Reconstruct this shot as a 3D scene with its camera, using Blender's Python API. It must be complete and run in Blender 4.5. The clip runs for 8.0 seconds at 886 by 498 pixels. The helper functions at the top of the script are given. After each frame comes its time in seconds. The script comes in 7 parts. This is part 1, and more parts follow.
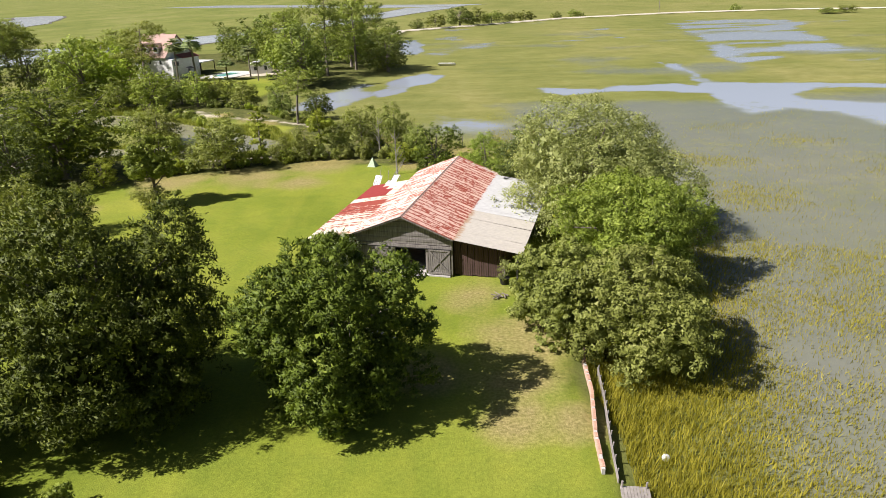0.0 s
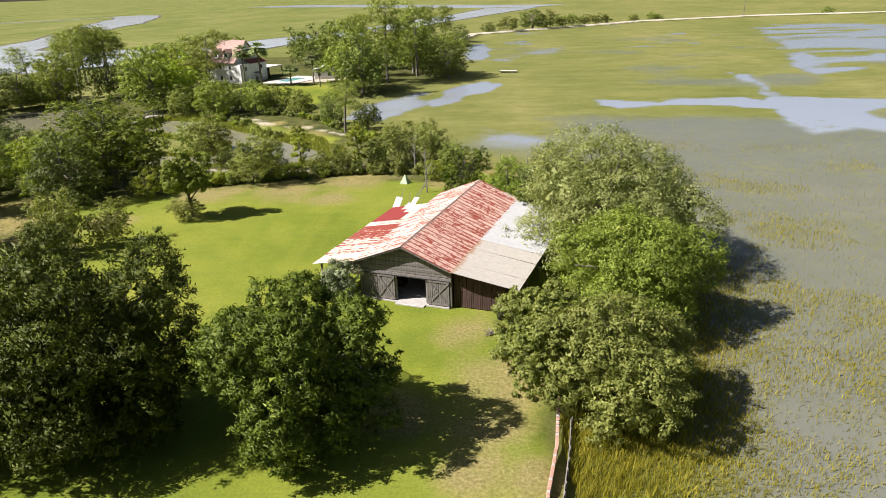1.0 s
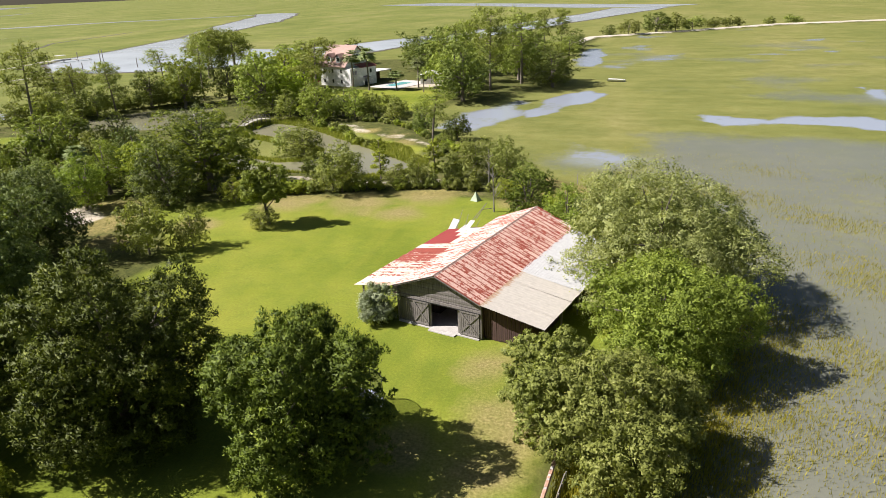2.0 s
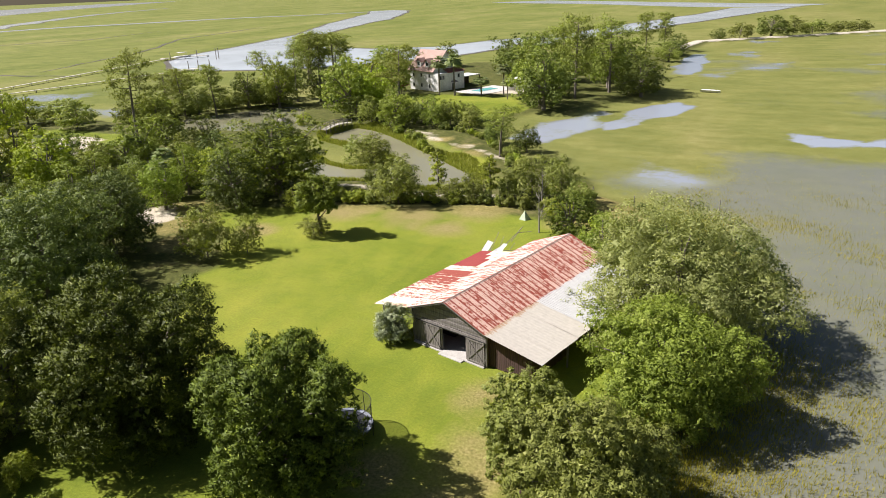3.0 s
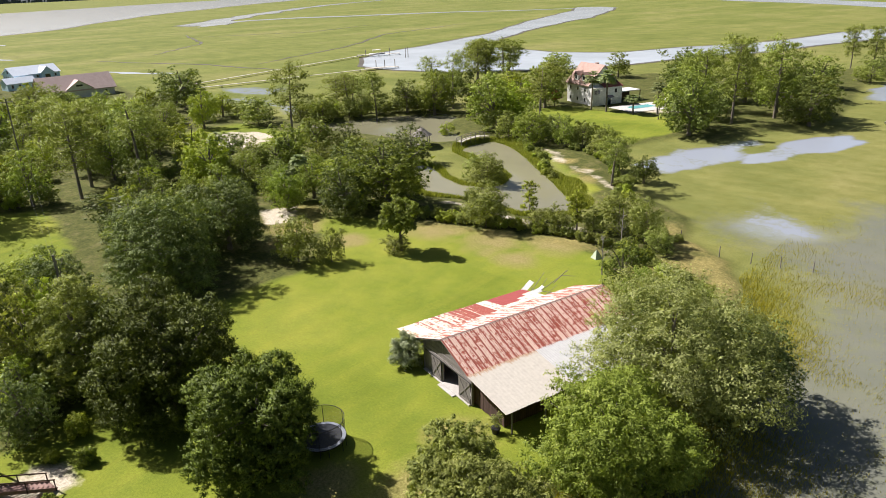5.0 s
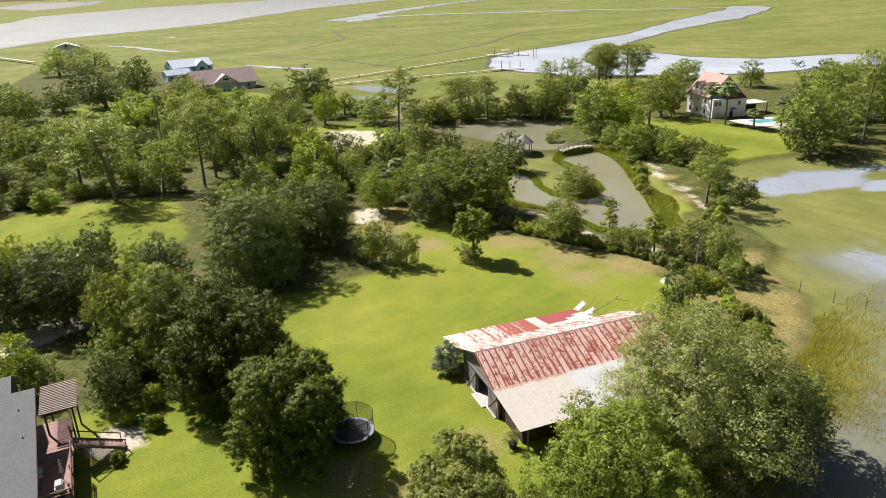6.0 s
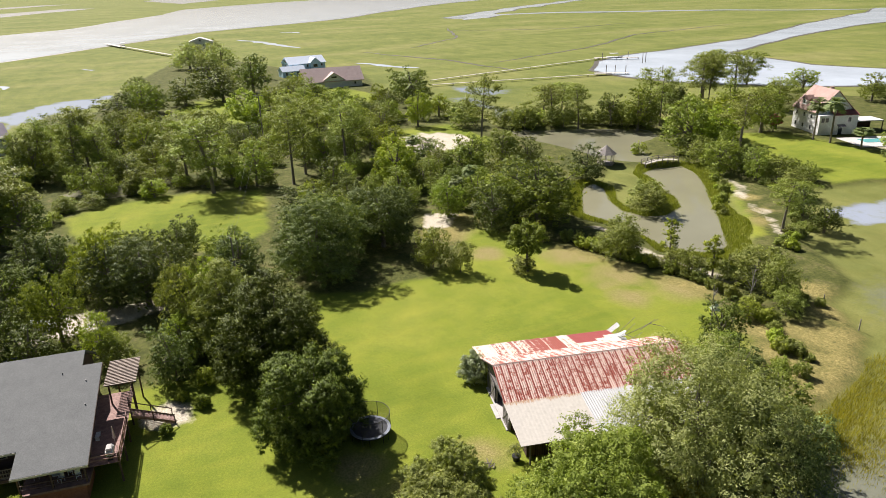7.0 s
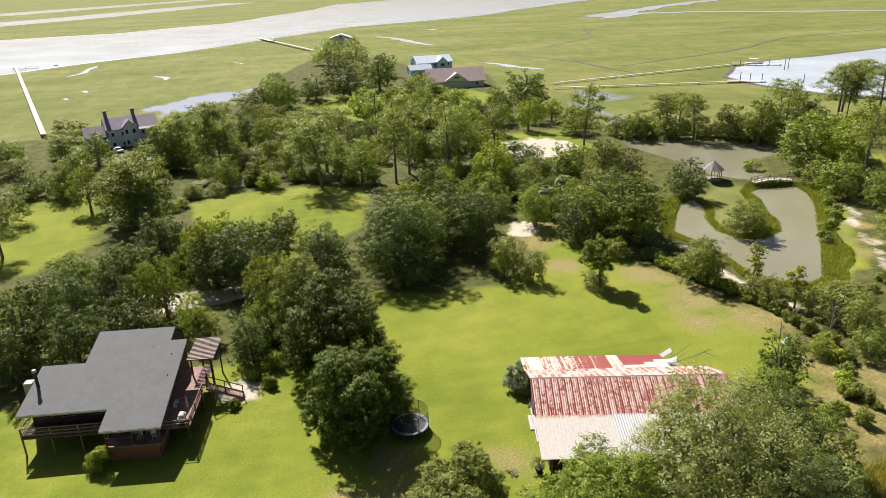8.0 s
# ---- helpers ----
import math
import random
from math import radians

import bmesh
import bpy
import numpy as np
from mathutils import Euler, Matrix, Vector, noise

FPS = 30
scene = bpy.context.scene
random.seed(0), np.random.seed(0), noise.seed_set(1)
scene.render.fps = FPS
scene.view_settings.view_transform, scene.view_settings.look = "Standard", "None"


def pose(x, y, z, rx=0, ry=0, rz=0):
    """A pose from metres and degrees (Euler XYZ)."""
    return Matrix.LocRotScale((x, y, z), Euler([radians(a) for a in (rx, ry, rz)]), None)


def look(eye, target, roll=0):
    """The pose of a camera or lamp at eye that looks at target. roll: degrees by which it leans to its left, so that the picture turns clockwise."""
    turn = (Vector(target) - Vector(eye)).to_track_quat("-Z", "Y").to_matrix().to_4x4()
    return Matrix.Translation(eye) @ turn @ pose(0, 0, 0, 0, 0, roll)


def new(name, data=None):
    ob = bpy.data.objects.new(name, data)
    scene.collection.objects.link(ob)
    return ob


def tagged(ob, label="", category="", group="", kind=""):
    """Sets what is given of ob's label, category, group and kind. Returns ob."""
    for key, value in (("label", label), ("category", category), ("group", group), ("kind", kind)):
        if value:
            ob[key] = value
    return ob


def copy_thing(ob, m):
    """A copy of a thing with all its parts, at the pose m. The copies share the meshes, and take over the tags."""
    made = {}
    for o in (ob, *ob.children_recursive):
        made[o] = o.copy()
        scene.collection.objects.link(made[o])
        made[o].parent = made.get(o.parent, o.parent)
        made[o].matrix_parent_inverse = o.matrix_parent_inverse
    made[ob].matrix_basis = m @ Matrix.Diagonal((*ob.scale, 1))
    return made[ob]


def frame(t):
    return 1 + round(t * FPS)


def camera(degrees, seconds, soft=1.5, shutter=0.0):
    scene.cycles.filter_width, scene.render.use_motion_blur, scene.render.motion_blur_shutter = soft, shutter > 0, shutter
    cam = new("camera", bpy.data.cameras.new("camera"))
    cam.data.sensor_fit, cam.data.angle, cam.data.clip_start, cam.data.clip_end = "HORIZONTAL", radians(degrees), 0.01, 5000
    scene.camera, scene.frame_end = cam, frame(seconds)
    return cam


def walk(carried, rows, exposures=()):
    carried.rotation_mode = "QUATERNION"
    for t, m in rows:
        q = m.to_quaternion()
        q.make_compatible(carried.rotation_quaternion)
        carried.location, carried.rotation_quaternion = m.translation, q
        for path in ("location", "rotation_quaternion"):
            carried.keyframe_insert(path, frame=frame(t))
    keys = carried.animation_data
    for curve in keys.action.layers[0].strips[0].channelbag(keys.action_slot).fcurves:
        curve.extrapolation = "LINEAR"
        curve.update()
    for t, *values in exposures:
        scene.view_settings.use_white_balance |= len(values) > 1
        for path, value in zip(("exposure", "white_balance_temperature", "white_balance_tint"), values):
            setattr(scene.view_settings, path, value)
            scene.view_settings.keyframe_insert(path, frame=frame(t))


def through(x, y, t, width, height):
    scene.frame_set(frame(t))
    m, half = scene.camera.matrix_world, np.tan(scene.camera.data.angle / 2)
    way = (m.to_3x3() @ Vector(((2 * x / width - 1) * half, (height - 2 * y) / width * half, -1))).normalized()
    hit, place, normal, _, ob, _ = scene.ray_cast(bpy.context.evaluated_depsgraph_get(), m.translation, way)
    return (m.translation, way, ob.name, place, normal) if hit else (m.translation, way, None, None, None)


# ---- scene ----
from mathutils.geometry import tessellate_polygon

cam = camera(65.33, 8.0, soft=0.7)
# seconds, eye x, y, z, heading (to the left), pitch, lean to the right
ROWS = [
    (0.0, 0.00, 0.00, 24.00, -0.00, -21.17, 1.91),
    (0.5, 3.17, 0.69, 25.19, 3.12, -21.14, 2.00),
    (1.0, 6.46, 1.48, 26.42, 6.65, -21.12, 2.09),
    (1.5, 9.84, 2.40, 27.67, 11.51, -21.06, 2.16),
    (2.0, 13.48, 3.48, 29.05, 17.06, -21.01, 2.30),
    (3.5, 25.22, 7.27, 33.45, 30.00, -21.06, 2.26),
    (4.0, 29.32, 8.87, 34.92, 33.76, -21.07, 2.20),
    (4.5, 33.38, 10.70, 36.37, 37.85, -21.09, 2.10),
    (6.0, 45.34, 17.41, 40.96, 54.51, -21.16, 1.86),
    (6.5, 48.91, 20.27, 42.48, 59.39, -21.20, 1.78),
    (7.0, 52.17, 23.31, 43.96, 64.17, -21.23, 1.64),
    (7.5, 55.24, 26.65, 45.45, 69.22, -21.29, 1.58),
    (8.0, 58.18, 30.25, 46.97, 75.53, -21.31, 1.60),
]


def eye_pose(x, y, z, heading, pitch, lean):
    return pose(x, y, z, 0, 0, heading) @ pose(0, 0, 0, 90 + pitch) @ pose(0, 0, 0, 0, 0, -lean)


walk(cam, [(t, eye_pose(*r)) for t, *r in ROWS])

# ---- light ----
SHADE = Vector((0.965, 0.262, -1.0)).normalized()      # the way the sunlight goes
world = bpy.data.worlds.new("world")
scene.world = world
world.use_nodes = True
wn = world.node_tree
sky = wn.nodes.new("ShaderNodeTexSky")
sky.sky_type = 'NISHITA'
sky.sun_disc = False
sky.sun_elevation = math.asin(-SHADE.z)
sky.sun_rotation = math.atan2(-SHADE.x, -SHADE.y) % (2 * math.pi)
sky.dust_density = 2.0
wn.links.new(sky.outputs[0], wn.nodes["Background"].inputs[0])
wn.nodes["Background"].inputs[1].default_value = 0.031
sun = new("sun", bpy.data.lights.new("sun", 'SUN'))
sun.data.energy = 5.0
sun.data.angle = radians(0.55)
sun.data.color = (1.0, 0.925, 0.9)
sun.matrix_world = look((0, 0, 90), Vector((0, 0, 90)) + SHADE)
scene.view_settings.exposure = 0.99


# ---- materials ----
def material(name):
    m = bpy.data.materials.new(name)
    m.use_nodes = True
    return m, m.node_tree.nodes, m.node_tree.links, m.node_tree.nodes["Principled BSDF"]


def rgb(c):
    return (c[0], c[1], c[2], 1.0)


def noise_node(n, l, scale, detail=4.0, rough=0.6, vector=None, stretch=None):
    t = n.new("ShaderNodeTexNoise")
    t.inputs["Scale"].default_value = scale
    t.inputs["Detail"].default_value = detail
    t.inputs["Roughness"].default_value = rough
    if vector is None:
        vector = n.new("ShaderNodeNewGeometry").outputs["Position"]
    if stretch:
        mp = n.new("ShaderNodeMapping")
        mp.inputs["Scale"].default_value = stretch
        l.new(vector, mp.inputs[0])
        vector = mp.outputs[0]
    l.new(vector, t.inputs["Vector"])
    return t.outputs["Fac"]


def ramp(n, l, fac, *stops):
    r = n.new("ShaderNodeValToRGB")
    el = r.color_ramp.elements
    while len(el) < len(stops):
        el.new(0.5)
    for e, (p, c) in zip(el, stops):
        e.position, e.color = p, rgb(c)
    l.new(fac, r.inputs[0])
    return r.outputs[0]


def mix(n, l, fac, a, b, mode='MIX'):
    m = n.new("ShaderNodeMix")
    m.data_type, m.blend_type = 'RGBA', mode
    for sock, v in ((m.inputs[0], fac), (m.inputs[6], a), (m.inputs[7], b)):
        if isinstance(v, (int, float)):
            sock.default_value = v
        elif isinstance(v, tuple):
            sock.default_value = rgb(v)
        else:
            l.new(v, sock)
    return m.outputs[2]


def calc(n, l, op, a, b=0.0, clamp=False):
    m = n.new("ShaderNodeMath")
    m.operation, m.use_clamp = op, clamp
    for sock, v in ((m.inputs[0], a), (m.inputs[1], b)):
        if isinstance(v, (int, float)):
            sock.default_value = v
        else:
            l.new(v, sock)
    return m.outputs[0]


def bump(n, l, bsdf, height, strength, dist):
    b = n.new("ShaderNodeBump")
    b.inputs["Strength"].default_value, b.inputs["Distance"].default_value = strength, dist
    l.new(height, b.inputs["Height"])
    l.new(b.outputs[0], bsdf.inputs["Normal"])


def plain(name, a, b, scale=3.0, rough=0.8, metal=0.0, relief=0.3, stretch=None, own=True):
    """A surface whose colour runs from a to b in patches, with grain and a little relief."""
    m, n, l, p = material(name)
    vec = n.new("ShaderNodeTexCoord").outputs["Object"] if own else None
    f = noise_node(n, l, scale, 5, 0.65, vec, stretch)
    g = noise_node(n, l, scale * 9, 3, 0.6, vec, stretch)
    base = ramp(n, l, f, (0.3, a), (0.7, b))
    shade_ = ramp(n, l, g, (0.3, (0.72, 0.72, 0.72)), (0.7, (1.1, 1.1, 1.1)))
    col = mix(n, l, 1.0, base, shade_, 'MULTIPLY')
    r = n.new("ShaderNodeObjectInfo").outputs["Random"]
    col = mix(n, l, calc(n, l, 'MULTIPLY', r, 0.35), col, tuple(0.6 * v for v in a))
    l.new(col, p.inputs["Base Color"])
    p.inputs["Roughness"].default_value, p.inputs["Metallic"].default_value = rough, metal
    if relief:
        bump(n, l, p, g, relief, 0.02)
    return m


def leaf_material(name, dark, light, pale=None, through=0.25, gloss=0.6, vary=0.42):
    """Foliage: leaves vary one by one and in patches, and let some light through."""
    m, n, l, p = material(name)
    isl = n.new("ShaderNodeNewGeometry").outputs["Random Per Island"]
    big = noise_node(n, l, 0.55, 3, 0.6)
    ob = n.new("ShaderNodeObjectInfo").outputs["Random"]
    f = calc(n, l, 'ADD', calc(n, l, 'MULTIPLY', isl, vary), calc(n, l, 'MULTIPLY', big, 1.17 - vary))
    stops = [(0.2, dark), (0.75, light)]
    if pale:
        stops.append((0.97, pale))
    col = ramp(n, l, f, *stops)
    hue = n.new("ShaderNodeHueSaturation")
    l.new(calc(n, l, 'ADD', calc(n, l, 'MULTIPLY', ob, 0.018), 0.491), hue.inputs["Hue"])
    l.new(calc(n, l, 'ADD', calc(n, l, 'MULTIPLY', ob, 0.4), 0.85), hue.inputs["Value"])
    l.new(col, hue.inputs["Color"])
    l.new(hue.outputs[0], p.inputs["Base Color"])
    p.inputs["Roughness"].default_value = gloss
    p.inputs["Specular IOR Level"].default_value = 0.2
    t = n.new("ShaderNodeBsdfTranslucent")
    l.new(mix(n, l, 1.0, hue.outputs[0], (1.2, 1.25, 0.5), 'MULTIPLY'), t.inputs[0])
    s = n.new("ShaderNodeMixShader")
    s.inputs[0].default_value = through
    l.new(p.outputs[0], s.inputs[1])
    l.new(t.outputs[0], s.inputs[2])
    l.new(s.outputs[0], n["Material Output"].inputs[0])
    return m


def rust_material(name, paint, rust, amount, edge=0.0, vary=0.16, spec=0.3, top=0.0, blot=0.5, speck=0.12, seam=0.0):
    """Old corrugated iron: paint or zinc, with rust in streaks down the slope (the sheet's own y) and at its lower end."""
    m, n, l, p = material(name)
    vec = n.new("ShaderNodeTexCoord").outputs["Object"]
    rnd = n.new("ShaderNodeObjectInfo").outputs["Random"]
    off = n.new("ShaderNodeVectorMath")
    off.operation = 'ADD'
    comb = n.new("ShaderNodeCombineXYZ")
    for i in range(3):
        l.new(calc(n, l, 'MULTIPLY', rnd, 40.0 + 13 * i), comb.inputs[i])
    l.new(vec, off.inputs[0])
    l.new(comb.outputs[0], off.inputs[1])
    v = off.outputs[0]
    streak = noise_node(n, l, 1.0, 4, 0.65, v, (7.0, 0.8, 1.0))
    patch = noise_node(n, l, 2.4, 5, 0.7, v)
    fine = noise_node(n, l, 14.0, 3, 0.6, v)
    f = calc(n, l, 'ADD', calc(n, l, 'MULTIPLY', streak, 0.75), calc(n, l, 'MULTIPLY', calc(n, l, 'SUBTRACT', patch, 0.5), blot * 1.6))
    f = calc(n, l, 'ADD', f, 0.25)
    f = calc(n, l, 'ADD', f, calc(n, l, 'MULTIPLY', calc(n, l, 'SUBTRACT', rnd, 0.5), vary))
    f = calc(n, l, 'ADD', f, calc(n, l, 'MULTIPLY', fine, speck))
    sep = n.new("ShaderNodeSeparateXYZ")
    l.new(vec, sep.inputs[0])
    rib = n.new("ShaderNodeMapRange")
    rib.interpolation_type = 'SMOOTHSTEP'
    rib.inputs[1].default_value, rib.inputs[2].default_value, rib.inputs[3].default_value, rib.inputs[4].default_value = 0.12, 0.4, -edge, 0.4 * edge
    l.new(sep.outputs[0], rib.inputs[0])
    f = calc(n, l, 'ADD', f, rib.outputs[0])
    if top:
        upper = n.new("ShaderNodeMapRange")
        upper.inputs[1].default_value, upper.inputs[2].default_value, upper.inputs[3].default_value, upper.inputs[4].default_value = 0.0, 1.3, top, 0.0
        l.new(sep.outputs[1], upper.inputs[0])
        f = calc(n, l, 'ADD', f, upper.outputs[0])
    k = calc(n, l, 'MULTIPLY', calc(n, l, 'SUBTRACT', f, 1.16 - amount), 7.0, True)
    rc = ramp(n, l, fine, (0.3, tuple(0.55 * c for c in rust)), (0.7, rust))
    pc = ramp(n, l, patch, (0.3, tuple(0.82 * c for c in paint)), (0.65, paint))
    col = mix(n, l, k, pc, rc)
    if seam:
        joint = n.new("ShaderNodeMapRange")
        joint.interpolation_type = 'SMOOTHSTEP'
        joint.inputs[1].default_value, joint.inputs[2].default_value, joint.inputs[3].default_value, joint.inputs[4].default_value = 0.14, 0.25, seam, 0.0
        l.new(sep.outputs[0], joint.inputs[0])
        col = mix(n, l, calc(n, l, 'MULTIPLY', joint.outputs[0], calc(n, l, 'ADD', 0.6, calc(n, l, 'MULTIPLY', patch, 0.8)), True), col, tuple(0.72 * c for c in rust))
    l.new(col, p.inputs["Base Color"])
    p.inputs["Roughness"].default_value = 0.62
    p.inputs["Specular IOR Level"].default_value = spec
    bump(n, l, p, fine, 0.25, 0.01)
    return m


M = {}
M["oak"] = leaf_material("oak_leaves", (0.07, 0.102, 0.015), (0.25, 0.31, 0.05), (0.42, 0.45, 0.12), 0.34)
M["dark_oak"] = leaf_material("dark_oak_leaves", (0.04, 0.056, 0.016), (0.14, 0.175, 0.044), (0.26, 0.29, 0.11), 0.2)
# distant oaks' leaves: paler than near ones, haze put into the colour
M["hazy_oak"] = leaf_material("hazy_oak_leaves", (0.085, 0.118, 0.02), (0.275, 0.325, 0.06), (0.42, 0.46, 0.12), vary=0.16)
M["hazy_dark"] = leaf_material("hazy_dark_leaves", (0.055, 0.076, 0.018), (0.185, 0.225, 0.05), (0.32, 0.35, 0.11), vary=0.16)
M["silver"] = leaf_material("silver_leaves", (0.16, 0.2, 0.11), (0.36, 0.41, 0.25), (0.52, 0.56, 0.4))
M["cedar"] = leaf_material("cedar_leaves", (0.026, 0.042, 0.005), (0.105, 0.14, 0.014), (0.25, 0.29, 0.045), 0.14)
M["pale"] = leaf_material("pale_leaves", (0.11, 0.138, 0.04), (0.36, 0.4, 0.14), (0.5, 0.52, 0.27), 0.36)
M["olive"] = leaf_material("olive_leaves", (0.085, 0.105, 0.024), (0.26, 0.295, 0.07), (0.45, 0.46, 0.17), 0.32)
M["bright"] = leaf_material("bright_leaves", (0.12, 0.165, 0.015), (0.34, 0.4, 0.05), (0.5, 0.53, 0.12), 0.3, vary=0.28)
M["pine"] = leaf_material("pine_needles", (0.08, 0.11, 0.02), (0.26, 0.3, 0.06), (0.4, 0.43, 0.13), 0.25, vary=0.25)
M["palm"] = leaf_material("palm_leaves", (0.07, 0.1, 0.03), (0.22, 0.26, 0.1), (0.42, 0.4, 0.2), 0.25)
M["blossom"] = leaf_material("blossom", (0.16, 0.05, 0.05), (0.42, 0.13, 0.14), (0.5, 0.25, 0.22))
M["reed"] = leaf_material("marsh_grass_blades", (0.15, 0.15, 0.018), (0.37, 0.34, 0.04), (0.52, 0.45, 0.1), 0.35)
M["bark"] = plain("bark", (0.12, 0.1, 0.08), (0.28, 0.24, 0.2), 2.0, 0.9, 0, 0.8, (1, 1, 0.25))
M["dead"] = plain("dead_wood", (0.2, 0.18, 0.16), (0.36, 0.33, 0.3), 3.0, 0.9, 0, 0.5)
M["board"] = plain("weathered_board", (0.1, 0.09, 0.082), (0.34, 0.31, 0.285), 1.6, 0.9, 0, 0.5, (6, 6, 0.4))
M["dark_board"] = plain("stained_board", (0.036, 0.021, 0.017), (0.14, 0.078, 0.06), 1.6, 0.88, 0, 0.5, (6, 6, 0.4))
M["iron_right"] = rust_material("rusty_iron", (0.6, 0.42, 0.35), (0.31, 0.06, 0.035), 0.5, 0.0, 0.16, blot=0.75, seam=1.0)
M["iron_left"] = rust_material("faded_iron", (0.6, 0.53, 0.47), (0.32, 0.085, 0.05), 0.52, 0.2, 0.24, blot=0.7, seam=0.5)
M["iron_pale"] = rust_material("zinc_iron", (0.47, 0.44, 0.385), (0.44, 0.29, 0.18), 0.22, 0.0, 0.04, top=0.5, blot=0.12, speck=0.02)
M["iron_zinc"] = rust_material("bright_zinc_iron", (0.42, 0.425, 0.42), (0.34, 0.25, 0.2), 0.24)
M["iron_cream"] = rust_material("cream_iron", (0.6, 0.53, 0.42), (0.38, 0.11, 0.045), 0.42, 0.1, 0.2)
M["iron_red"] = rust_material("red_iron", (0.22, 0.026, 0.022), (0.3, 0.08, 0.05), 0.2)
M["iron_rust"] = rust_material("streaked_iron", (0.56, 0.49, 0.4), (0.27, 0.05, 0.03), 0.62, 0.12, 0.7, blot=0.7)
M["shingle"] = plain("grey_shingle", (0.125, 0.132, 0.128), (0.165, 0.172, 0.165), 0.8, 0.9, 0, 0.5)
M["brick"] = plain("brick", (0.25, 0.09, 0.05), (0.42, 0.18, 0.1), 3, 0.9)
M["old_brick"] = plain("old_brick", (0.4, 0.2, 0.12), (0.68, 0.5, 0.4), 2, 0.9)
M["concrete"] = plain("concrete", (0.42, 0.4, 0.37), (0.62, 0.6, 0.56), 1.5, 0.9)
M["white"] = plain("white_paint", (0.62, 0.62, 0.6), (0.82, 0.82, 0.8), 0.7, 0.6)
M["blue"] = plain("pale_blue_siding", (0.46, 0.68, 0.82), (0.54, 0.75, 0.88), 0.5, 0.7)
M["grey_blue"] = plain("grey_blue_siding", (0.66, 0.75, 0.86), (0.74, 0.82, 0.92), 0.5, 0.7)
M["red_roof"] = plain("red_roof", (0.2, 0.05, 0.045), (0.34, 0.11, 0.09), 0.8, 0.8)
M["rose_roof"] = plain("rose_shingle", (0.34, 0.22, 0.18), (0.46, 0.32, 0.27), 0.8, 0.85)
M["tan_roof"] = plain("tan_shingle", (0.5, 0.38, 0.35), (0.6, 0.47, 0.43), 0.6, 0.85)
M["mauve_roof"] = plain("mauve_roof", (0.2, 0.17, 0.21), (0.28, 0.24, 0.29), 0.6, 0.8)
M["deck"] = plain("deck_board", (0.2, 0.11, 0.09), (0.36, 0.22, 0.18), 2, 0.8)
M["dock"] = plain("dock_board", (0.46, 0.43, 0.37), (0.62, 0.58, 0.51), 1, 0.85)
M["black"] = plain("black_metal", (0.01, 0.01, 0.011), (0.025, 0.025, 0.027), 3, 0.5)
M["rubber"] = plain("black_mat", (0.03, 0.032, 0.04), (0.055, 0.06, 0.07), 3, 0.5)
M["dark"] = plain("dark_interior", (0.015, 0.013, 0.012), (0.04, 0.036, 0.032), 2, 0.9)
M["sand_cloth"] = plain("pale_green_cloth", (0.36, 0.45, 0.3), (0.5, 0.58, 0.42), 1, 0.8)


def glass_material():
    m, n, l, p = material("window_glass")
    p.inputs["Base Color"].default_value = (0.03, 0.035, 0.04, 1)
    p.inputs["Roughness"].default_value = 0.06
    return m


M["glass"] = glass_material()


def water_material(name, deep, rough, ripple, scale=0.6):
    m, n, l, p = material(name)
    f = noise_node(n, l, 0.02, 4, 0.6)
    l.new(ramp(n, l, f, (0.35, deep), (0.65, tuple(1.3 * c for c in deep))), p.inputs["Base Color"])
    p.inputs["Roughness"].default_value = rough
    p.inputs["IOR"].default_value = 1.33
    bump(n, l, p, noise_node(n, l, scale, 4, 0.6), ripple, 0.1)
    return m


# pale base colour holds the bright sky's reflection, beyond what the gloss gives
M["river"] = water_material("sky_pale_river", (0.46, 0.5, 0.54), 0.1, 0.2, 0.4)
# dark mud; along the banks its darkness also paints the bank's shadow line
M["mud"] = plain("wet_mud", (0.075, 0.065, 0.05), (0.16, 0.14, 0.1), 0.3, 0.45, 0, 0.4, None, False)
M["sand"] = plain("sand_track", (0.42, 0.38, 0.3), (0.6, 0.55, 0.45), 0.2, 0.95, 0, 0.4, None, False)
M["house_paint"] = plain("brown_trim", (0.22, 0.165, 0.13), (0.34, 0.265, 0.21), 1.5, 0.7)
M["pond"] = water_material("pond_water", (0.175, 0.17, 0.11), 0.06, 0.06, 0.8)


# ---- building blocks ----
def mesh_of(name, verts, faces, mat, smooth=False):
    me = bpy.data.meshes.new(name)
    me.from_pydata([tuple(v) for v in verts], [], [tuple(f) for f in faces])
    me.materials.append(mat)
    if smooth:
        me.polygons.foreach_set("use_smooth", [True] * len(me.polygons))
    me.update()
    return me


def fast_mesh(name, verts, size, mat):
    """A mesh from an array of corners, each run of `size` corners one face; six columns carry soft normals too."""
    verts = np.asarray(verts)
    normals = verts[:, 3:] if verts.shape[1] == 6 else None
    verts = verts[:, :3]
    count = len(verts) // size
    me = bpy.data.meshes.new(name)
    me.vertices.add(len(verts))
    me.vertices.foreach_set("co", np.asarray(verts, dtype=np.float32).ravel())
    me.loops.add(len(verts))
    me.loops.foreach_set("vertex_index", np.arange(len(verts), dtype=np.int32))
    me.polygons.add(count)
    me.polygons.foreach_set("loop_start", np.arange(0, len(verts), size, dtype=np.int32))
    me.polygons.foreach_set("loop_total", np.full(count, size, dtype=np.int32))
    me.materials.append(mat)
    me.update(calc_edges=True)
    if normals is not None:
        me.normals_split_custom_set_from_vertices(normals.tolist())
    return me


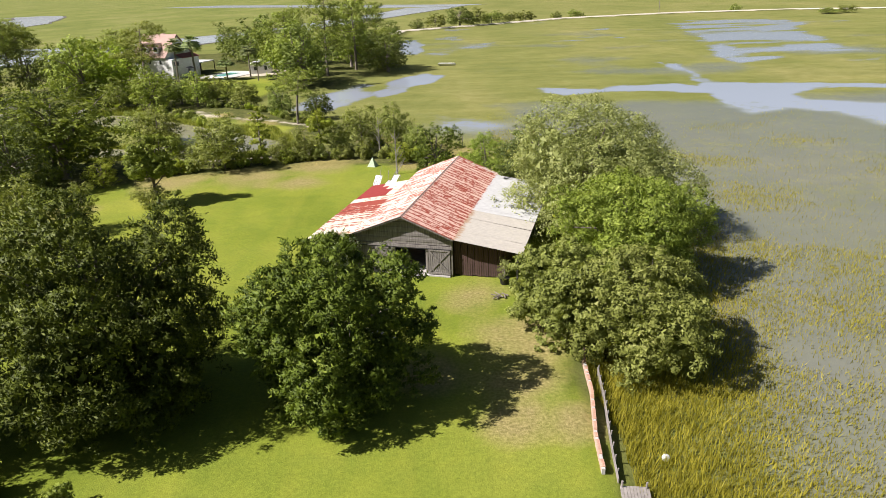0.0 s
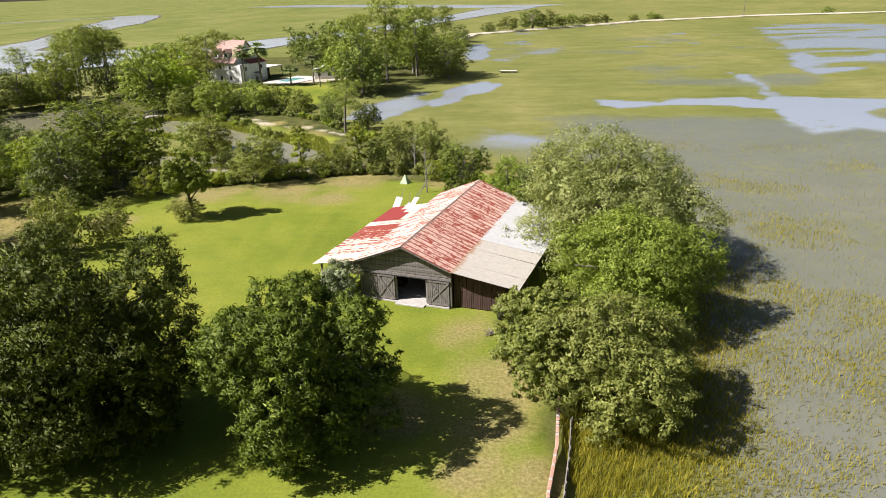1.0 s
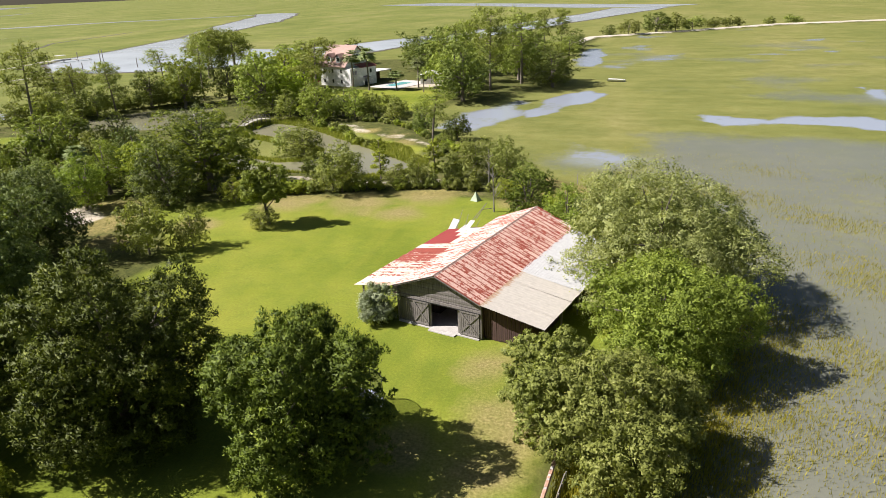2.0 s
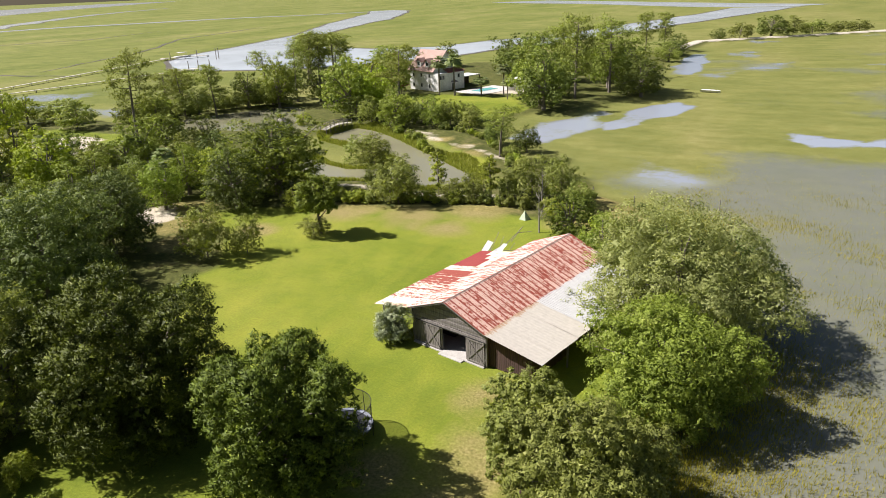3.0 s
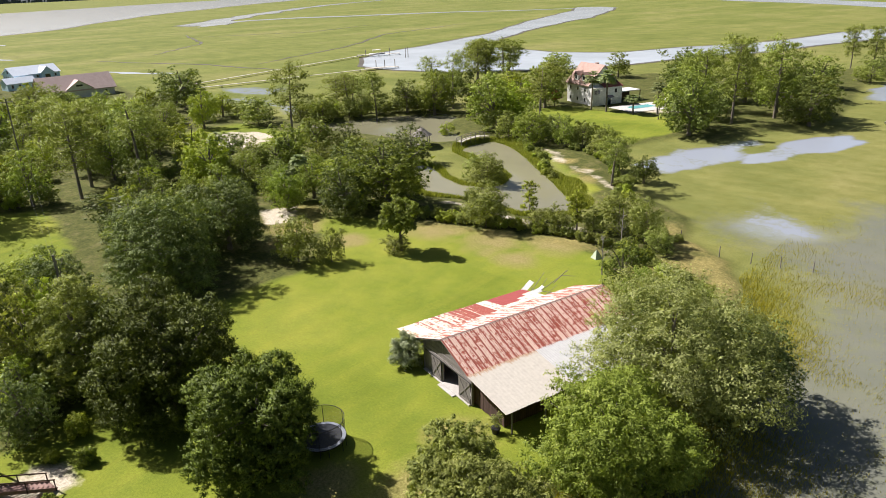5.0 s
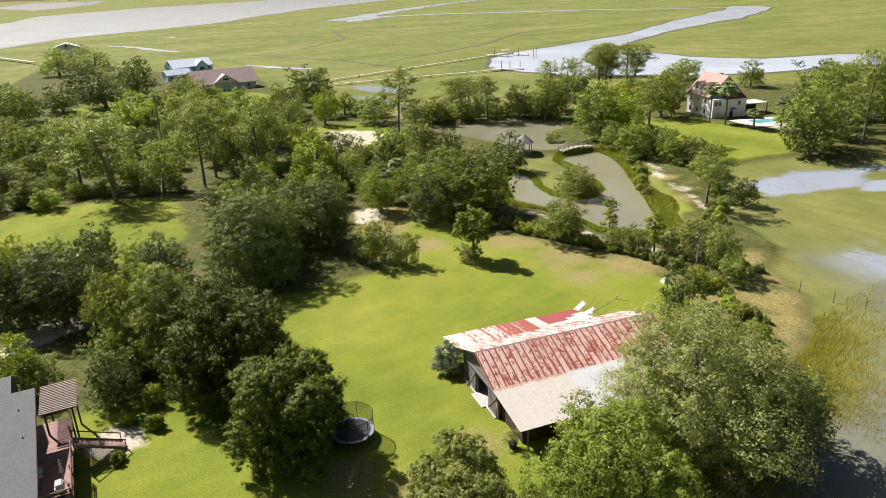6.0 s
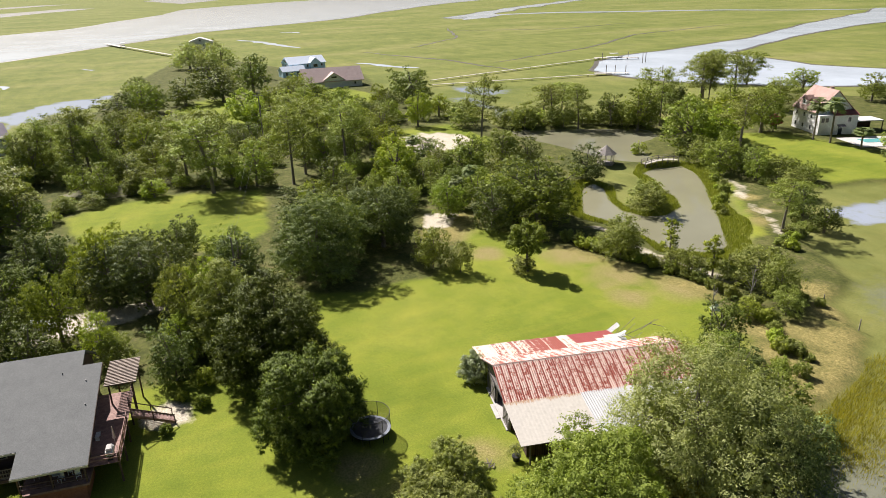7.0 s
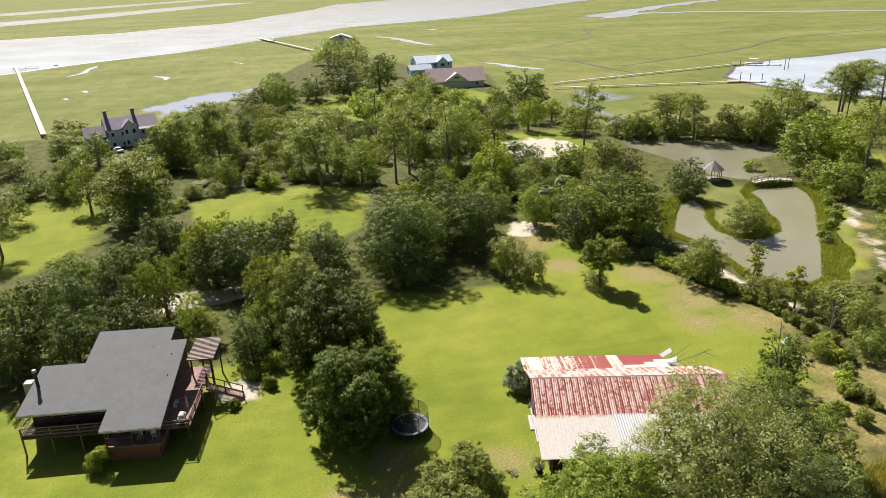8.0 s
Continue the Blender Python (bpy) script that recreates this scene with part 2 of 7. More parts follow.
def part(name, data, mat, parent, label=""):
    """Links a bmesh or mesh as one object under a thing or under a part."""
    if isinstance(data, bmesh.types.BMesh):
        me = bpy.data.meshes.new(name)
        data.to_mesh(me)
        data.free()
        me.materials.append(mat)
        data = me
    ob = new(name, data)
    ob.parent = parent
    if label:
        ob["label"] = label
    return ob


def thing(name, label, category, group="", kind="", at=None):
    ob = new(name)
    ob.empty_display_size = 0.3
    if at is not None:
        ob.matrix_basis = at
    return tagged(ob, label, category, group, kind)


def box(x0, x1, y0, y1, z0, z1, bm=None, bevel=0.0):
    own = bm or bmesh.new()
    m = Matrix.LocRotScale(((x0 + x1) / 2, (y0 + y1) / 2, (z0 + z1) / 2), None, (abs(x1 - x0), abs(y1 - y0), abs(z1 - z0)))
    geo = bmesh.ops.create_cube(own, size=1.0, matrix=m)
    if bevel:
        edges = {e for v in geo["verts"] for e in v.link_edges}
        bmesh.ops.bevel(own, geom=list(edges), offset=bevel, segments=1, affect='EDGES')
    return own


def bar(a, b, w, h=None, bm=None, sides=4):
    """A beam or pole from a to b."""
    own = bm or bmesh.new()
    a, b = Vector(a), Vector(b)
    d = b - a
    turn = d.to_track_quat('Z', 'Y').to_matrix().to_4x4()
    m = Matrix.Translation((a + b) / 2) @ turn
    if sides == 4:
        bmesh.ops.create_cube(own, size=1.0, matrix=m @ Matrix.Diagonal((w, h or w, d.length, 1)))
    else:
        bmesh.ops.create_cone(own, cap_ends=True, segments=sides, radius1=w / 2, radius2=(h or w) / 2, depth=d.length, matrix=m)
    return own


def slab(pts, thick, bm=None):
    """A flat plate over the outline pts (x, y, z), thick downwards."""
    own = bm or bmesh.new()
    top = [own.verts.new(p) for p in pts]
    low = [own.verts.new((p[0], p[1], p[2] - thick)) for p in pts]
    own.faces.new(top)
    own.faces.new(low[::-1])
    k = len(pts)
    for i in range(k):
        own.faces.new((top[i], low[i], low[(i + 1) % k], top[(i + 1) % k]))
    bmesh.ops.recalc_face_normals(own, faces=own.faces)
    return own


def tube(path, radii, sides=6):
    """Corners (quads) of a tapered tube along a path."""
    path = np.asarray(path, float)
    rings = []
    for i, p in enumerate(path):
        d = path[min(i + 1, len(path) - 1)] - path[max(i - 1, 0)]
        d = d / (np.linalg.norm(d) + 1e-9)
        a = np.cross(d, (0.31, 0.87, 0.2))
        a /= np.linalg.norm(a) + 1e-9
        b = np.cross(d, a)
        ang = np.arange(sides) * 2 * math.pi / sides
        rings.append(p + radii[i] * (np.cos(ang)[:, None] * a + np.sin(ang)[:, None] * b))
    out = []
    for r0, r1 in zip(rings, rings[1:]):
        for k in range(sides):
            j = (k + 1) % sides
            out += [r0[k], r0[j], r1[j], r1[k]]
    return np.array(out)


# ---- the lie of the land ----
MAIN = [(8.6, -160), (8.6, 27), (9.2, 40), (11.5, 46), (13, 55), (14.5, 65), (13, 78), (13, 88), (10, 97), (5, 106), (-2, 110), (-8, 112), (-16, 110), (-24, 111), (-31, 106),
        (-39, 107), (-46, 107), (-54, 105), (-64, 112), (-71, 119), (-77, 130), (-86, 137), (-95, 138), (-105, 137), (-121, 134), (-135, 137), (-149, 138), (-184, 138),
        (-224, 131), (-300, 150), (-335, 125), (-420, 105), (-438, 72), (-328, 38), (-254, 29), (-250, 3), (-192, -2), (-177, -23), (-202, -40), (-200, -120)]
ISLE = [(-97, 158), (-109, 190), (-128, 235), (-134, 262), (-120, 275), (-100, 285), (-74, 300), (-49, 320), (-24, 347), (-14, 345), (-22, 301), (-12, 231), (-16, 208),
        (-22, 196), (-27, 177), (-36, 178), (-40, 170), (-43, 158), (-37, 145), (-27, 132), (-16, 126), (-7, 121), (-4, 112), (-11, 107), (-26, 121), (-40, 134),
        (-61, 152), (-71, 152), (-78, 146)]
DIKE = [(-134, 140), (-124, 160), (-111, 178), (-100, 172)]
BANK = [(-90, 132), (-83, 137), (-78, 141), (-76, 146), (-76, 152)]
SPIT = [(-72, 131), (-66, 127), (-56, 124), (-52, 121)]
CAUSEWAY = [(-24, 340), (-18, 386), (22, 414), (82, 459), (161, 482), (234, 477), (300, 450), (520, 380)]
LAWN = [(8.6, -60), (8.6, 40), (11, 48), (12, 60), (11, 75), (5, 90), (-8, 96), (-15, 97), (-32, 93), (-43, 90), (-52, 86), (-60, 80), (-49, 77), (-40, 66), (-40, 54),
        (-44, 46), (-38, 38), (-30, 33), (-27, 26), (-26, 12), (-24, -6), (-34, -30), (-20, -60)]
LAWNS = [LAWN,
         [(-104, 12), (-112, 23), (-112, 33), (-104, 54), (-77, 48), (-68, 40), (-75, 25), (-89, 15)],
         [(-103, -30), (-123, -25), (-120, -11), (-99, -5), (-83, -5), (-70, -12), (-70, -22)],
         [(-90, 188), (-84, 200), (-61, 200), (-48, 200), (-38, 182), (-42, 165), (-54, 167), (-70, 171)],
         [(-232, 46), (-256, 64), (-240, 84), (-212, 76), (-187, 70), (-196, 58)],
         [(-72, 123.5), (-66, 123), (-59, 118.5), (-52, 116.5), (-48, 119), (-49, 125), (-58, 129.5), (-66, 134), (-73, 136)],
         [(-26, 118), (-36, 128), (-47, 137), (-60, 147), (-54, 147), (-40, 136), (-27, 126)],
         [(-112, 90), (-150, 100), (-150, 125), (-120, 125)],
         [(-262, 120), (-245, 105), (-215, 108), (-205, 122), (-230, 128)]]
POND = [(-54, 106), (-64, 113), (-70, 118), (-71, 122), (-66, 121.5), (-59, 117), (-52, 114.5), (-47, 116), (-45.5, 120), (-48, 126), (-53, 129.5), (-58, 131), (-66, 135.5), (-72, 137), (-74, 143),
        (-72, 150), (-67, 149), (-59, 144), (-47, 134), (-37, 126), (-27, 117), (-25, 112), (-27, 110.5), (-31, 106), (-35, 107), (-39, 107.5), (-46, 107.5), (-50, 106.5)]
POND_NORTH = [(-135, 138), (-121, 135), (-111, 136), (-103, 138), (-95, 139), (-87, 138), (-82, 141), (-80, 147), (-89, 158), (-103, 172), (-113, 172), (-124, 160), (-131, 150)]
BASIN = [(-15, 160), (-16, 172), (-14, 187), (-9, 200), (-3, 204), (3, 199), (1, 188), (-5, 179), (-9, 165)]
COVE = [(-34, 164), (-25, 176), (-19, 188), (-15, 172), (-17, 157), (-20, 146), (-24, 142), (-30, 150)]
CHANNEL = [(124, 383), (141, 395), (166, 403), (186, 390), (191, 364), (164, 332), (154, 292), (146, 261), (134, 225), (132, 208), (150, 190), (190, 210), (116, 201), (117, 217), (112, 224), (100, 210),
           (86, 204), (88, 223), (95, 250), (108, 297), (115, 337)]
RUNNEL = [(65, 217), (71, 209), (70, 191), (68, 174), (75, 167), (102, 159), (180, 175), (180, 160), (98, 152), (85, 155), (76, 149), (76, 141), (81, 138), (88, 135), (130, 134), (120, 118), (75, 115), (74, 120), (73, 127), (67, 132),
          (58, 128), (57, 135), (59, 153), (48, 159), (40, 159), (28, 156), (24, 163), (22, 173), (29, 168), (38, 165), (44, 170), (58, 170), (61, 165), (66, 186), (65, 202)]
SLOUGH = [(-15, 264), (-16, 330), (-9, 330), (-5, 300), (-6, 262)]
WETLAND = [(-5, 121), (-3, 131), (6, 142), (20, 151), (44, 153), (62, 145), (84, 152), (150, 170), (420, 190), (420, -160), (12, -160), (12, 60), (14, 80), (14, 98), (6, 110)]
TONGUE = [(2, 140), (8, 147), (14, 140), (17, 128), (14, 119), (8, 128)]
MUDFLAT = [(-261, -14), (-284, 1), (-297, 26), (-274, 26), (-258, 10), (-241, -1), (-231, -8)]
LEVEE = [(-15, 132), (-13, 147), (-6, 162), (2, 182), (6, 196), (2, 206), (-5, 210)]


POOLS = [[(-3, 131), (-1, 140), (6, 135), (10, 124), (7, 118), (1, 121)], [(-6, 258), (2, 274), (13, 292), (24, 304), (25, 274), (11, 270), (3, 254)], [(-192, 160), (-218, 182), (-211, 205), (-197, 181)], [(-238, 166), (-210, 182), (-190, 168), (-210, 159)], [(-205, 150), (-150, 146), (-150, 158), (-210, 162)]]
REEDS = [POND, POND_NORTH]


def inside(px, py, poly):
    hit = np.zeros(px.shape, bool)
    k = len(poly)
    for i in range(k):
        (x0, y0), (x1, y1) = poly[i], poly[(i + 1) % k]
        if y0 == y1:
            continue
        cross = (py > min(y0, y1)) & (py <= max(y0, y1))
        hit ^= cross & (px < x0 + (py - y0) * (x1 - x0) / (y1 - y0))
    return hit


def distance(px, py, line):
    best = np.full(px.shape, 1e9)
    for (x0, y0), (x1, y1) in zip(line, line[1:]):
        dx, dy = x1 - x0, y1 - y0
        t = np.clip(((px - x0) * dx + (py - y0) * dy) / (dx * dx + dy * dy), 0, 1)
        best = np.minimum(best, np.hypot(px - x0 - t * dx, py - y0 - t * dy))
    return best


def within(px, py, poly):
    """Metres inside an outline (minus outside)."""
    d = distance(px, py, list(poly) + [poly[0]])
    return np.where(inside(px, py, poly), d, -d)


def soft(v, a, b):
    t = np.clip((v - a) / (b - a), 0, 1)
    return t * t * (3 - 2 * t)


def rolling(x, y, s, seed=0.0):
    """Smooth uneven numbers about -1 to 1, with patches about s metres wide."""
    a, b = x / s + seed, y / s - 0.7 * seed
    return 0.35 * (np.sin(1.7 * a + 2.1 * np.sin(0.9 * b)) + np.sin(2.3 * b + 1.7 * np.sin(1.3 * a + 0.5)) + np.sin(1.1 * a + 1.9 * b + 1.2 * np.sin(1.9 * b - a)))


def zones(x, y):
    wob = 0.8 * rolling(x, y, 5.0) + 0.4 * rolling(x, y, 1.9, 3)
    land = np.maximum(within(x, y, MAIN), within(x, y, ISLE))
    land = np.maximum(land, 3.0 - distance(x, y, DIKE))
    land = np.maximum(land, 2.6 - distance(x, y, BANK))
    road = 3.2 - distance(x, y, CAUSEWAY)
    land = np.maximum(land, road + 1.5) + wob * 0.6
    lawn = np.max([within(x, y, p) for p in LAWNS], axis=0) + wob * 0.7
    spit = 3.4 - distance(x, y, SPIT) + 0.5 * wob
    water = np.max([within(x, y, p) for p in (POND, POND_NORTH)], axis=0)
    return land, lawn, road, spit, water


def height(x, y):
    land, lawn, road, spit, water = zones(np.asarray(x, float), np.asarray(y, float))
    z = -0.72 + 0.72 * soft(land, -1.2, 1.2)
    z = np.maximum(z, -0.72 + 0.3 * soft(spit, -0.5, 0.6))
    z = z + 0.05 * rolling(np.asarray(x, float), np.asarray(y, float), 9.0) * soft(land, 0, 3)
    return z - 0.5 * soft(water, -0.3, 0.8) * soft(-land, -2.5, 0.5)


def ground_z(x, y):
    return float(height(np.array([x]), np.array([y]))[0])


def axis(lo, hi, step, far):
    """Grid lines: fine in the middle, 7 m apart out to 350 m, then ever wider."""
    mid = list(np.arange(lo, hi + 1e-6, step))

    def run():
        s, d, out = step, 0.0, []
        while d < far:
            s = min(s * 1.07, 7.0) if d < 350 else min(s * 1.15, 3000)
            d += s
            out.append(d)
        return out

    return np.array([lo - d for d in run()[::-1]] + mid + [hi + d for d in run()])


def ground_material():
    m, n, l, p = material("ground")
    z1 = n.new("ShaderNodeAttribute")
    z1.attribute_name = "zone"
    z2 = n.new("ShaderNodeAttribute")
    z2.attribute_name = "cover"
    s1, s2 = n.new("ShaderNodeSeparateColor"), n.new("ShaderNodeSeparateColor")
    l.new(z1.outputs["Color"], s1.inputs[0])
    l.new(z2.outputs["Color"], s2.inputs[0])
    land, lawn, wet = s1.outputs[0], s1.outputs[1], s1.outputs[2]
    sand, dry, flood = s2.outputs[0], s2.outputs[1], s2.outputs[2]
    big, mid, fine = noise_node(n, l, 0.045, 4, 0.6), noise_node(n, l, 0.35, 5, 0.65), noise_node(n, l, 4.0, 4, 0.7)
    blade = noise_node(n, l, 22.0, 2, 0.7)
    # mown grass
    grass = ramp(n, l, big, (0.33, (0.135, 0.178, 0.02)), (0.5, (0.19, 0.232, 0.03)), (0.66, (0.255, 0.275, 0.045)))
    mow = noise_node(n, l, 0.5, 3, 0.55, None, (1.0, 0.16, 1.0))
    grass = mix(n, l, ramp(n, l, mow, (0.45, (0, 0, 0)), (0.75, (0.4, 0.4, 0.4))), grass, (0.255, 0.265, 0.04))
    grass = mix(n, l, 1.0, grass, ramp(n, l, mid, (0.3, (0.86, 0.9, 0.9)), (0.7, (1.12, 1.08, 1.0))), 'MULTIPLY')
    straw = ramp(n, l, fine, (0.3, (0.19, 0.17, 0.055)), (0.7, (0.36, 0.3, 0.13)))
    dryk = calc(n, l, 'MULTIPLY', calc(n, l, 'ADD', dry, calc(n, l, 'MULTIPLY', calc(n, l, 'SUBTRACT', mid, 0.66), 0.9)), 1.5, True)
    grass = mix(n, l, dryk, grass, straw)
    # leaf litter and weeds under the trees
    litter = ramp(n, l, mid, (0.3, (0.055, 0.066, 0.02)), (0.52, (0.1, 0.11, 0.032)), (0.75, (0.17, 0.15, 0.075)))
    upland = mix(n, l, lawn, mix(n, l, dryk, litter, straw), grass)
    weeds = noise_node(n, l, 1.6, 4, 0.7)
    upland = mix(n, l, calc(n, l, 'SUBTRACT', 1.0, lawn), upland, mix(n, l, 1.0, upland, ramp(n, l, weeds, (0.3, (0.62, 0.66, 0.6)), (0.7, (1.35, 1.3, 1.2))), 'MULTIPLY'))
    sandk = calc(n, l, 'MULTIPLY', calc(n, l, 'ADD', sand, calc(n, l, 'MULTIPLY', calc(n, l, 'SUBTRACT', mid, 0.74), 1.6)), 2.0, True)
    sands = ramp(n, l, fine, (0.3, (0.4, 0.35, 0.26)), (0.7, (0.66, 0.6, 0.48)))
    upland = mix(n, l, sandk, upland, sands)
    # salt marsh
    streak = noise_node(n, l, 0.02, 5, 0.65, None, (1.0, 0.45, 1.0))
    # some of the blue in these greens is haze put into the colour
    marsh = ramp(n, l, streak, (0.3, (0.148, 0.172, 0.052)), (0.5, (0.198, 0.208, 0.07)), (0.7, (0.265, 0.25, 0.105)))
    marsh = mix(n, l, ramp(n, l, mid, (0.35, (0, 0, 0)), (0.7, (0.6, 0.6, 0.6))), marsh, (0.15, 0.155, 0.04))
    swath = noise_node(n, l, 0.11, 6, 0.7, None, (0.5, 1.0, 1.0))
    marsh = mix(n, l, 1.0, marsh, ramp(n, l, swath, (0.32, (0.8, 0.84, 0.7)), (0.68, (1.2, 1.16, 1.1))), 'MULTIPLY')
    place = n.new("ShaderNodeSeparateXYZ")
    l.new(n.new("ShaderNodeNewGeometry").outputs["Position"], place.inputs[0])
    west = n.new("ShaderNodeMapRange")
    west.inputs[1].default_value, west.inputs[2].default_value, west.inputs[3].default_value, west.inputs[4].default_value = 0.0, -220.0, 0.0, 0.7
    l.new(place.outputs[0], west.inputs[0])
    lush = ramp(n, l, streak, (0.3, (0.115, 0.148, 0.032)), (0.5, (0.17, 0.195, 0.052)), (0.7, (0.235, 0.232, 0.088)))
    lush = mix(n, l, 1.0, lush, ramp(n, l, swath, (0.3, (0.72, 0.78, 0.7)), (0.7, (1.22, 1.18, 1.1))), 'MULTIPLY')
    marsh = mix(n, l, west.outputs[0], marsh, lush)
    col = mix(n, l, land, marsh, upland)
    grain = ramp(n, l, blade, (0.25, (0.62, 0.62, 0.62)), (0.75, (1.2, 1.2, 1.2)))
    grain2 = ramp(n, l, fine, (0.25, (0.75, 0.75, 0.75)), (0.75, (1.15, 1.15, 1.15)))
    col = mix(n, l, 1.0, mix(n, l, 1.0, col, grain, 'MULTIPLY'), grain2, 'MULTIPLY')
    l.new(col, p.inputs["Base Color"])
    p.inputs["Roughness"].default_value = 0.95
    p.inputs["Specular IOR Level"].default_value = 0.1
    bump(n, l, p, calc(n, l, 'ADD', blade, fine), 0.5, 0.08)
    # standing water among the marsh grass
    w = n.new("ShaderNodeBsdfPrincipled")
    # open water's pale blue is sky reflection put into its base colour
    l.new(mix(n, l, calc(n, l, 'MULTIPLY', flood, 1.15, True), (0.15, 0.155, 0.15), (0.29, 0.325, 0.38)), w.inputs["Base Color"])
    w.inputs["Roughness"].default_value = 0.12
    w.inputs["IOR"].default_value = 1.33
    clump = noise_node(n, l, 0.8, 7, 0.78, None, (1.0, 0.7, 1.0))
    plane = noise_node(n, l, 0.06, 4, 0.6)
    cover = calc(n, l, 'ADD', calc(n, l, 'MULTIPLY', clump, 0.6), calc(n, l, 'MULTIPLY', plane, 0.6))
    k = calc(n, l, 'MULTIPLY', calc(n, l, 'MULTIPLY', calc(n, l, 'SUBTRACT', calc(n, l, 'ADD', wet, 0.14), cover), 3.0, True), calc(n, l, 'ADD', 0.42, calc(n, l, 'MULTIPLY', plane, 0.6)))
    ragged_k = calc(n, l, 'ADD', calc(n, l, 'MULTIPLY', calc(n, l, 'SUBTRACT', clump, 0.5), 1.1), calc(n, l, 'MULTIPLY', calc(n, l, 'SUBTRACT', swath, 0.5), 2.0))
    open_k = calc(n, l, 'MULTIPLY', calc(n, l, 'SUBTRACT', calc(n, l, 'ADD', flood, ragged_k), 0.38), 2.4, True)
    open_k = calc(n, l, 'MULTIPLY', open_k, calc(n, l, 'MULTIPLY', flood, 4.0, True))
    k = calc(n, l, 'MULTIPLY', calc(n, l, 'MAXIMUM', k, open_k), calc(n, l, 'SUBTRACT', 1.0, land), True)
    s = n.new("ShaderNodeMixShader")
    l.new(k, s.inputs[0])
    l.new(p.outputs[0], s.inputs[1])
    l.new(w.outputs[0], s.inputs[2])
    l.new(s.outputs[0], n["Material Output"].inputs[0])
    return m


# dry or worn spots: x, y, radius
WORN = [(5.5, 44, 5), (5, 38, 3.6), (4, 34, 3), (7.5, 33, 2.5), (2.5, 51, 3.5), (-17, 97, 6), (-26, 92, 6), (-36, 90, 6), (-63, 80, 6), (-57, 76, 5), (-44, 78, 4), (-18, 88, 4),
        (5, 92, 6), (3, 101, 6), (-2, 96, 5), (-24, 88, 3), (-1, 40, 3), (-7, 112, 4), (8, 97, 5), (11, 92, 5), (5, 104, 5), (12, 84, 5), (13, 78, 4), (-1, 108, 4), (-57, 77, 6), (-52, 70, 4), (-63, 82, 6), (-32, 131, 3), (-37, 136, 3), (-44, 141, 3)]
PATH = [(-57.5, 148.5), (-51.5, 146.8), (-44.5, 140), (-34.2, 134.8), (-26, 128.6), (-21, 124.6)]
SANDY = [[(-137, 100), (-143, 111), (-134, 121), (-124, 120), (-115, 107), (-112, 97)],
         [(-51, 2), (-54, 12), (-53, 25), (-60, 34), (-57, 36), (-48, 27), (-46, 16), (-46, 4)],
         [(-76, 203), (-60, 205), (-47, 208), (-40, 214), (-46, 222), (-62, 214)],
         [(-20.5, 21), (-16.5, 22.5), (-16.5, 26), (-20.5, 26.5), (-23, 24)],
         [(-70, 78), (-66, 84), (-59, 79), (-61, 74)],
         [(-46, 102), (-30, 101), (-14, 104), (-14, 105.5), (-30, 103), (-46, 104)]]


